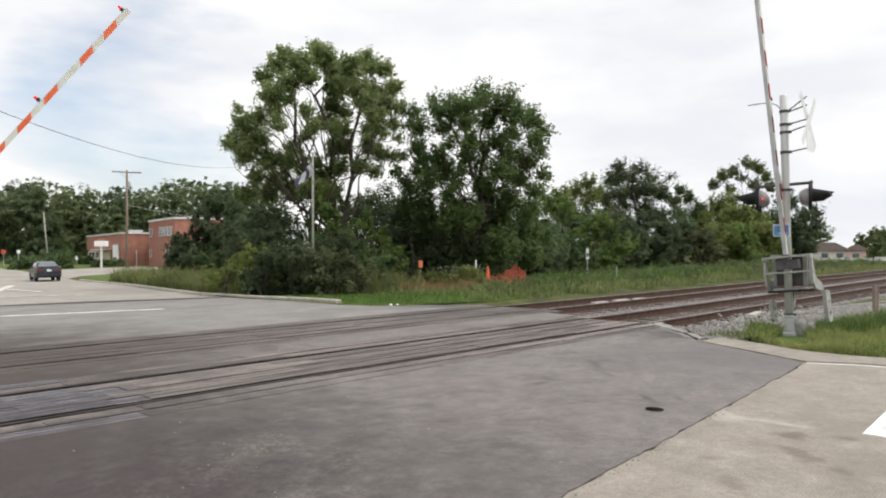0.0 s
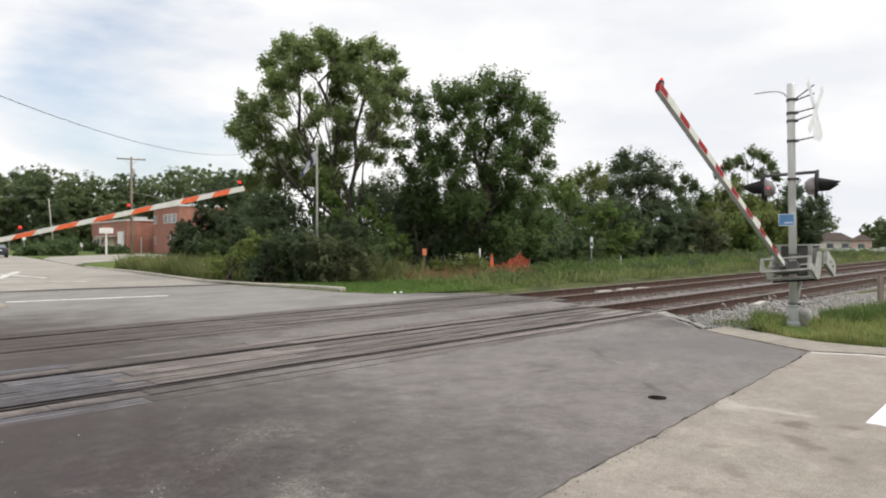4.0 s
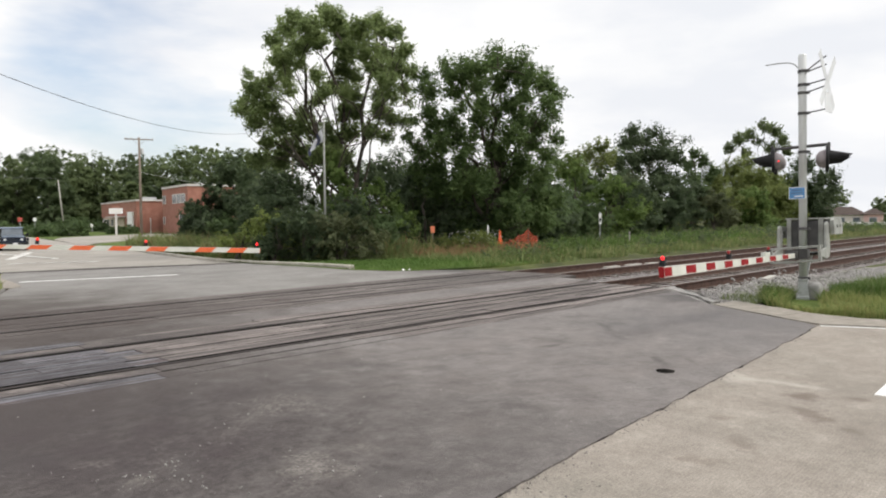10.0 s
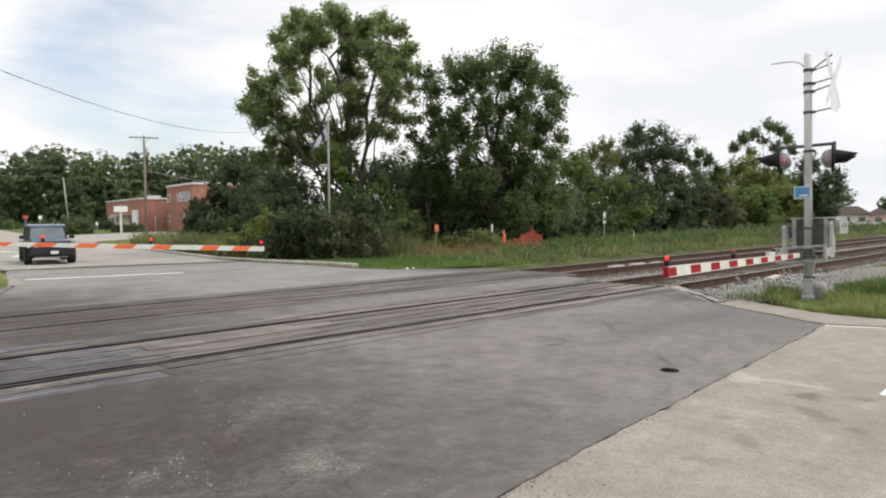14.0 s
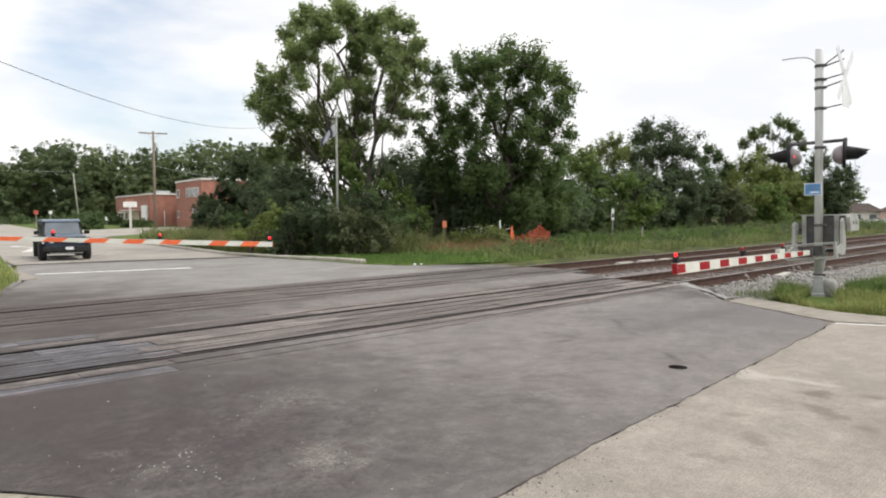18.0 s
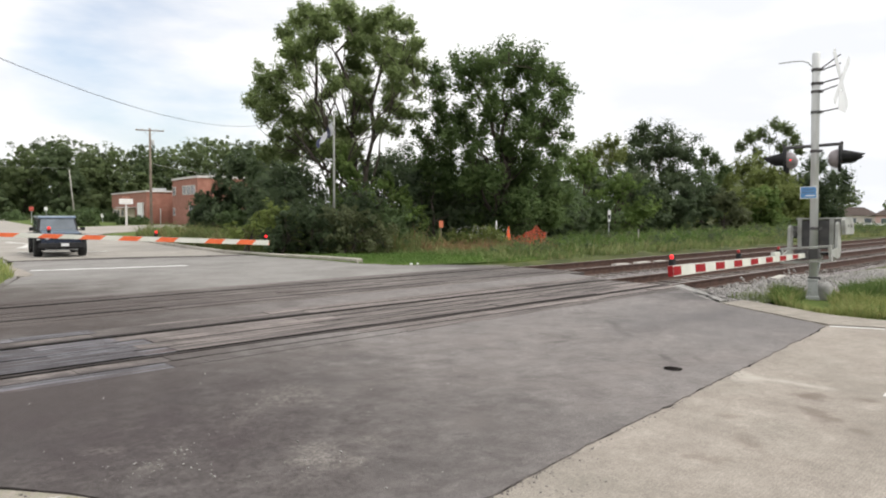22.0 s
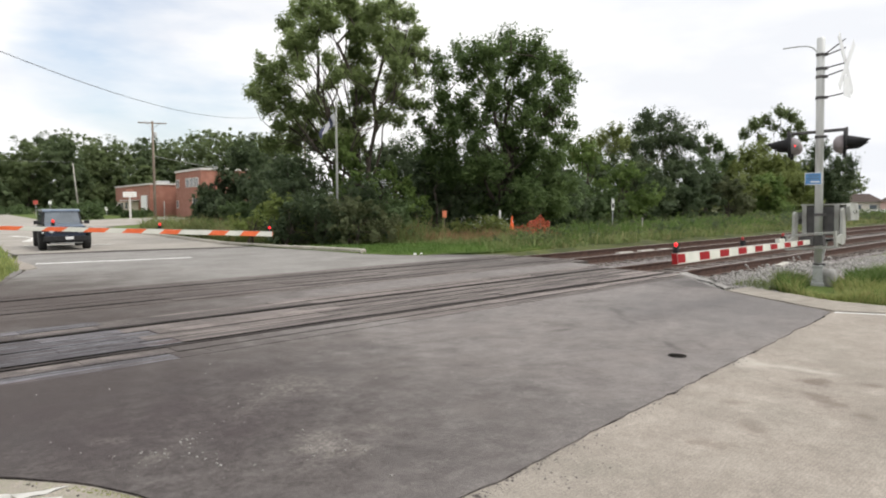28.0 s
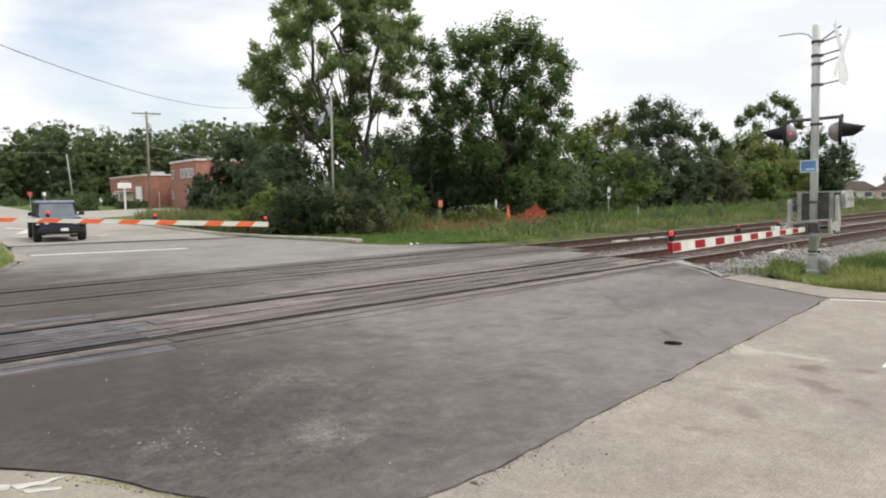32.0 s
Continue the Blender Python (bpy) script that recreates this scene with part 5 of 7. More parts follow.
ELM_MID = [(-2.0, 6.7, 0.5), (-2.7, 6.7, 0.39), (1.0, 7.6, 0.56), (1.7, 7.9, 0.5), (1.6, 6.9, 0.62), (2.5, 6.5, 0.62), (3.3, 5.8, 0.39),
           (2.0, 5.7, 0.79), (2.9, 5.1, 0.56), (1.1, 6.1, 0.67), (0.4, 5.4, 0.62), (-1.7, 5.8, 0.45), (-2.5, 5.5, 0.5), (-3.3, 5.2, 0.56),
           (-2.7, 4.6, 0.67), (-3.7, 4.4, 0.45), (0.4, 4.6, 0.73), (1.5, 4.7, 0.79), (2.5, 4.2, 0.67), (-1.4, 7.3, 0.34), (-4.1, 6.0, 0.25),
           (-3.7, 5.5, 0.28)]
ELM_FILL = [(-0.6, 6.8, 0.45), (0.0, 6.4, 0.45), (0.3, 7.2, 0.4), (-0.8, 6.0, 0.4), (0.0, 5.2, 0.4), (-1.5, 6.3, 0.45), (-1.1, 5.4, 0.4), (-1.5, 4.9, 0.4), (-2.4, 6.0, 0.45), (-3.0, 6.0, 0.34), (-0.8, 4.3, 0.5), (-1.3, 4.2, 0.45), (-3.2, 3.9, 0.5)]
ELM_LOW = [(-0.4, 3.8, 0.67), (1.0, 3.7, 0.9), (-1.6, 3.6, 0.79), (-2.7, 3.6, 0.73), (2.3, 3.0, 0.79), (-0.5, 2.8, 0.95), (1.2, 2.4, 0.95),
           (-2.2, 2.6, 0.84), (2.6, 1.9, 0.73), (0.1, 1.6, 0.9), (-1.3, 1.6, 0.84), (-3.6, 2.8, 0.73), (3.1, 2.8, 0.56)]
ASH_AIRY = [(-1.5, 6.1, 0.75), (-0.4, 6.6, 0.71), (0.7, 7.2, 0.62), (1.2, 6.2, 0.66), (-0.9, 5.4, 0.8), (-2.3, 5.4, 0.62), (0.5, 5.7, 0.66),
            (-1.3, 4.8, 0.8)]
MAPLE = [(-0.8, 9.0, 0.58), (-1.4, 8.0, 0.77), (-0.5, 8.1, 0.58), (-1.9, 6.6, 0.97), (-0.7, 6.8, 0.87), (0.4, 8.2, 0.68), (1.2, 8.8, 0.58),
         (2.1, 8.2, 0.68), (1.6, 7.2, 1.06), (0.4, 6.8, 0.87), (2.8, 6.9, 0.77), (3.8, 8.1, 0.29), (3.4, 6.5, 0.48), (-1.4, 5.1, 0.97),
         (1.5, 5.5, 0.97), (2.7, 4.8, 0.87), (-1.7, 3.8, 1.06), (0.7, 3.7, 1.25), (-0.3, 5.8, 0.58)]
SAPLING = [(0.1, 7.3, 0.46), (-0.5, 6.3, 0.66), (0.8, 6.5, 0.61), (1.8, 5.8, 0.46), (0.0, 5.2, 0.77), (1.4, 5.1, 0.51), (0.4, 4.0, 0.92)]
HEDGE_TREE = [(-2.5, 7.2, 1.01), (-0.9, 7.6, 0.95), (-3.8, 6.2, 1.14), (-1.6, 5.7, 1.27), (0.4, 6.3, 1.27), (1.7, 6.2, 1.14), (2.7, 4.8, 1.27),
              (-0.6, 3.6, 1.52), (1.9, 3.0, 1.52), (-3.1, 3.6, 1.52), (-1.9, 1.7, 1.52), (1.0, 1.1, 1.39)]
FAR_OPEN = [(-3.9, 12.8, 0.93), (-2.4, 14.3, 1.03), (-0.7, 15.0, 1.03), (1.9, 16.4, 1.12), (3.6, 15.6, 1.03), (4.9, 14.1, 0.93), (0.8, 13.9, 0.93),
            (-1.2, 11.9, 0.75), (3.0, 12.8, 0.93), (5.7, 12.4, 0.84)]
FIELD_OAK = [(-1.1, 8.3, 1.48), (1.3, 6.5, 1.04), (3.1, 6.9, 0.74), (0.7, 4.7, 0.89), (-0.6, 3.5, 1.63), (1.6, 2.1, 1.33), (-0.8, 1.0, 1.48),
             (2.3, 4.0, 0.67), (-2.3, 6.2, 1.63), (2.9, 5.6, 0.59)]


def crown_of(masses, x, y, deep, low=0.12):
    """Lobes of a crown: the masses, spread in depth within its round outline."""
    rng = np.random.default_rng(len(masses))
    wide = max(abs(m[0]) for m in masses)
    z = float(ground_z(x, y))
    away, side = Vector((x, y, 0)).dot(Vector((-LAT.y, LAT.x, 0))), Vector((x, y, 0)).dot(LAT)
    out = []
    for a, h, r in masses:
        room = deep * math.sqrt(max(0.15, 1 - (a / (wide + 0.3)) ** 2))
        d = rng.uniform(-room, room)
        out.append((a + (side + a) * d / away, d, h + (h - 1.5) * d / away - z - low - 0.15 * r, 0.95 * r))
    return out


def round_lobes(h, r, seed, low=0.15, n=9):
    """A natural uneven crown of that height and half-width, from near the ground."""
    rng = np.random.default_rng(seed)
    out = []
    for i in range(n):
        u = (i + 0.5) / n
        z = h * (low + (0.88 - low) * u)
        w = r * (0.55 + 0.55 * math.sin(math.pi * min(0.95, 0.25 + 0.72 * u)))
        k = r * rng.uniform(0.38, 0.55)
        a = rng.uniform(-1, 1) * max(w - k * 0.5, 0.05)
        out.append((a, rng.uniform(-0.7, 0.7) * w, min(z, h - k * 0.7), k))
    out.append((rng.uniform(-0.25, 0.25) * r, 0, h - 0.3 * r, 0.36 * r))
    return out


def build_trees():
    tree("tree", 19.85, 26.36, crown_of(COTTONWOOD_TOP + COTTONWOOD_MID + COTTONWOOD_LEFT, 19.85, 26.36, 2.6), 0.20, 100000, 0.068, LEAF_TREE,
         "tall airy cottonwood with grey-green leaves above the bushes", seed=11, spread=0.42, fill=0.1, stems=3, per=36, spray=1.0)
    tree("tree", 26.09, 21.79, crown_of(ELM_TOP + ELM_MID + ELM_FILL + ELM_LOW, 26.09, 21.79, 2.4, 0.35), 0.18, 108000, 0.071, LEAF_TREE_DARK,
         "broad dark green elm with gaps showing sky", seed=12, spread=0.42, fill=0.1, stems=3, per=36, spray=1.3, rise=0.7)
    # foot x, y, height, half-width, leaves
    shrubs = [
        (15.0, 24.2, 2.15, 1.15, LEAF_LIME, 0.06), (14.9, 26.2, 1.5, 1.2, LEAF_LIME, 0.06), (15.5, 22.4, 2.2, 1.5, LEAF_DARK, 0.07), (16.6, 21.0, 1.95, 1.4, LEAF_OLIVE, 0.065), (18.4, 21.3, 1.9, 1.2, LEAF_MID, 0.065),
        (14.9, 23.4, 1.9, 1.2, LEAF_DARK, 0.07), (17.4, 22.4, 2.6, 1.5, LEAF_DARK, 0.075),
        (18.4, 28.6, 3.9, 2.0, LEAF_DARK, 0.09), (18.9, 24.9, 4.9, 0.95, LEAF_FRESH, 0.08), (21.0, 24.1, 3.6, 1.3, LEAF_FRESH, 0.08),
        (16.6, 26.5, 3.2, 1.6, LEAF_DARK, 0.085),
        (24.0, 28.5, 4.8, 2.2, LEAF_DARK, 0.1), (28.0, 31.3, 5.5, 2.6, LEAF_DARK, 0.11), (23.0, 23.5, 3.4, 1.9, LEAF_DARK, 0.09), (26.4, 27.3, 4.4, 2.3, LEAF_DARK, 0.1),
        (26.0, 23.3, 3.4, 2.0, LEAF_DARK, 0.09), (29.2, 22.6, 3.9, 2.1, LEAF_MID, 0.09), (32.0, 22.6, 3.6, 1.9, LEAF_DARK, 0.095),
        (27.6, 25.6, 4.6, 2.3, LEAF_DARK, 0.1), (30.6, 25.2, 4.6, 2.2, LEAF_DARK, 0.1), (24.6, 26.0, 4.4, 2.0, LEAF_DARK, 0.1),
        (34.5, 23.9, 4.4, 2.0, LEAF_MID, 0.1), (38.0, 25.0, 5.6, 1.9, LEAF_FRESH, 0.1), (37.5, 23.4, 2.4, 1.4, LEAF_MID, 0.09),
        (44.5, 27.6, 4.7, 2.3, LEAF_DARK, 0.11), (50.0, 27.2, 4.6, 2.3, LEAF_DARK, 0.11), (57.0, 26.4, 4.6, 2.4, LEAF_DARK, 0.12), (45.3, 25.5, 5.0, 2.5, LEAF_DARK, 0.115), (41.5, 24.2, 4.2, 2.0, LEAF_FRESH, 0.11), (52.2, 25.4, 4.9, 2.6, LEAF_DARK, 0.12), (48.6, 23.6, 2.9, 1.7, LEAF_DARK, 0.11),
        (66.7, 27.2, 5.6, 2.8, LEAF_LIGHT, 0.15), (59.0, 24.2, 3.6, 2.2, LEAF_OLIVE, 0.14), (75.0, 27.7, 6.0, 3.0, LEAF_LIGHT, 0.17), (70.0, 24.6, 4.2, 2.4, LEAF_FRESH, 0.15),
        (85.4, 28.3, 6.6, 3.2, LEAF_LIGHT, 0.18), (79.0, 24.5, 4.0, 2.6, LEAF_LIGHT, 0.16), (100.8, 28.2, 6.6, 3.0, LEAF_DARK, 0.2), (95.0, 30.0, 6.4, 3.0, LEAF_DARK, 0.2),
        (23.9, 42.3, 5.9, 2.4, LEAF_DARK, 0.13), (23.6, 38.0, 5.6, 2.2, LEAF_DARK, 0.12), (20.6, 33.0, 4.4, 1.9, LEAF_DARK, 0.11), (22.5, 45.4, 3.0, 1.5, LEAF_DARK, 0.11), (21.2, 44.2, 2.0, 1.2, LEAF_DARK, 0.1), (22.2, 43.4, 4.7, 1.3, LEAF_DARK, 0.11), (23.6, 43.0, 3.9, 1.5, LEAF_DARK, 0.12),
        (19.3, 33.0, 2.4, 1.7, LEAF_MID, 0.10), (44.5, 27.5, 5.0, 2.4, LEAF_MID, 0.10), (49.0, 26.8, 4.8, 2.3, LEAF_OLIVE, 0.10), (26.5, 36.0, 6.6, 3.0, LEAF_DARK, 0.12), (20.2, 38.0, 2.0, 1.2, LEAF_MID, 0.1), (21.5, 19.9, 0.8, 0.8, LEAF_LIGHT, 0.05),
        (22.4, 19.7, 0.95, 0.95, LEAF_LIGHT, 0.05), (23.0, 19.9, 0.8, 0.8, LEAF_LIGHT, 0.05),
    ]
    for i, (x, y, h, r, m, s) in enumerate(shrubs):
        tone = {"dark_leaves": "dark green", "mid_leaves": "mid-green", "light_leaves": "yellow-green", "fresh_leaves": "fresh green", "olive_leaves": "olive-green", "lime_leaves": "lime-green"}[m.name]
        size = "low" if h < 2.8 else "tall"
        tree("bush", x, y, round_lobes(h, r, 100 + i, 0.06, 11), 0.05 + 0.01 * h, int(3200 + 640 * min(h, 6)), s * 1.05, m,
             "%s dense %s bush in the overgrown thicket" % (size, tone), "bush", 200 + i, spread=0.30, fill=0.4, stems=2, group="thicket", per=40, spray=0.8, order=1.4)
    taller = [(46.9, 28.7, ASH_AIRY, LEAF_LIGHT, 0.10, 9000, 0.35, "airy pale green young tree behind the thicket"),
              (54.0, 28.3, MAPLE, LEAF_DARK, 0.10, 26000, 0.2, "dark green young tree with upright shoots behind the thicket"),
              (60.6, 26.6, SAPLING, LEAF_MID, 0.11, 7000, 0.25, "slender green sapling rising from the thicket"),
              (80.0, 28.0, HEDGE_TREE, LEAF_LIGHT, 0.15, 17000, 0.2, "broad yellow-green tree at the end of the thicket"),
              (117.5, 41.6, FAR_OPEN, LEAF_FAR, 0.2, 7000, 0.3, "tall open tree with bare limbs beyond the thicket"),
              (98.6, 27.4, FIELD_OAK, LEAF_DARK, 0.17, 13000, 0.2, "dark tree leaning over the field beside the railway")]
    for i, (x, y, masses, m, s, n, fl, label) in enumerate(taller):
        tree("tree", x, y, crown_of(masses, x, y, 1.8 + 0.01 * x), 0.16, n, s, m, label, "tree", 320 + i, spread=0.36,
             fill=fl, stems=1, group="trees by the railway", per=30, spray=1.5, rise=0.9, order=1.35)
    # the wooded rise behind the brick building
    far = [(46, 205, 15), (48, 194, 18), (54, 203, 21), (53, 183, 18), (64, 205, 22), (66, 194, 20), (68, 188, 18), (80, 205, 21), (82, 193, 20), (83, 182, 20), (84, 170, 21),
           (85, 159, 20), (83, 148, 18), (72, 176, 15), (60, 186, 13), (40, 200, 13), (92, 150, 19), (76, 160, 12), (38, 215, 12), (66, 168, 11), (50.4, 229.5, 13), (54.4, 238, 15), (59, 248, 16), (46, 236, 12)]
    for i, (x, y, h) in enumerate(far):
        m = (LEAF_FAR, LEAF_FAR, LEAF_FAR_DARK, LEAF_FAR_DARK, LEAF_FAR)[i % 5]
        tree("tree", x, y, round_lobes(h, h * 0.38, 400 + i, 0.02, 19), 0.3, 8600, 0.41, m, "full round deciduous tree in the wood behind the street", "tree", 420 + i,
             spread=0.19, fill=0.6, per=18, spray=0.5, rise=0.3, order=1.3, group="far wood")
    for i, (x, y, h) in enumerate([(32, 222, 8), (44, 226, 9), (56, 222, 10), (70, 216, 11), (84, 214, 11), (94, 190, 11), (98, 168, 11), (40, 188, 7)]):
        tree("tree", x, y, round_lobes(h, h * 0.75, 700 + i, 0.02, 13), 0.2, 4200, 0.6, LEAF_FAR_DARK, "broad low tree filling the back of the wood", "tree", 720 + i, spread=0.25,
             fill=0.2, per=18, spray=0.5, rise=0.3, order=1.3, group="far wood")
    # low garden bushes by the street
    for i, (x, y, h, r) in enumerate([(40, 128, 1.6, 3.0), (36, 132, 1.2, 2.6), (44, 124, 1.9, 2.6), (33, 140, 1.4, 3.0), (43.5, 104, 1.6, 2.0), (46.5, 100, 1.5, 2.0), (25.9, 91.4, 1.3, 2.2), (28.6, 90.6, 1.6, 2.2), (31.0, 96.0, 2.2, 2.2), (36.4, 96.5, 1.0, 1.5), (38.6, 98.0, 0.9, 1.4)]):
        tree("bush", x, y, round_lobes(h, r, 500 + i, 0.1, 9), 0.06, 2600, 0.2, LEAF_MID, "low clipped garden bush near the brick building", "bush", 520 + i, spread=0.3,
             fill=0.35, stems=2, group="garden bushes")
    # far belt beyond the field, to the horizon
    for i, (x, y, h) in enumerate([(170, 30, 7), (178, 18, 9), (182, 8, 8), (186, -4, 9), (190, -16, 8), (190, -30, 9), (200, 52, 10), (170, 62, 11), (174.8, 33.2, 6.5)]):
        tree("tree", x, y, round_lobes(h, h * 0.5, 600 + i, 0.1, 9), 0.2, 3500, 0.34, LEAF_FAR, "distant rounded tree beyond the field", "tree", 620 + i, spread=0.28,
             fill=0.4, group="far wood")
    # leafy weeds in low clumps along the railway and the street
    rng = np.random.default_rng(31)
    for k, (m, n, tint) in enumerate(((LEAF_OLIVE, 420, "olive-green"), (LEAF_FRESH, 300, "fresh green"), (LEAF_DARK, 260, "dark green"))):
        sp = spots_in([(16.8, 14.2), (34, 13.0), (80, 12.4), (80, 22.5), (50, 22.3), (34, 21.4), (24, 20.8), (19, 20.6), (17.2, 18.6)], n * 3 // 4, 40 + k)
        sp = np.concatenate([sp, spots_in([(14.5, 27), (16.2, 21.8), (19, 20), (20, 24), (18.5, 31), (20.5, 44), (17.8, 43), (17.3, 41), (15.4, 31)], n // 4, 50 + k)])
        r = rng.uniform(0.18, 0.45, len(sp)) * (1 + np.hypot(sp[:, 0], sp[:, 1]) / 120)
        v, f = leaf_cloud(np.column_stack([sp[:, :2], sp[:, 2] + r * 0.5, r, r * 0.7]), n * 60, 0.05 + 0.01 * k, rng, 0.4, 0.2)
        tagged(new("weeds", numpy_mesh("weeds", v, f, m)), "%s leafy weeds in low clumps on the rough ground" % tint, "weeds", kind="stuff")
    # pale flower heads among the weeds
    sp = spots_in([(21.2, 19.2), (23.8, 19.1), (24.2, 20.2), (21.2, 20.4)], 170, 77)
    sp[:, 2] += np.random.default_rng(2).uniform(0.45, 1.0, len(sp))
    scatter_stones("flower_heads", FLOWER, "pale flower heads on tall weeds", np.column_stack([sp, np.full(len(sp), 0.024)]), "flowers")


build_trees()


# ---- crossing gates ----
LIGHT_TURN = 15.0      # the light heads are turned a little on the mast


def lamp_head(gate, x, y, z, face, lit, turned):
    """One flashing-light head facing +Y or -Y: round background, hood, housing, lens, small side light."""
    head = thing("light_head", pose(0, 0, 0), "", "")
    head.parent = gate
    head.matrix_basis = pose(0, 0, 0, 0, 0, turned) @ pose(x, y, z, 0, 0, 0 if face < 0 else 180) @ Matrix.Diagonal((0.82, 0.82, 0.82, 1))
    turn = Matrix.Rotation(radians(90), 4, "X")      # z of the profile to -Y, the way it faces
    bm = bmesh.new()
    lathe(bm, [(0.0, -0.03), (0.245, -0.03), (0.255, 0.0), (0.245, 0.03), (0.17, 0.032)], 28, turn)
    part("background", bm, BLACK, head, "round black background plate", True)
    bm = bmesh.new()
    lathe(bm, [(0.175, -0.002), (0.17, -0.06), (0.13, -0.16), (0.06, -0.21), (0.0, -0.215)], 22, turn)
    part("housing", bm, PINKGREY, head, "faded grey lamp housing", True)
    bm = bmesh.new()
    seg, ring = 18, []
    for y0, drop, shrink in ((-0.02, -0.01, 1.0), (-0.33, 0.02, 0.52)):
        for r in (0.152 * shrink, 0.140 * shrink):
            ring.append([bm.verts.new((r * math.cos(a), y0 - 0.12 * math.sin(a) * (y0 < -0.1), r * math.sin(a) - drop)) for a in
                         [radians(-35 + 250 * i / (seg - 1)) for i in range(seg)]])
    for i in range(seg - 1):
        bm.faces.new((ring[0][i], ring[0][i + 1], ring[2][i + 1], ring[2][i]))
        bm.faces.new((ring[1][i], ring[3][i], ring[3][i + 1], ring[1][i + 1]))
        bm.faces.new((ring[2][i], ring[2][i + 1], ring[3][i + 1], ring[3][i]))
    for i in (0, seg - 1):
        bm.faces.new((ring[0][i], ring[2][i], ring[3][i], ring[1][i]))
    part("hood", bm, BLACK, head, "black visor", True)
    bm = bmesh.new()
    lathe(bm, [(0.0, 0.05), (0.08, 0.045), (0.137, 0.027)], 20, turn)
    part("lens", bm, TAILRED, head, "dark red lens", True)
    if lit:
        bm = bmesh.new()
        sx = -1 if face < 0 else 1
        bmesh.ops.create_uvsphere(bm, u_segments=10, v_segments=8, radius=0.025, matrix=Matrix.Translation((sx * 0.135, 0.10, -0.02)))
        part("side_light", bm, LAMP, head, "small glowing red side light", True)


def gate(x, y, z, rz, lean, label, length, slanted, group):
    g = thing("crossing_gate", pose(x, y, z, lean, 0, rz), label, "crossing gate", group)
    bm = bmesh.new()
    box(bm, (0.10, -0.15, 0.09), (0.28, 0.24, 0.38), None, 0.08)
    for v in bm.verts:
        v.co += noise.noise_vector(v.co * 6) * 0.02
    part("footing", bm, FOOTING, g, "rounded weathered concrete footing", True)
    bm = bmesh.new()
    lathe(bm, [(0.155, -0.04), (0.150, 0.03), (0.125, 0.05), (0.105, 0.30), (0.12, 0.31), (0.12, 0.345), (0.075, 0.355), (0.0, 0.355)], 4, Matrix.Rotation(radians(58), 4, "Z"))
    part("base", bm, GALV, g, "pale galvanised mast base")
    bm = bmesh.new()
    lathe(bm, [(0.066, 0.2), (0.066, 4.30), (0.058, 4.32), (0.0, 4.325)], 20)
    part("mast", bm, ALU, g, "", True)
    for zz in (0.36, 1.24, 2.60, 3.28, 3.64, 3.78, 4.02):
        bm = bmesh.new()
        lathe(bm, [(0.067, zz - 0.025), (0.078, zz - 0.025), (0.078, zz + 0.025), (0.067, zz + 0.025)], 18)
        box(bm, (0.0, -0.09, zz), (0.05, 0.05, 0.045))
        part("band", bm, DARKBOX, g, "dark clamp band")
    # arms of the light heads
    bm = bmesh.new()
    rod(bm, (0, -0.43, 2.71), (0, 0.50, 2.68), 0.028)
    for s in (-0.40, 0.47):
        rod(bm, (-0.38, s, 2.69), (0.38, s, 2.69), 0.026)
        for xx in (-0.34, 0.34):
            rod(bm, (xx, s, 2.70), (xx, s, 2.57), 0.024)
    bmesh.ops.rotate(bm, cent=(0, 0, 0), matrix=Matrix.Rotation(radians(LIGHT_TURN), 3, "Z"), verts=bm.verts)
    part("light_arm", bm, DARKBOX, g, "dark pipe crossarm")
    for xx, yy, face in ((-0.34, -0.38, -1), (0.34, -0.38, -1), (-0.34, 0.45, 1), (0.34, 0.45, 1)):
        lamp_head(g, xx, yy, 2.45, face, xx < 0 < yy, LIGHT_TURN)
    # crossbuck and plate, seen almost edge-on
    for a, n in ((45, "crossbuck_blade"), (-45, "crossbuck_blade")):
        bm = bmesh.new()
        box(bm, (0, -0.40 + (0.008 if a > 0 else -0.008), 3.80), (1.22, 0.006, 0.15), Matrix.Rotation(radians(a), 4, "Y"), 0.002)
        part(n, bm, FROST, g, "pale reflective crossbuck blade")
    bm = bmesh.new()
    box(bm, (0, -0.416, 3.42), (0.42, 0.006, 0.34), None, 0.002)
    part("plate", bm, FROST, g, "pale plate under the crossbuck")
    for zz, dz in ((4.02, 0.20), (4.00, 0.07), (3.78, 0.04), (3.64, 0.07), (3.28, 0.03)):
        bm = bmesh.new()
        rod(bm, (0, -0.06, zz), (-0.05, -0.395, zz + dz), 0.012, None, 8)
        part("sign_bracket", bm, DARKBOX, g, "thin dark bracket")
    bm = bmesh.new()
    pts = [Vector((0, 0.06, 4.08)), Vector((0, 0.13, 4.17)), Vector((0, 0.22, 4.21)), Vector((0, 0.36, 4.23)), Vector((0, 0.62, 4.235))]
    for a, b in zip(pts, pts[1:]):
        rod(bm, a, b, 0.011, None, 8)
    part("rod_bracket", bm, GALV, g, "thin bent metal rod")
    # blue notice
    sign = thing("notice", pose(0, 0, 0), "", "")
    sign.parent = g
    sign.matrix_basis = pose(-0.085, 0.07, 1.875, 0, 0, 0)
    bm = bmesh.new()
    box(bm, (0, 0, 0), (0.008, 0.275, 0.215), None, 0.003)
    part("panel", bm, SIGNWHITE, sign, "white-edged panel")
    bm = bmesh.new()
    box(bm, (-0.0052, 0, 0), (0.004, 0.252, 0.192))
    part("face", bm, BLUE, sign, "blue face")
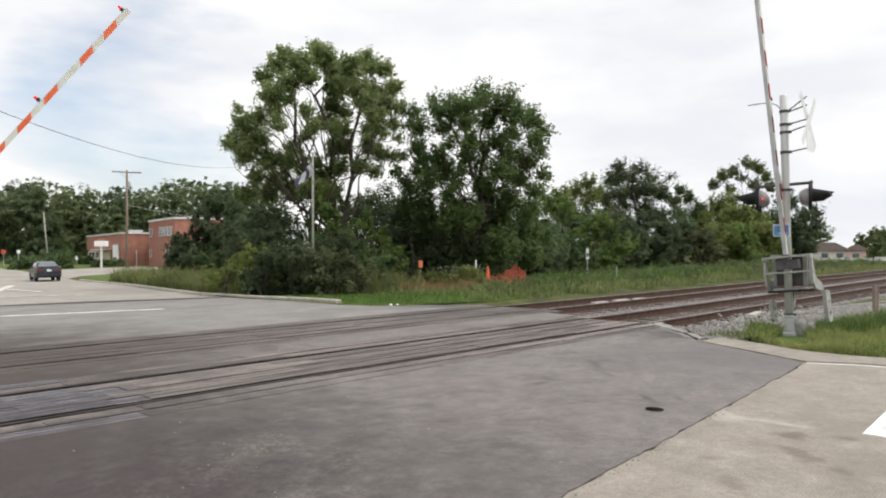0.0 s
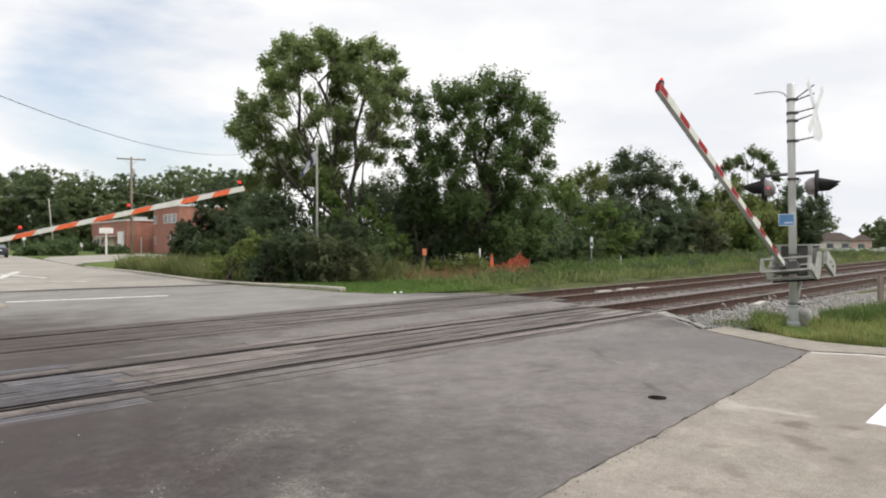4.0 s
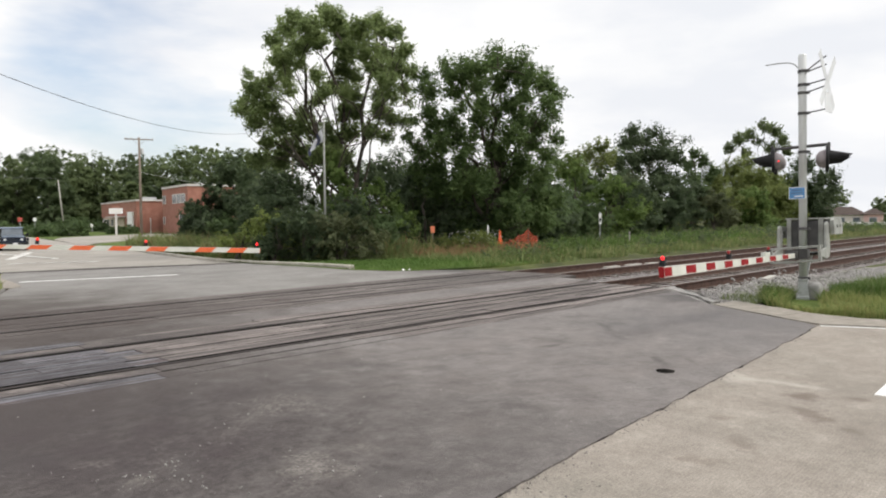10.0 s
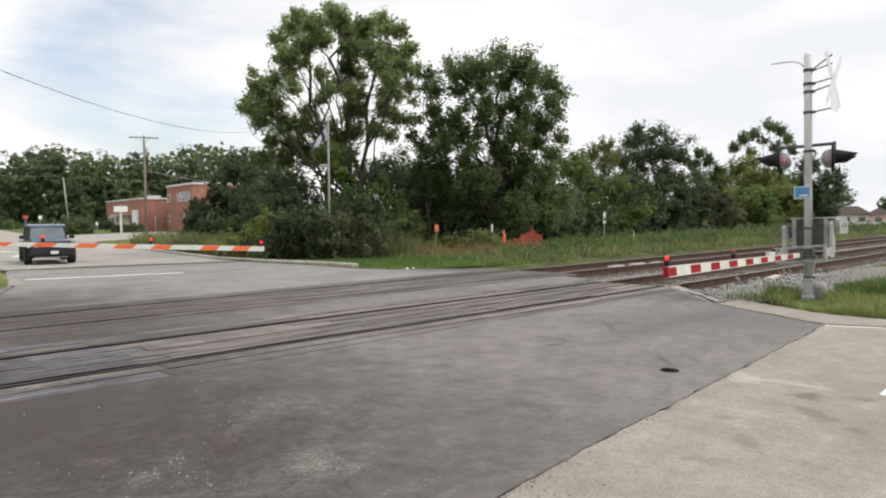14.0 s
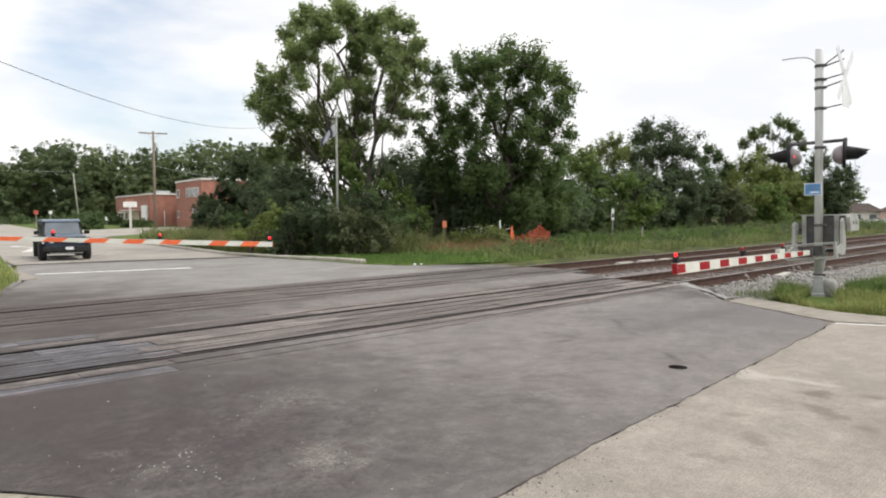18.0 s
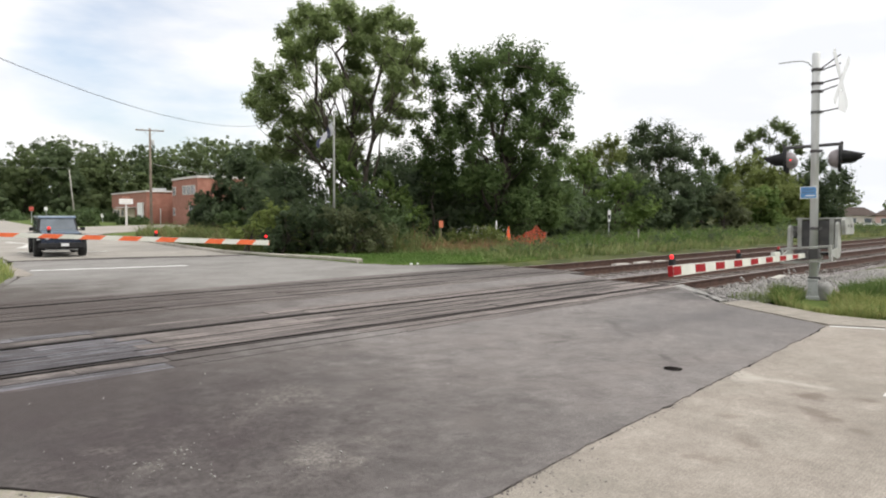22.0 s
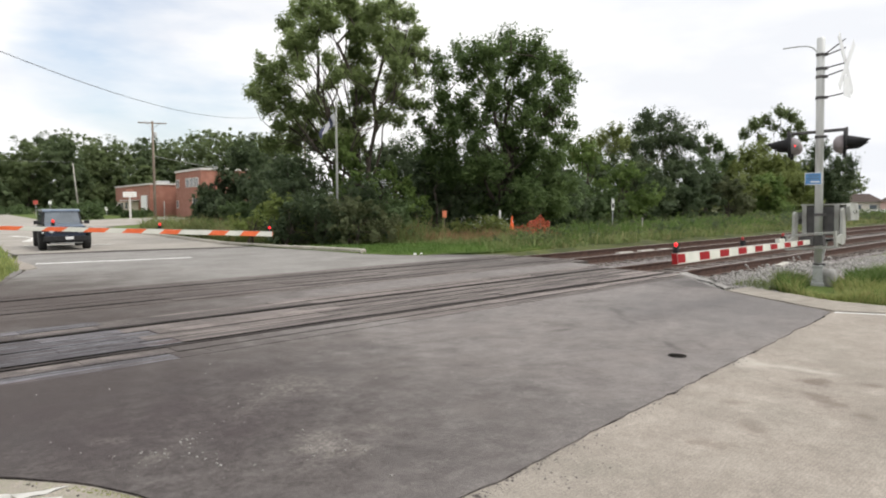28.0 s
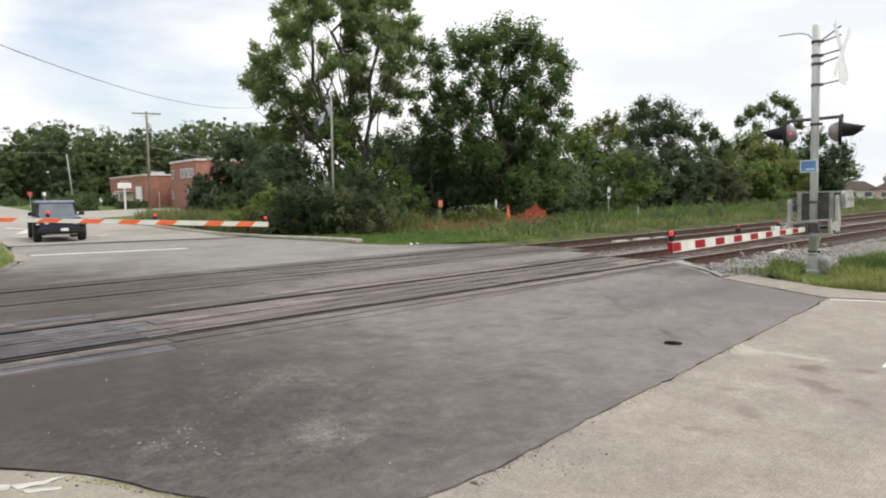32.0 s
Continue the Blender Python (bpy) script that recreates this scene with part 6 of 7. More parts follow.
    for k, (yy, zz, ww, hh) in enumerate(((-0.03, -0.055, 0.14, 0.020), (0.0, 0.0, 0.20, 0.012), (0.0, 0.05, 0.18, 0.012))):
        bm = bmesh.new()
        box(bm, (-0.0085, yy, zz), (0.003, ww, hh))
        part("writing_bar", bm, SIGNWHITE if k == 0 else CARTOP, sign)
    # gate mechanism behind the mast
    bm = bmesh.new()
    box(bm, (0.33, 0.0, 1.13), (0.42, 0.60, 0.52), None, 0.025)
    part("mechanism_case", bm, DARKBOX, g, "dark grey gate mechanism case")
    for yy in (-0.26, 0.26):
        bm = bmesh.new()
        box(bm, (0.10, yy, 1.13), (0.03, 0.075, 0.55), None, 0.008)
        part("case_rib", bm, GREYPAINT, g, "grey cover rib")
    bm = bmesh.new()
    box(bm, (0.33, 0.0, 1.415), (0.46, 0.66, 0.03), None, 0.01)
    part("case_lid", bm, GREYPAINT, g, "grey lid")
    bm = bmesh.new()
    box(bm, (0.16, 0, 0.80), (0.36, 0.50, 0.05), None, 0.01)
    rod(bm, (0.12, -0.10, 0.78), (0.02, -0.03, 0.36), 0.028)
    part("case_bracket", bm, GALV, g, "steel bracket")
    # the moving arm: it points to -X and turns about its Y axis
    arm = thing("gate_arm", pose(0, 0, 0), "", "")
    arm.parent = g
    h0, h1 = 0.078, 0.13
    bm = bmesh.new()
    v = []
    for xx, h in ((-0.48, h0), (-length, h1)):
        v.append([bm.verts.new((xx, yy, zz)) for yy, zz in ((-0.033, -h / 2), (0.033, -h / 2), (0.033, h / 2), (-0.033, h / 2))])
    for i in range(4):
        bm.faces.new((v[0][i], v[0][(i + 1) % 4], v[1][(i + 1) % 4], v[1][i]))
    bm.faces.new(v[0][::-1])
    bm.faces.new(v[1])
    bm.faces.ensure_lookup_table()
    for i in (0, 2):
        bm.faces[i].material_index = 1
    part("boom", bm, [WHITE, GALV], arm, "white reflective boom with bare metal top and underside")
    if slanted:
        marks = [(0.42, 0.86), (1.26, 1.68), (2.44, 2.86), (3.27, 3.69), (4.06, 4.48), (4.90, 5.28), (5.72, 6.12), (6.45, 6.80)]
    else:
        marks = [(0.0, 0.20)] + [(0.60 + 0.615 * i, 0.60 + 0.615 * i + 0.29) for i in range(7)]
    for a, b in marks:
        bm = bmesh.new()
        sl = 0.06 if slanted else 0.0
        for side in (-1, 1):
            q = []
            for xx, zz in ((length - a, 1), (length - b, 1), (length - b, -1), (length - a, -1)):
                h = (h0 + (h1 - h0) * min(1, max(0, (xx - 0.4) / (length - 0.4)))) / 2 * (0.98 if slanted else 0.80)
                q.append((-(xx + sl * zz), side * 0.034, h * zz))
            w = [bm.verts.new(c) for c in q] + [bm.verts.new((c[0], side * 0.0365, c[2])) for c in q]
            bm.faces.new(w[:4])
            bm.faces.new(w[4:])
            for i in range(4):
                bm.faces.new((w[i], w[(i + 1) % 4], w[4 + (i + 1) % 4], w[4 + i]))
        part("stripe", bm, ORANGE if slanted else RED, arm, "orange-red slanted stripe" if slanted else "red block")
    bm = bmesh.new()
    box(bm, (-length - 0.008, 0, 0), (0.012, 0.062, h1 * 0.96))
    part("end_cap", bm, ORANGE if slanted else RED, arm, "reddish end cap of the boom")
    spots = (0.07, 2.90, 5.12) if slanted else (0.05, 2.1, 3.75)
    for i, u in enumerate(spots):
        lamp = thing("arm_lamp", pose(0, 0, 0), "", "")
        lamp.parent = arm
        lamp.matrix_basis = pose(-(length - u), 0, 0.075)
        bm = bmesh.new()
        box(bm, (0, 0, 0.015), (0.07, 0.06, 0.05), None, 0.008)
        lathe(bm, [(0.036, 0.04), (0.038, 0.055), (0.033, 0.06), (0.0, 0.06)], 14)
        part("lamp_base", bm, BLACK, lamp, "black lamp bracket")
        bm = bmesh.new()
        bmesh.ops.create_uvsphere(bm, u_segments=14, v_segments=10, radius=0.034 if slanted else 0.023, matrix=Matrix.Translation((0, 0, 0.088)) @ Matrix.Diagonal((1, 0.9, 1.15, 1)))
        part("lamp_lens", bm, LAMP if i == 0 else LAMP_HALF if slanted else LAMP_DIM, lamp, "red lamp lens", True)
    if not slanted:
        bm = bmesh.new()
        box(bm, (-(length - 3.6), 0, 0.075), (0.24, 0.07, 0.06), None, 0.012)
        part("splice_box", bm, WHITE, arm, "white splice box")
    # yoke, side plates and counterweights
    bm = bmesh.new()
    rod(bm, (0, -0.40, 0), (0, 0.36, 0), 0.022)
    part("shaft", bm, BLACK, arm, "dark steel shaft")
    for xx in (-0.61, -0.33):
        for zz in (-0.11, 0.13):
            bm = bmesh.new()
            box(bm, (xx, -0.02, zz), (0.035, 0.74, 0.035), None, 0.006)
            part("yoke_bar", bm, GREYPAINT, arm, "grey steel yoke bar")
    bm = bmesh.new()
    box(bm, (-0.47, -0.02, 0.015), (0.16, 0.36, 0.17))
    part("yoke_plate", bm, DARKBOX, arm, "dark steel box inside the yoke")
    bm = bmesh.new()
    box(bm, (-0.53, 0.0, 0.0), (0.24, 0.12, 0.14), None, 0.01)
    part("boom_clamp", bm, DARKBOX, arm, "dark clamp holding the boom")
    for yy in (-0.40, 0.36):
        bm = bmesh.new()
        outline = [(-0.63, -0.12), (-0.56, -0.12), (-0.54, -0.04), (-0.28, -0.09), (-0.12, -0.07), (-0.02, 0.04), (0.03, 0.34), (0.05, 0.50), (-0.02, 0.54),
                   (-0.10, 0.49), (-0.22, 0.10), (-0.54, 0.04), (-0.56, 0.15), (-0.63, 0.15)]
        a = [bm.verts.new((p, yy - 0.02, q)) for p, q in outline]
        b = [bm.verts.new((p, yy + 0.02, q)) for p, q in outline]
        bm.faces.new(a)
        bm.faces.new(b[::-1])
        for i in range(len(a)):
            j = (i + 1) % len(a)
            bm.faces.new((a[i], b[i], b[j], a[j]))
        part("side_plate", bm, GREYPAINT, arm, "grey steel side plate")
    for yy, cx, cz, lx, lz in ((-0.47, 0.31, 0.46, 0.56, 0.30), (0.43, 0.36, 0.42, 0.40, 0.22)):
        bm = bmesh.new()
        edge = [(-0.5, -0.5), (0.38, -0.5), (0.5, -0.3), (0.5, 0.3), (0.4, 0.5), (-0.3, 0.5), (-0.5, 0.32)]
        a = [bm.verts.new((cx + p * lx, yy - 0.03, cz + q * lz)) for p, q in edge]
        b = [bm.verts.new((cx + p * lx, yy + 0.03, cz + q * lz)) for p, q in edge]
        bm.faces.new(a)
        bm.faces.new(b[::-1])
        for i in range(len(a)):
            j = (i + 1) % len(a)
            bm.faces.new((a[i], b[i], b[j], a[j]))
        for p in (-0.15, 0.2):
            rod(bm, (cx + p * lx, yy - 0.05, cz), (cx + p * lx, yy + 0.07, cz), 0.03)
        part("counterweight", bm, GREYPAINT, arm, "pale grey bolted counterweight plate")
    return g, arm


near_gate, near_arm = gate(13.22, 3.77, 0.0, 0, -1.1, "silver crossing gate mast with lights, crossbuck and red-white arm", 5.6, False, "crossing gates")
FAR_PIVOT = Vector((2.16, 16.04))
ca, sa = math.cos(radians(177.9)), math.sin(radians(177.9))
far_gate, far_arm = gate(FAR_PIVOT.x + 0.1 * ca - 0.05 * sa, FAR_PIVOT.y + 0.1 * sa + 0.05 * ca, float(ground_z(2.2, 16.0)) - 0.02, 177.9, 0,
                         "silver crossing gate with a white arm in slanted orange stripes", 7.35, True, "crossing gates")


# ---- vehicles ----
def prism(bm, profile, half_w, taper=0.0, z_taper=0.9):
    """A side profile (y, z) swept across the car, drawn in towards the top."""
    a, b = [], []
    for y, z in profile:
        w = half_w - taper * max(0.0, z - z_taper)
        a.append(bm.verts.new((-w, y, z)))
        b.append(bm.verts.new((w, y, z)))
    n = len(profile)
    bm.faces.new(a)
    bm.faces.new(b[::-1])
    for i in range(n):
        bm.faces.new((a[i], b[i], b[(i + 1) % n], a[(i + 1) % n]))
    bmesh.ops.triangulate(bm, faces=[f for f in bm.faces if len(f.verts) > 4])


def wheel(car, x, y, r, w):
    wh = thing("wheel", pose(0, 0, 0), "", "")
    wh.parent = car
    wh.matrix_basis = pose(x, y, r, 0, 90, 0)
    bm = bmesh.new()
    lathe(bm, [(r * 0.62, -w / 2), (r * 0.93, -w / 2), (r, -w * 0.36), (r, w * 0.36), (r * 0.93, w / 2), (r * 0.62, w / 2)], 26)
    part("tyre", bm, RUBBER, wh, "black tyre", True)
    bm = bmesh.new()
    lathe(bm, [(0.0, -w * 0.40), (r * 0.25, -w * 0.42), (r * 0.62, -w * 0.30), (r * 0.62, w * 0.30), (r * 0.25, w * 0.42), (0.0, w * 0.40)], 20)
    part("rim", bm, GALV, wh, "grey rim", True)
    return wh


def build_suv():
    car = thing("suv", pose(8.4, 29.3, 0), "dark blue boxy off-road car waiting at the gate", "car")
    bm = bmesh.new()    # front towards -Y
    prism(bm, [(0.10, 0.45), (0.10, 0.95), (0.02, 1.06), (1.15, 1.12), (1.20, 1.10), (4.05, 1.12), (4.12, 1.0), (4.12, 0.5), (3.6, 0.42), (0.6, 0.42)], 0.72)
    bmesh.ops.bevel(bm, geom=bm.edges[:], offset=0.02, segments=2, affect="EDGES")
    part("body", bm, CARNAVY, car)
    # slate blue stands in for sky light on the dark blue bonnet
    bm = bmesh.new()
    prism(bm, [(0.04, 1.065), (0.10, 1.10), (1.10, 1.165), (1.16, 1.13), (1.16, 1.08), (0.04, 1.02)], 0.66)
    part("bonnet", bm, CARTOP, car, "bonnet with its sky sheen painted in slate blue")
    bm = bmesh.new()
    prism(bm, [(1.18, 1.10), (1.52, 1.72), (4.02, 1.74), (4.10, 1.10)], 0.74, 0.12, 1.1)
    part("cabin", bm, BLACK, car, "dark hard-top cabin")
    bm = bmesh.new()
    prism(bm, [(1.44, 1.72), (1.50, 1.79), (1.8, 1.82), (4.0, 1.81), (4.06, 1.73)], 0.69)
    part("roof", bm, CARTOP, car, "slate-blue roof")
    bm = bmesh.new()
    q = [(-0.66, 1.185, 1.15), (0.66, 1.185, 1.15), (0.60, 1.475, 1.68), (-0.60, 1.475, 1.68)]
    f = [bm.verts.new((x, y - 0.012, z + 0.004)) for x, y, z in q]
    k = [bm.verts.new((x, y + 0.004, z)) for x, y, z in q]
    bm.faces.new(f)
    bm.faces.new(k[::-1])
    for i in range(4):
        bm.faces.new((f[i], k[i], k[(i + 1) % 4], f[(i + 1) % 4]))
    part("windscreen", bm, CARGLASS, car, "windscreen reflecting grey sky")
    for s in (-1, 1):
        for y0, y1 in ((1.75, 2.55), (2.65, 3.4), (3.5, 3.95)):
            bm = bmesh.new()
            box(bm, (s * 0.712, (y0 + y1) / 2, 1.40), (0.02, y1 - y0, 0.42), Matrix.Rotation(radians(-s * 7), 4, "Y"))
            part("side_window", bm, CARGLASS, car)
        bm = bmesh.new()
        prism_w = [(0.0, 0.74), (0.02, 0.90), (0.22, 0.98), (0.88, 0.98), (1.10, 0.86), (1.16, 0.62), (1.06, 0.62), (0.96, 0.80), (0.80, 0.88), (0.30, 0.88), (0.14, 0.78)]
        a = [bm.verts.new((s * 0.70, y + 0.0, z)) for y, z in prism_w]
        b = [bm.verts.new((s * 0.92, y + 0.0, z)) for y, z in prism_w]
        bm.faces.new(a)
        bm.faces.new(b[::-1])
        for i in range(len(a)):
            j = (i + 1) % len(a)
            bm.faces.new((a[i], b[i], b[j], a[j]))
        bmesh.ops.triangulate(bm, faces=[f for f in bm.faces if len(f.verts) > 4])
        part("front_fender", bm, BLACK, car, "black flared fender")
        bm = bmesh.new()
        box(bm, (s * 0.81, 3.35, 0.93), (0.22, 1.05, 0.10), None, 0.03)
        part("rear_fender", bm, BLACK, car, "black flared fender")
        bm = bmesh.new()
        lathe(bm, [(0.0, 0.03), (0.07, 0.025), (0.10, 0.0)], 18, Matrix.Translation((s * 0.50, 0.085, 0.86)) @ Matrix.Rotation(radians(90), 4, "X"))
        part("headlight", bm, HEADLAMP, car, "round headlight", True)
        bm = bmesh.new()
        box(bm, (s * 0.80, 0.02, 0.80), (0.09, 0.04, 0.05), None, 0.012)
        part("marker_light", bm, HEADLAMP, car)
        bm = bmesh.new()
        box(bm, (s * 0.92, 1.40, 1.22), (0.20, 0.10, 0.17), None, 0.03)
        rod(bm, (s * 0.72, 1.42, 1.15), (s * 0.86, 1.40, 1.18), 0.02)
        part("wing_mirror", bm, BLACK, car, "black wing mirror")
        bm = bmesh.new()
        box(bm, (s * 0.35, -0.16, 0.47), (0.10, 0.10, 0.10), None, 0.015)
        part("tow_hook", bm, BLACK, car)
    for i in range(7):
        bm = bmesh.new()
        box(bm, (-0.27 + 0.09 * i, 0.088, 0.86), (0.045, 0.03, 0.22), None, 0.01)
        part("grille_slot", bm, BLACK, car)
    bm = bmesh.new()
    box(bm, (0, -0.08, 0.52), (1.60, 0.20, 0.24), None, 0.03)
    part("front_bumper", bm, BLACK, car, "black steel bumper")
    bm = bmesh.new()
    box(bm, (0.1, -0.19, 0.55), (0.28, 0.015, 0.13), None, 0.003)
    part("plate", bm, FROST, car, "pale number plate")
    bm = bmesh.new()
    box(bm, (0, 2.0, 0.40), (1.30, 3.7, 0.24), None, 0.04)
    part("underbody", bm, BLACK, car, "black chassis and axles")
    bm = bmesh.new()
    box(bm, (0, -0.02, 0.33), (1.15, 0.06, 0.05), None, 0.01)
    part("chin_bar", bm, GALV, car, "pale lower bar")
    bm = bmesh.new()
    box(bm, (0, 4.2, 0.55), (1.55, 0.18, 0.2), None, 0.03)
    part("rear_bumper", bm, BLACK, car)
    for o in car.children:
        o.data.transform(Matrix.Diagonal((0.95, 1, 0.845, 1)))
    wheels = [wheel(car, s * 0.75, y, 0.36, 0.27) for s in (-1, 1) for y in (0.62, 3.35)]
    return car, wheels


def build_sedan():
    car = thing("sedan", pose(16.1, 52.3, 0), "dark grey saloon driving away along the street", "car")
    bm = bmesh.new()    # front towards +Y, the tail at y = 0
    prism(bm, [(0.0, 0.42), (-0.02, 0.75), (0.06, 1.0), (0.75, 1.03), (3.35, 0.98), (4.3, 0.88), (4.65, 0.70), (4.68, 0.42), (4.4, 0.27), (0.25, 0.27)], 0.89, 0.06, 0.7)
    bmesh.ops.bevel(bm, geom=bm.edges[:], offset=0.03, segments=2, affect="EDGES")
    part("body", bm, CARGREY, car)
    bm = bmesh.new()
    prism(bm, [(0.55, 1.0), (0.95, 1.24), (1.30, 1.38), (1.75, 1.44), (2.2, 1.44), (2.6, 1.38), (3.4, 0.98)], 0.80, 0.45, 1.0)
    bmesh.ops.bevel(bm, geom=bm.edges[:], offset=0.035, segments=2, affect="EDGES")
    part("cabin", bm, CARGREY, car)
    bm = bmesh.new()
    q = [(-0.70, 0.60, 1.05), (0.70, 0.60, 1.05), (0.58, 1.22, 1.38), (-0.58, 1.22, 1.38)]
    f = [bm.verts.new((x, y - 0.03, z + 0.03)) for x, y, z in q]
    k = [bm.verts.new((x, y, z)) for x, y, z in q]
    bm.faces.new(f)
    bm.faces.new(k[::-1])
    for i in range(4):
        bm.faces.new((f[i], k[i], k[(i + 1) % 4], f[(i + 1) % 4]))
    part("rear_window", bm, CARGLASS, car, "rear window reflecting the sky")
    for s in (-1, 1):
        for y0, y1 in ((1.30, 2.05), (2.12, 2.85)):
            bm = bmesh.new()
            box(bm, (s * 0.735, (y0 + y1) / 2, 1.20), (0.03, y1 - y0, 0.26), Matrix.Rotation(radians(-s * 19), 4, "Y"))
            part("side_window", bm, CARGLASS, car)
        bm = bmesh.new()
        box(bm, (s * 0.70, -0.03, 0.83), (0.30, 0.05, 0.13), None, 0.02)
        part("tail_light", bm, TAILRED, car, "dark red tail light")
        bm = bmesh.new()
        box(bm, (s * 0.93, 3.0, 1.02), (0.16, 0.12, 0.12), None, 0.03)
        part("wing_mirror", bm, CARGREY, car)
    bm = bmesh.new()
    box(bm, (0, -0.05, 0.47), (1.66, 0.12, 0.22), None, 0.04)
    part("rear_bumper", bm, CARGREY, car)
    bm = bmesh.new()
    box(bm, (0, -0.055, 0.80), (0.32, 0.02, 0.15), None, 0.003)
    part("plate", bm, FROST, car, "pale number plate")
    for o in car.children:
        o.data.transform(Matrix.Diagonal((0.86, 0.8, 0.96, 1)))
    wheels = [wheel(car, s * 0.68, y, 0.31, 0.20) for s in (-1, 1) for y in (0.78, 3.0)]
    return car, wheels


suv, suv_wheels = build_suv()
sedan, sedan_wheels = build_sedan()


# ---- buildings ----
U = Vector((0.17, 0.985, 0)).normalized()     # along the street
V = Vector((U.y, -U.x, 0))                    # away from the street


def wall_box(name, o, lu, lv, z0, z1, parent, material, label=""):
    bm = bmesh.new()
    pts = [o, o + U * lu, o + U * lu + V * lv, o + V * lv]
    slab(bm, [(p.x, p.y) for p in pts], z1, z1 - z0)
    return part(name, bm, material, parent, label)


def opening(parent, name, o, along_dir, out_dir, u, z, w, h, glass=GLASS, frame_mat=COPING, bars=1):
    """A framed window or door set on a wall: frame proud, pane behind, glazing bars."""
    ob = thing(name, pose(0, 0, 0), "", "")
    ob.parent = parent
    a = o + along_dir * u
    bm = bmesh.new()
    t = 0.09

    def piece(bm, u0, u1, z0, z1, d0, d1):
        c = [a + along_dir * p + out_dir * d for p, d in ((u0, d0), (u1, d0), (u1, d1), (u0, d1))]
        lo = [bm.verts.new((p.x, p.y, z0)) for p in c]
        hi = [bm.verts.new((p.x, p.y, z1)) for p in c]
        bm.faces.new(lo[::-1])
        bm.faces.new(hi)
        for i in range(4):
            bm.faces.new((lo[i], lo[(i + 1) % 4], hi[(i + 1) % 4], hi[i]))

    piece(bm, 0, t, z, z + h, -0.05, 0.06)
    piece(bm, w - t, w, z, z + h, -0.05, 0.06)
    piece(bm, t, w - t, z, z + t, -0.05, 0.08)
    piece(bm, t, w - t, z + h - t, z + h, -0.05, 0.06)
    for i in range(bars):
        m = w * (i + 1) / (bars + 1)
        piece(bm, m - 0.04, m + 0.04, z + t, z + h - t, -0.04, 0.05)
    part("frame", bm, frame_mat, ob)
    bm = bmesh.new()
    piece(bm, t, w - t, z + t, z + h - t, -0.04, 0.015)
    part("pane", bm, glass, ob)


def build_brick_building():
    b = thing("brick_building", pose(0, 0, 0), "red brick building with flat roofs and pale copings", "building")
    g = -0.55
    C, N = Vector((41.2, 102, 0)), Vector((41.2, 85.6, 0))
    wall_box("low_wing", C, 27, 14, g, 4.15, b, BRICK)
    wall_box("low_coping", C - U * 0.12 - V * 0.12, 27.2, 14.2, 4.15, 4.38, b, COPING, "pale roof edge")
    wall_box("tall_wing", N, 12.6, 10, g, 5.75, b, BRICK)
    wall_box("tall_coping", N - U * 0.12 - V * 0.12, 12.8, 10.2, 5.75, 6.02, b, COPING, "pale roof edge")
    wall_box("link_wing", N + U * 12.6 + V * 2.0, 4.2, 9, g, 4.6, b, BRICK)
    wall_box("link_coping", N + U * 12.62 + V * 1.9, 4.1, 9.1, 4.6, 4.82, b, COPING, "pale roof edge")
    wall_box("roof_unit", C + U * 9 + V * 3, 2.2, 2.0, 4.38, 5.0, b, GALV, "grey roof unit")
    wall_box("roof_unit", C + U * 1.5 + V * 5, 1.8, 2.0, 4.38, 5.2, b, GALV, "grey roof unit")
    wall_box("tan_front", C + U * 8 - V * 0.12, 19, 0.2, g, 1.7, b, TANWALL, "tan lower front")
    wall_box("canopy", C + U * 7 - V * 1.0, 11.0, 1.0, 1.80, 1.95, b, COPING, "pale entrance canopy")
    opening(b, "door", C, U, -V, 13.2, g, 2.2, 2.2, GLASS, COPING, 1)
    for u in (16.0, 19.5, 22.5):
        opening(b, "window", C + -V * 0.12, U, -V, u, 0.4, 2.0, 1.1, GLASS, COPING, 1)
    # pale vertical panel by the corner
    bm = bmesh.new()
    slab(bm, [(p.x, p.y) for p in (C + U * 1.6 - V * 0.25, C + U * 5.2 - V * 0.25, C + U * 5.2 - V * 0.05, C + U * 1.6 - V * 0.05)], 2.6, 3.0)
    part("white_panel", bm, SIGNWHITE, b, "tall pale panel")
    opening(b, "window", C - V * 0.25, U, -V, 2.2, -0.2, 2.2, 1.0, GLASS, COPING, 1)
    # tall wing windows in pairs on two storeys
    for u in (1.1, 3.2, 5.3):
        opening(b, "window", N, U, -V, u, 3.6, 1.9, 1.25, GLASS, COPING, 2)
    opening(b, "window", N, U, -V, 1.6, 1.0, 2.4, 1.1, GLASS, COPING, 1)
    opening(b, "window", N, U, -V, 11.2, 0.7, 1.0, 1.1, GLASS, COPING, 0)
    opening(b, "window", N, U, -V, 10.7, 3.6, 1.6, 1.2, GLASS, COPING, 1)
    opening(b, "window", N + V * 2.0, U, -V, 13.2, 3.3, 1.6, 1.1, GLASS, COPING, 1)
    bm = bmesh.new()
    p = C + V * 1.9 - U * 0.12
    rod(bm, (p.x, p.y, g), (p.x, p.y, 1.7), 0.07)
    part("downpipe", bm, COPING, b, "pale downpipe")


build_brick_building()


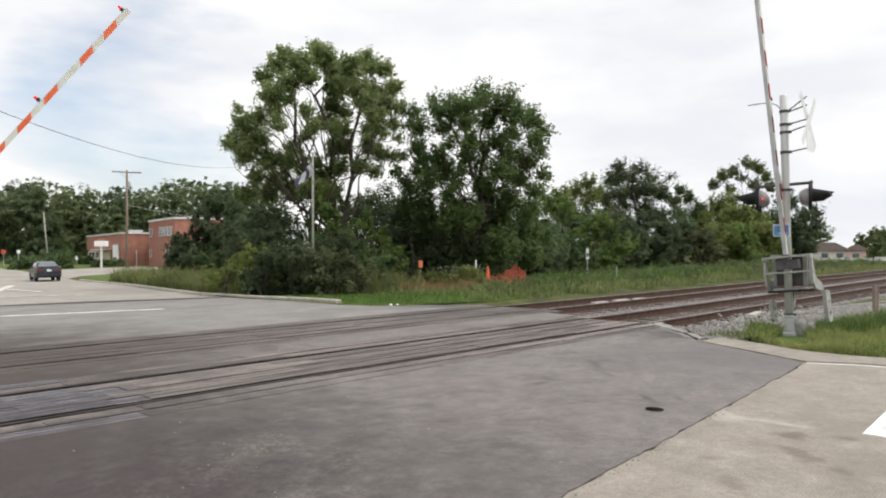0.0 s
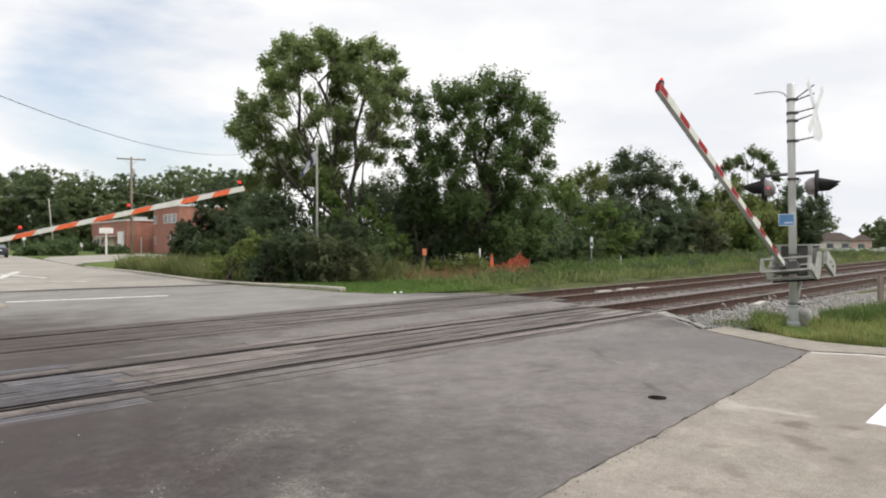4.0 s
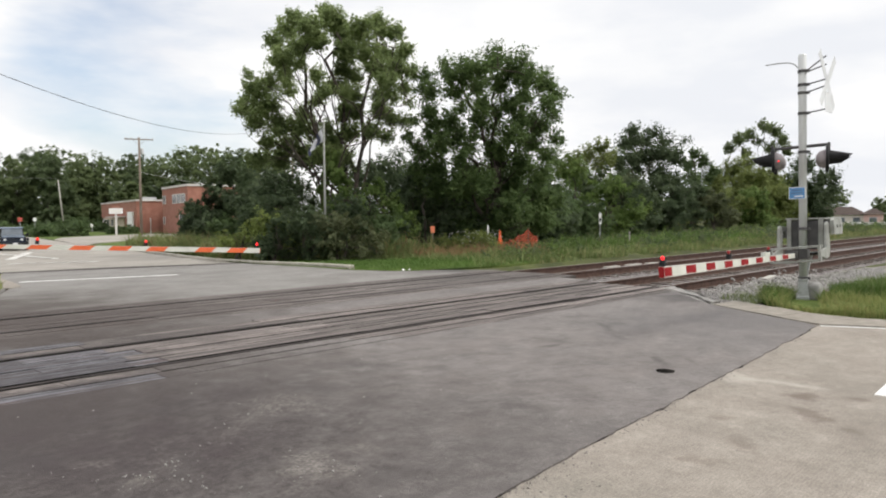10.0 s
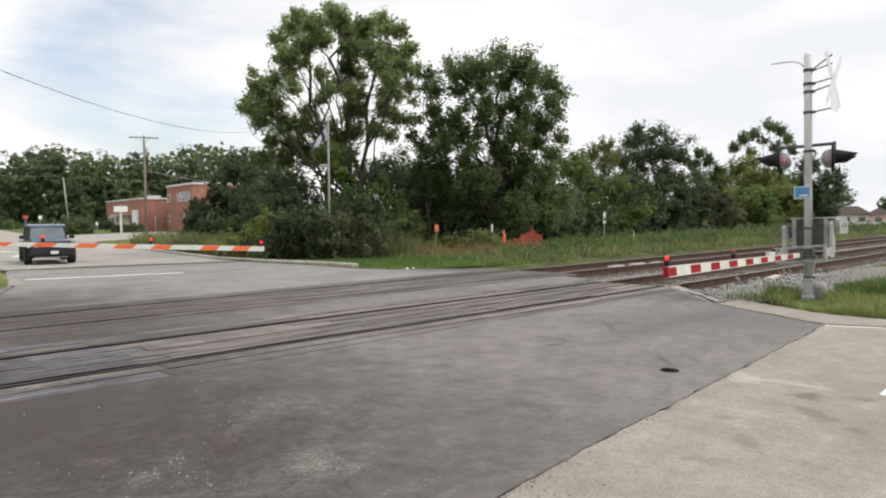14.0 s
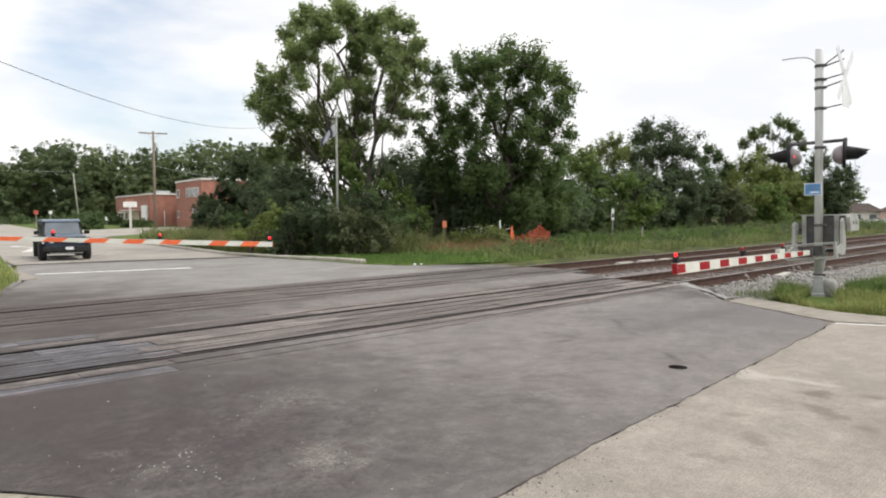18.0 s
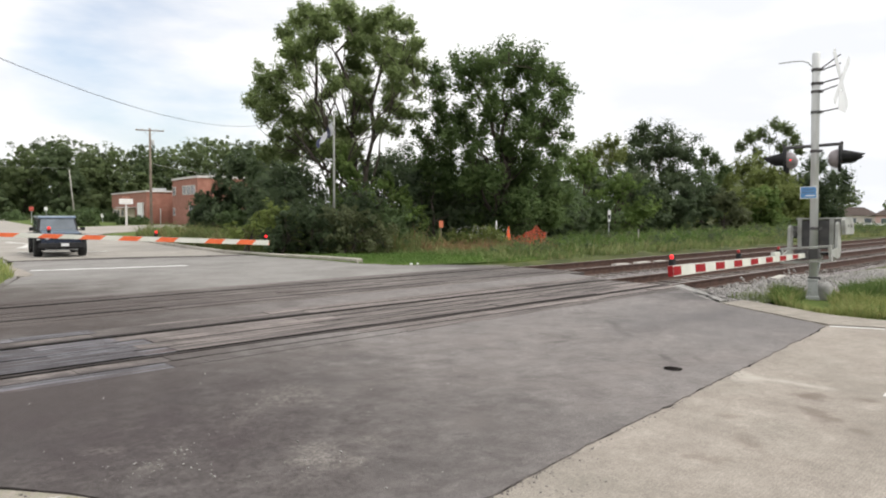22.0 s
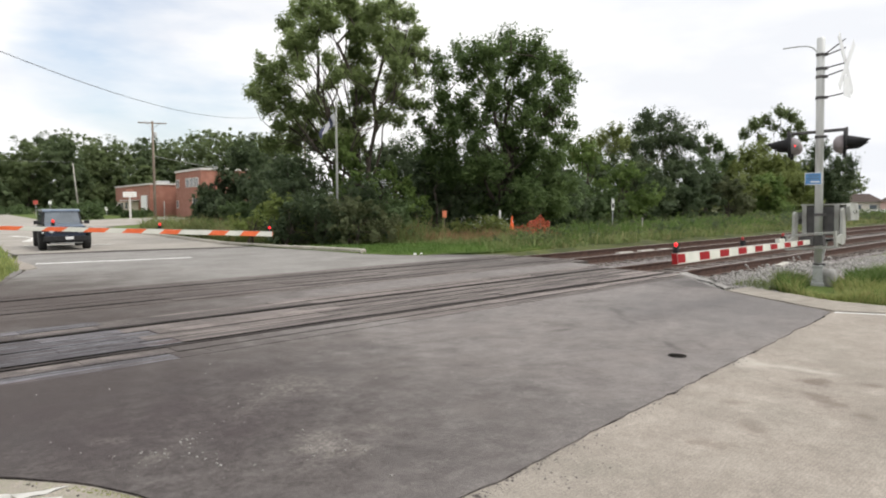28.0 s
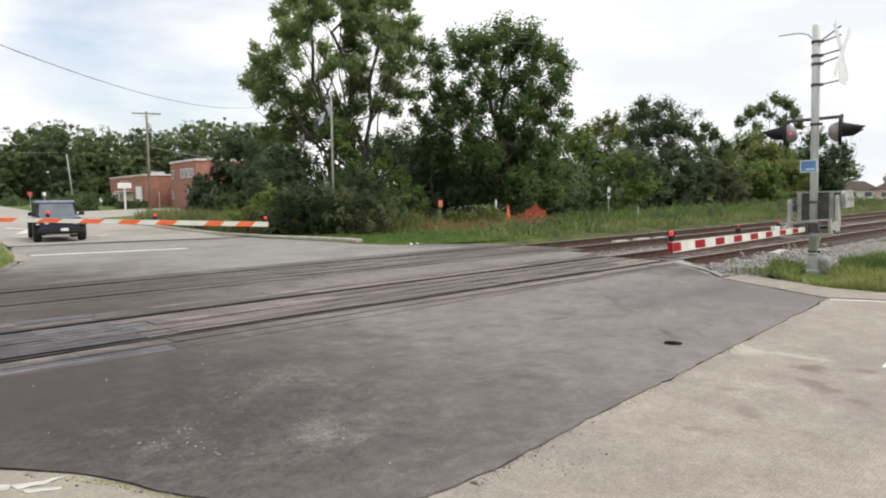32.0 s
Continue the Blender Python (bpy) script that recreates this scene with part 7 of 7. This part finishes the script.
def build_house(x, y, z, w, d, h, peak, rz, label, material=HOUSEWALL, hip=2.2, panes=4):
    b = thing("house", pose(x, y, z, 0, 0, rz), label, "house", "far houses")
    bm = bmesh.new()
    box(bm, (0, 0, h / 2), (w, d, h))
    part("wall", bm, material, b)
    bm = bmesh.new()
    o = 0.5
    lo = [bm.verts.new(c) for c in ((-w / 2 - o, -d / 2 - o, h - 0.1), (w / 2 + o, -d / 2 - o, h - 0.1), (w / 2 + o, d / 2 + o, h - 0.1), (-w / 2 - o, d / 2 + o, h - 0.1))]
    hi = [bm.verts.new((-w / 2 + hip, 0, peak)), bm.verts.new((w / 2 - hip, 0, peak))]
    bm.faces.new(lo[::-1])
    bm.faces.new((lo[0], lo[1], hi[1], hi[0]))
    bm.faces.new((lo[1], lo[2], hi[1]))
    bm.faces.new((lo[2], lo[3], hi[0], hi[1]))
    bm.faces.new((lo[3], lo[0], hi[0]))
    part("roof", bm, ROOF, b, "brown hipped roof")
    for k in range(panes):
        bm = bmesh.new()
        xx = -w / 2 + w * (k + 0.5) / panes
        box(bm, (xx, -d / 2 - 0.03, 1.35), (1.3, 0.1, 1.0), None, 0.01)
        part("window_frame", bm, COPING, b)
        bm = bmesh.new()
        box(bm, (xx, -d / 2 - 0.06, 1.35), (1.1, 0.08, 0.85))
        part("window_pane", bm, GLASS, b)


build_house(150.0, 37.3, -1.1, 10, 8, 2.4, 3.9, -80, "pale bungalow with a brown hipped roof beyond the field")
build_house(149.4, 30.7, -1.1, 3.0, 6, 2.5, 3.5, -80, "small pink house with a low brown roof beside the bungalow", PINKWALL, 1.2, 1)


def build_fence():
    f = thing("fence", pose(0, 0, 0), "low white board fence in front of the bungalows", "fence")
    y = 14.0
    while y < 33:
        bm = bmesh.new()
        z = float(ground_z(140, y)) - 0.05
        box(bm, (140, y, z + 0.6), (0.12, 0.12, 1.2))
        part("post", bm, SIGNWHITE, f)
        bm = bmesh.new()
        box(bm, (139.95, y + 1.2, z + 0.75), (0.06, 2.3, 0.75))
        part("board", bm, SIGNWHITE, f)
        y += 2.4


build_fence()


# ---- poles, wires, signs ----
def utility_pole(x, y, h, r, arm_w, lean, material, label, rz=0):
    z = float(ground_z(x, y)) - 0.1
    p = thing("utility_pole", pose(x, y, z, 0, lean, rz), label, "utility pole", "utility poles")
    bm = bmesh.new()
    lathe(bm, [(r, 0), (r * 0.65, h), (0.0, h + 0.02)], 14)
    part("pole", bm, material, p, "", True)
    if arm_w:
        bm = bmesh.new()
        box(bm, (0, 0, h - 0.25), (arm_w, 0.11, 0.13), None, 0.01)
        part("crossarm", bm, WOOD, p)
        for s in (-1, 1):
            bm = bmesh.new()
            rod(bm, (s * arm_w * 0.22, 0.06, h - 0.3), (0, 0.12, h - 0.95), 0.02)
            part("brace", bm, GALV, p)
            for q in (0.25, 0.47):
                bm = bmesh.new()
                lathe(bm, [(0.03, 0), (0.055, 0.05), (0.04, 0.09), (0.055, 0.13), (0.0, 0.16)], 10, Matrix.Translation((s * arm_w * q, 0, h - 0.19)))
                part("insulator", bm, COPING, p, "", True)
        bm = bmesh.new()
        lathe(bm, [(0.17, 0), (0.18, 0.1), (0.18, 0.65), (0.1, 0.72), (0.0, 0.72)], 14, Matrix.Translation((0.28, 0, h - 2.0)))
        part("transformer", bm, GALV, p, "grey transformer can", True)
    return p


utility_pole(33.4, 81.4, 11.7, 0.17, 3.1, 0, WOOD, "brown wooden utility pole with a crossarm beside the drive", -20)
utility_pole(52.4, 170.3, 11.2, 0.19, 0, -4.5, PALEWOOD, "pale leaning wooden utility pole by the street", -20)
utility_pole(46.0, 68.7, 13.4, 0.16, 2.4, 0, WOOD, "wooden utility pole behind the trees", -45)
utility_pole(-9.0, 14.0, 9.5, 0.16, 2.4, 0, WOOD, "wooden utility pole beside the road", -45)


def cable(points, r, label, material=WIRE):
    bm = bmesh.new()
    limb(bm, [Vector(p) for p in points], r, r, 6)
    tagged(part("cable", bm, material), label, "cable", "overhead cables")


def sag(a, b, drop, n=24):
    a, b = Vector(a), Vector(b)
    return [a.lerp(b, i / n) - Vector((0, 0, drop * 4 * (i / n) * (1 - i / n))) for i in range(n + 1)]


cable(sag((-9.0, 14.0, 9.2), (46.0, 68.7, 13.0), 3.95, 40), 0.013, "black overhead cable sagging across the sky")
cable(sag((33.4, 81.4, 7.0), (47.5, 88.0, 5.9), 0.1), 0.022, "grey service cable to the brick building", GALV)
cable(sag((51.5, 170.3, 10.9), (18.0, 160.0, 10.6), 0.4), 0.018, "grey overhead cable above the street", GALV)


def build_flag():
    pole = thing("flagpole", pose(16.6, 22.54, -0.25), "pale metal flagpole among the bushes", "flagpole")
    bm = bmesh.new()
    lathe(bm, [(0.05, 0), (0.045, 3.0), (0.035, 5.75), (0.0, 5.77)], 12)
    part("pole", bm, GREYPAINT, pole, "", True)
    bm = bmesh.new()
    bmesh.ops.create_uvsphere(bm, u_segments=12, v_segments=8, radius=0.06, matrix=Matrix.Translation((0, 0, 5.92)))
    part("finial", bm, GALV, pole, "", True)
    # limp flag hanging from the pole, in stiff folds
    out = []
    strips = [(0.00, 0.20, 0.0, FLAGPALE), (0.20, 0.32, 0.18, FLAGBLUE), (0.32, 0.50, 0.34, FLAGPALE), (0.50, 0.64, 0.54, FLAGBLUE)]
    for a, b, drop, m in strips:
        fold = thing("flag_fold", pose(0, 0, 0), "", "")
        fold.parent = pole
        bm = bmesh.new()
        n, h = 5, 0.46
        grid = []
        for i in range(n + 1):
            u = a + (b - a) * i / n
            row = []
            for j in range(7):
                w = j / 6
                row.append(bm.verts.new((-LAT.x * u - 0.05 * math.sin(9 * u + 4 * w), -LAT.y * u + 0.05 * math.cos(8 * u + 3 * w),
                                         5.35 - drop - (u - a) * 0.9 - h * (1 - 0.25 * u) * w)))
            grid.append(row)
        for i in range(n):
            for j in range(6):
                bm.faces.new((grid[i][j], grid[i + 1][j], grid[i + 1][j + 1], grid[i][j + 1]))
        r = bmesh.ops.solidify(bm, geom=bm.faces[:], thickness=0.008)
        part("cloth", bm, m, fold, "dark blue cloth" if m is FLAGBLUE else "pale cloth", True)
        out.append(fold)
    return out


flag_folds = build_flag()


def sign_on_post(name, x, y, h, w, plate_h, z_plate, material, post_mat, label, category, r=0.025, face=225):
    z = float(ground_z(x, y)) - 0.05
    s = thing(name, pose(x, y, z, 0, 0, face), label, category)
    bm = bmesh.new()
    box(bm, (0, 0, h / 2), (2 * r, 2 * r, h), None, 0.003)
    part("post", bm, post_mat, s)
    bm = bmesh.new()
    box(bm, (r + 0.012, 0, z_plate), (0.02, w, plate_h), None, 0.004)
    part("plate", bm, material, s)
    return s


sign_on_post("marker_sign", 20.6, 20.4, 1.25, 0.18, 0.29, 1.12, ORANGEFADED, WOOD, "small orange marker board on a stake in the weeds", "sign")
s = sign_on_post("railway_sign", 34.1, 20.4, 1.75, 0.16, 0.62, 1.36, SIGNWHITE, GALV, "narrow white railway sign on a thin post", "sign")
bm = bmesh.new()
box(bm, (0.05, 0, 1.30), (0.01, 0.10, 0.22))
part("writing_bar", bm, BLACK, s)
sign_on_post("marker_post", 23.95, 20.15, 1.2, 0.08, 0.7, 0.72, SIGNWHITE, SIGNWHITE, "thin white marker post at the edge of the thicket", "post", 0.03)
sign_on_post("marker_post", 30.5, 16.6, 0.75, 0.05, 0.2, 0.6, PALEWOOD, PALEWOOD, "short pale stake in the weeds", "post", 0.025)
sign_on_post("marker_post", 19.5, 3.6, 0.7, 0.08, 0.12, 0.5, WOOD, WOOD, "short brown wooden post in the grass", "post", 0.05)
sign_on_post("stop_sign", 29.6, 115.5, 2.4, 0.6, 0.6, 2.15, STOPRED, GALV, "faded red sign on a post by the side street", "sign", 0.04, 255)
sign_on_post("street_sign", 31.4, 115.0, 2.4, 0.45, 0.5, 2.15, SIGNWHITE, GALV, "white sign on a post by the side street", "sign", 0.04, 255)
sign_on_post("street_sign", 40.5, 118.0, 1.4, 0.5, 0.6, 1.1, SIGNWHITE, GALV, "small pale sign near the garden bushes", "sign", 0.04, 255)


def build_board():
    z = -0.55
    s = thing("name_board", pose(33.7, 90.4, z, 0, 0, -20), "white name board on a pale post before the brick building", "sign")
    bm = bmesh.new()
    box(bm, (0.2, 0.1, 1.4), (0.26, 0.16, 2.8), None, 0.01)
    part("post", bm, COPING, s)
    bm = bmesh.new()
    box(bm, (0.2, -0.02, 3.1), (1.6, 0.2, 0.7), None, 0.02)
    part("board", bm, SIGNWHITE, s, "white board")
    bm = bmesh.new()
    box(bm, (0.2, 0, 3.62), (0.9, 0.16, 0.24), None, 0.02)
    part("crest", bm, BRICK, s, "red-brown top")
    for k, (w, zz) in enumerate(((1.4, 3.2), (1.1, 2.95))):
        bm = bmesh.new()
        box(bm, (0.2, -0.13, zz), (w, 0.01, 0.10))
        part("writing_bar", bm, HOUSEWALL, s)


build_board()


# ---- small things ----
def build_cone():
    x, y = 24.55, 19.93
    c = thing("traffic_cone", pose(x, y, float(ground_z(x, y)) - 0.03), "orange traffic cone standing in the weeds", "traffic cone")
    bm = bmesh.new()
    box(bm, (0, 0, 0.03), (0.4, 0.4, 0.05), None, 0.012)
    part("base", bm, ORANGECONE, c)
    bm = bmesh.new()
    lathe(bm, [(0.16, 0.05), (0.14, 0.08), (0.035, 0.88), (0.025, 0.90), (0.0, 0.90)], 20)
    part("cone", bm, ORANGECONE, c, "", True)


def build_mesh_fence():
    f = thing("barrier_fence", pose(0, 0, 0), "slumped orange plastic mesh fence in the weeds", "fence")
    line = [(24.9, 20.2), (24.6, 19.7), (24.35, 19.2), (24.45, 18.85), (24.95, 18.62), (25.5, 18.5)]
    tops = [0.5, 0.45, 0.5, 0.65, 0.95, 0.6]
    for i, (x, y) in enumerate(line):
        bm = bmesh.new()
        z = float(ground_z(x, y)) - 0.05
        rod(bm, (x, y, z), (x + 0.03, y, z + tops[i] + 0.1), 0.015)
        part("stake", bm, WOOD, f)
    for i in range(len(line) - 1):
        bm = bmesh.new()
        (xa, ya), (xb, yb) = line[i], line[i + 1]
        n, m = 9, 7
        for k in range(n + 1):
            u = k / n
            x, y = xa + (xb - xa) * u, ya + (yb - ya) * u
            t = tops[i] + (tops[i + 1] - tops[i]) * u - 0.12 * math.sin(math.pi * u)
            z = float(ground_z(x, y)) - 0.02
            rod(bm, (x, y, z + 0.02), (x + 0.02, y, z + t), 0.012, None, 4)
        for j in range(m):
            w = j / (m - 1)
            za, zb = (float(ground_z(p, q)) + 0.02 + w * (t0 - 0.06) for p, q, t0 in ((xa, ya, tops[i]), (xb, yb, tops[i + 1])))
            mid = (za + zb) / 2 - 0.1 * w
            rod(bm, (xa, ya, za), ((xa + xb) / 2, (ya + yb) / 2, mid), 0.016, None, 4)
            rod(bm, ((xa + xb) / 2, (ya + yb) / 2, mid), (xb, yb, zb), 0.016, None, 4)
        part("mesh_panel", bm, MESHORANGE, f)


def build_small():
    bm = bmesh.new()
    lathe(bm, [(0.0, 0.010), (0.062, 0.010), (0.070, 0.005), (0.086, 0.005), (0.09, -0.02)], 24)
    ob = part("valve_cover", bm, GAP, None, "", True)
    ob.matrix_world = pose(6.18, 2.97, 0.0)
    tagged(ob, "small round dark iron valve cover in the asphalt", "cover")
    rng = np.random.default_rng(8)
    for x, y, s in ((12.95, 14.0, 0.045), (13.15, 13.95, 0.035)):
        bm = bmesh.new()
        bmesh.ops.create_icosphere(bm, subdivisions=2, radius=s)
        for v in bm.verts:
            v.co *= 1 + 0.35 * noise.noise(v.co * 14)
            v.co.z *= 0.6
        ob = part("litter", bm, SIGNWHITE)
        ob.matrix_world = pose(x, y, float(ground_z(x, y)) + 0.03)
        tagged(ob, "crumpled scrap of white litter on the verge", "litter", "litter")
    # pale boards lying along the far rail
    for x, y, l, a in ((18.2, 10.47, 0.7, -3), (19.4, 10.42, 0.8, -1), (20.3, 10.28, 0.5, -6), (17.4, 5.75, 1.1, 8)):
        bm = bmesh.new()
        box(bm, (0, 0, 0.04), (l, 0.16, 0.10), None, 0.015)
        ob = part("loose_tie_piece", bm, PALEWOOD)
        ob.matrix_world = pose(x, y, -0.105, 0, 0, a)
        tagged(ob, "pale broken piece of wood lying in the ballast", "wood scrap", "wood scraps")


build_cone()
build_mesh_fence()
build_small()


# ---- what moves ----
def street_pose(x, y, rz):
    return pose(x, y, float(ground_z(x, y)) + 0.004, 0, 0, rz)


def roll(wheels, rows, t0, t1, radius, way):
    """Turn the wheels by the distance driven between t0 and t1, a step for each frame."""
    steps = [(0.0, 0.0)]
    angle, last = 0.0, None
    for i in range(int((t1 - t0) * FPS) + 1):
        t = t0 + i / FPS
        x = float(np.interp(t, [r[0] for r in rows], [r[1] for r in rows]))
        y = float(np.interp(t, [r[0] for r in rows], [r[2] for r in rows]))
        if last:
            angle += way * min(math.degrees(math.hypot(x - last[0], y - last[1]) / radius), 80.0)
        last = (x, y)
        if t > 0:
            steps.append((t, angle))
    steps.append((32.0, angle))
    for wh in wheels:
        base = wh.matrix_basis.copy()
        walk(wh, [(t, base @ pose(0, 0, 0, 0, 0, a)) for t, a in steps])


def motions():
    near = [(0, 90.5), (1, 78.7), (2, 62.0), (3, 45.2), (3.5, 36.6), (4.5, 20.6), (5.5, 8.4), (6, 6.4), (7, 4.4), (8, 3.0), (8.5, 1.8), (9, 1.1), (9.5, 0.6), (11, 0.4), (32, 0.2)]
    walk(near_arm, [(t, pose(-0.14, -0.06, 0.79, -4.7, 0, 0.8) @ pose(0, 0, 0, 0, a, 0)) for t, a in near])
    far = [(0, 53.9), (0.5, 46.1), (1, 40.4), (1.5, 35.4), (2, 30.5), (2.5, 26.0), (3, 21.7), (3.5, 17.7), (4.5, 10.2), (5.5, 3.7), (6, 0.8), (6.5, -1.8), (7, -3.5),
           (7.5, -3.3), (8, -3.05), (10, -3.13), (32, -3.13)]
    walk(far_arm, [(t, pose(-0.1, -0.05, 1.106, -1.25, 0, 0) @ pose(0, 0, 0, 0, a, 0)) for t, a in far])
    # the off-road car comes up and waits
    drive = [(0, 27.5, 138.0, -10), (2, 25.0, 122.0, -10), (6, 19.6, 88.0, -11), (8, 16.4, 70.0, -11), (9, 14.6, 61.0, -11), (10, 12.8, 51.6, -11), (10.5, 11.88, 47.2, -11),
             (11, 11.05, 43.2, -11), (11.5, 10.25, 39.4, -11), (12, 9.70, 36.4, -11), (12.5, 9.25, 33.9, -11), (13, 8.87, 31.9, -11), (13.5, 8.58, 30.4, -11), (14, 8.36, 29.35, -11),
             (14.5, 8.30, 28.7, -11), (15.2, 8.25, 28.4, -11), (16, 8.24, 28.35, -11), (32, 8.24, 28.35, -11)]
    walk(suv, [(t, street_pose(x, y, a)) for t, x, y, a in drive])
    away = [(0, 16.15, 52.3, -9), (0.5, 16.5, 55.6, -9), (1.5, 17.35, 62.2, -9), (2.5, 18.4, 70.0, -10), (3.5, 19.9, 79.5, -10), (5, 22.6, 94.0, -10), (8, 27.5, 122.0, -11),
            (12, 34.6, 160.0, -11), (20, 48.6, 235.0, -11), (32, 66.6, 330.0, -11)]
    roll(suv_wheels, drive, 9.0, 16.0, 0.36, 1)
    roll(sedan_wheels, away, 0.0, 4.0, 0.31, -1)
    walk(sedan, [(t, street_pose(x, y, a)) for t, x, y, a in away])
    # the flag stirs a little
    for i, fold in enumerate(flag_folds):
        walk(fold, [(t, pose(0, 0, 0.03 * i * math.sin(t * 1.1), 0, 0, (3 + 5 * i) * math.sin(0.9 * t + 0.5 * i))) for t in range(0, 33, 2)])


motions()
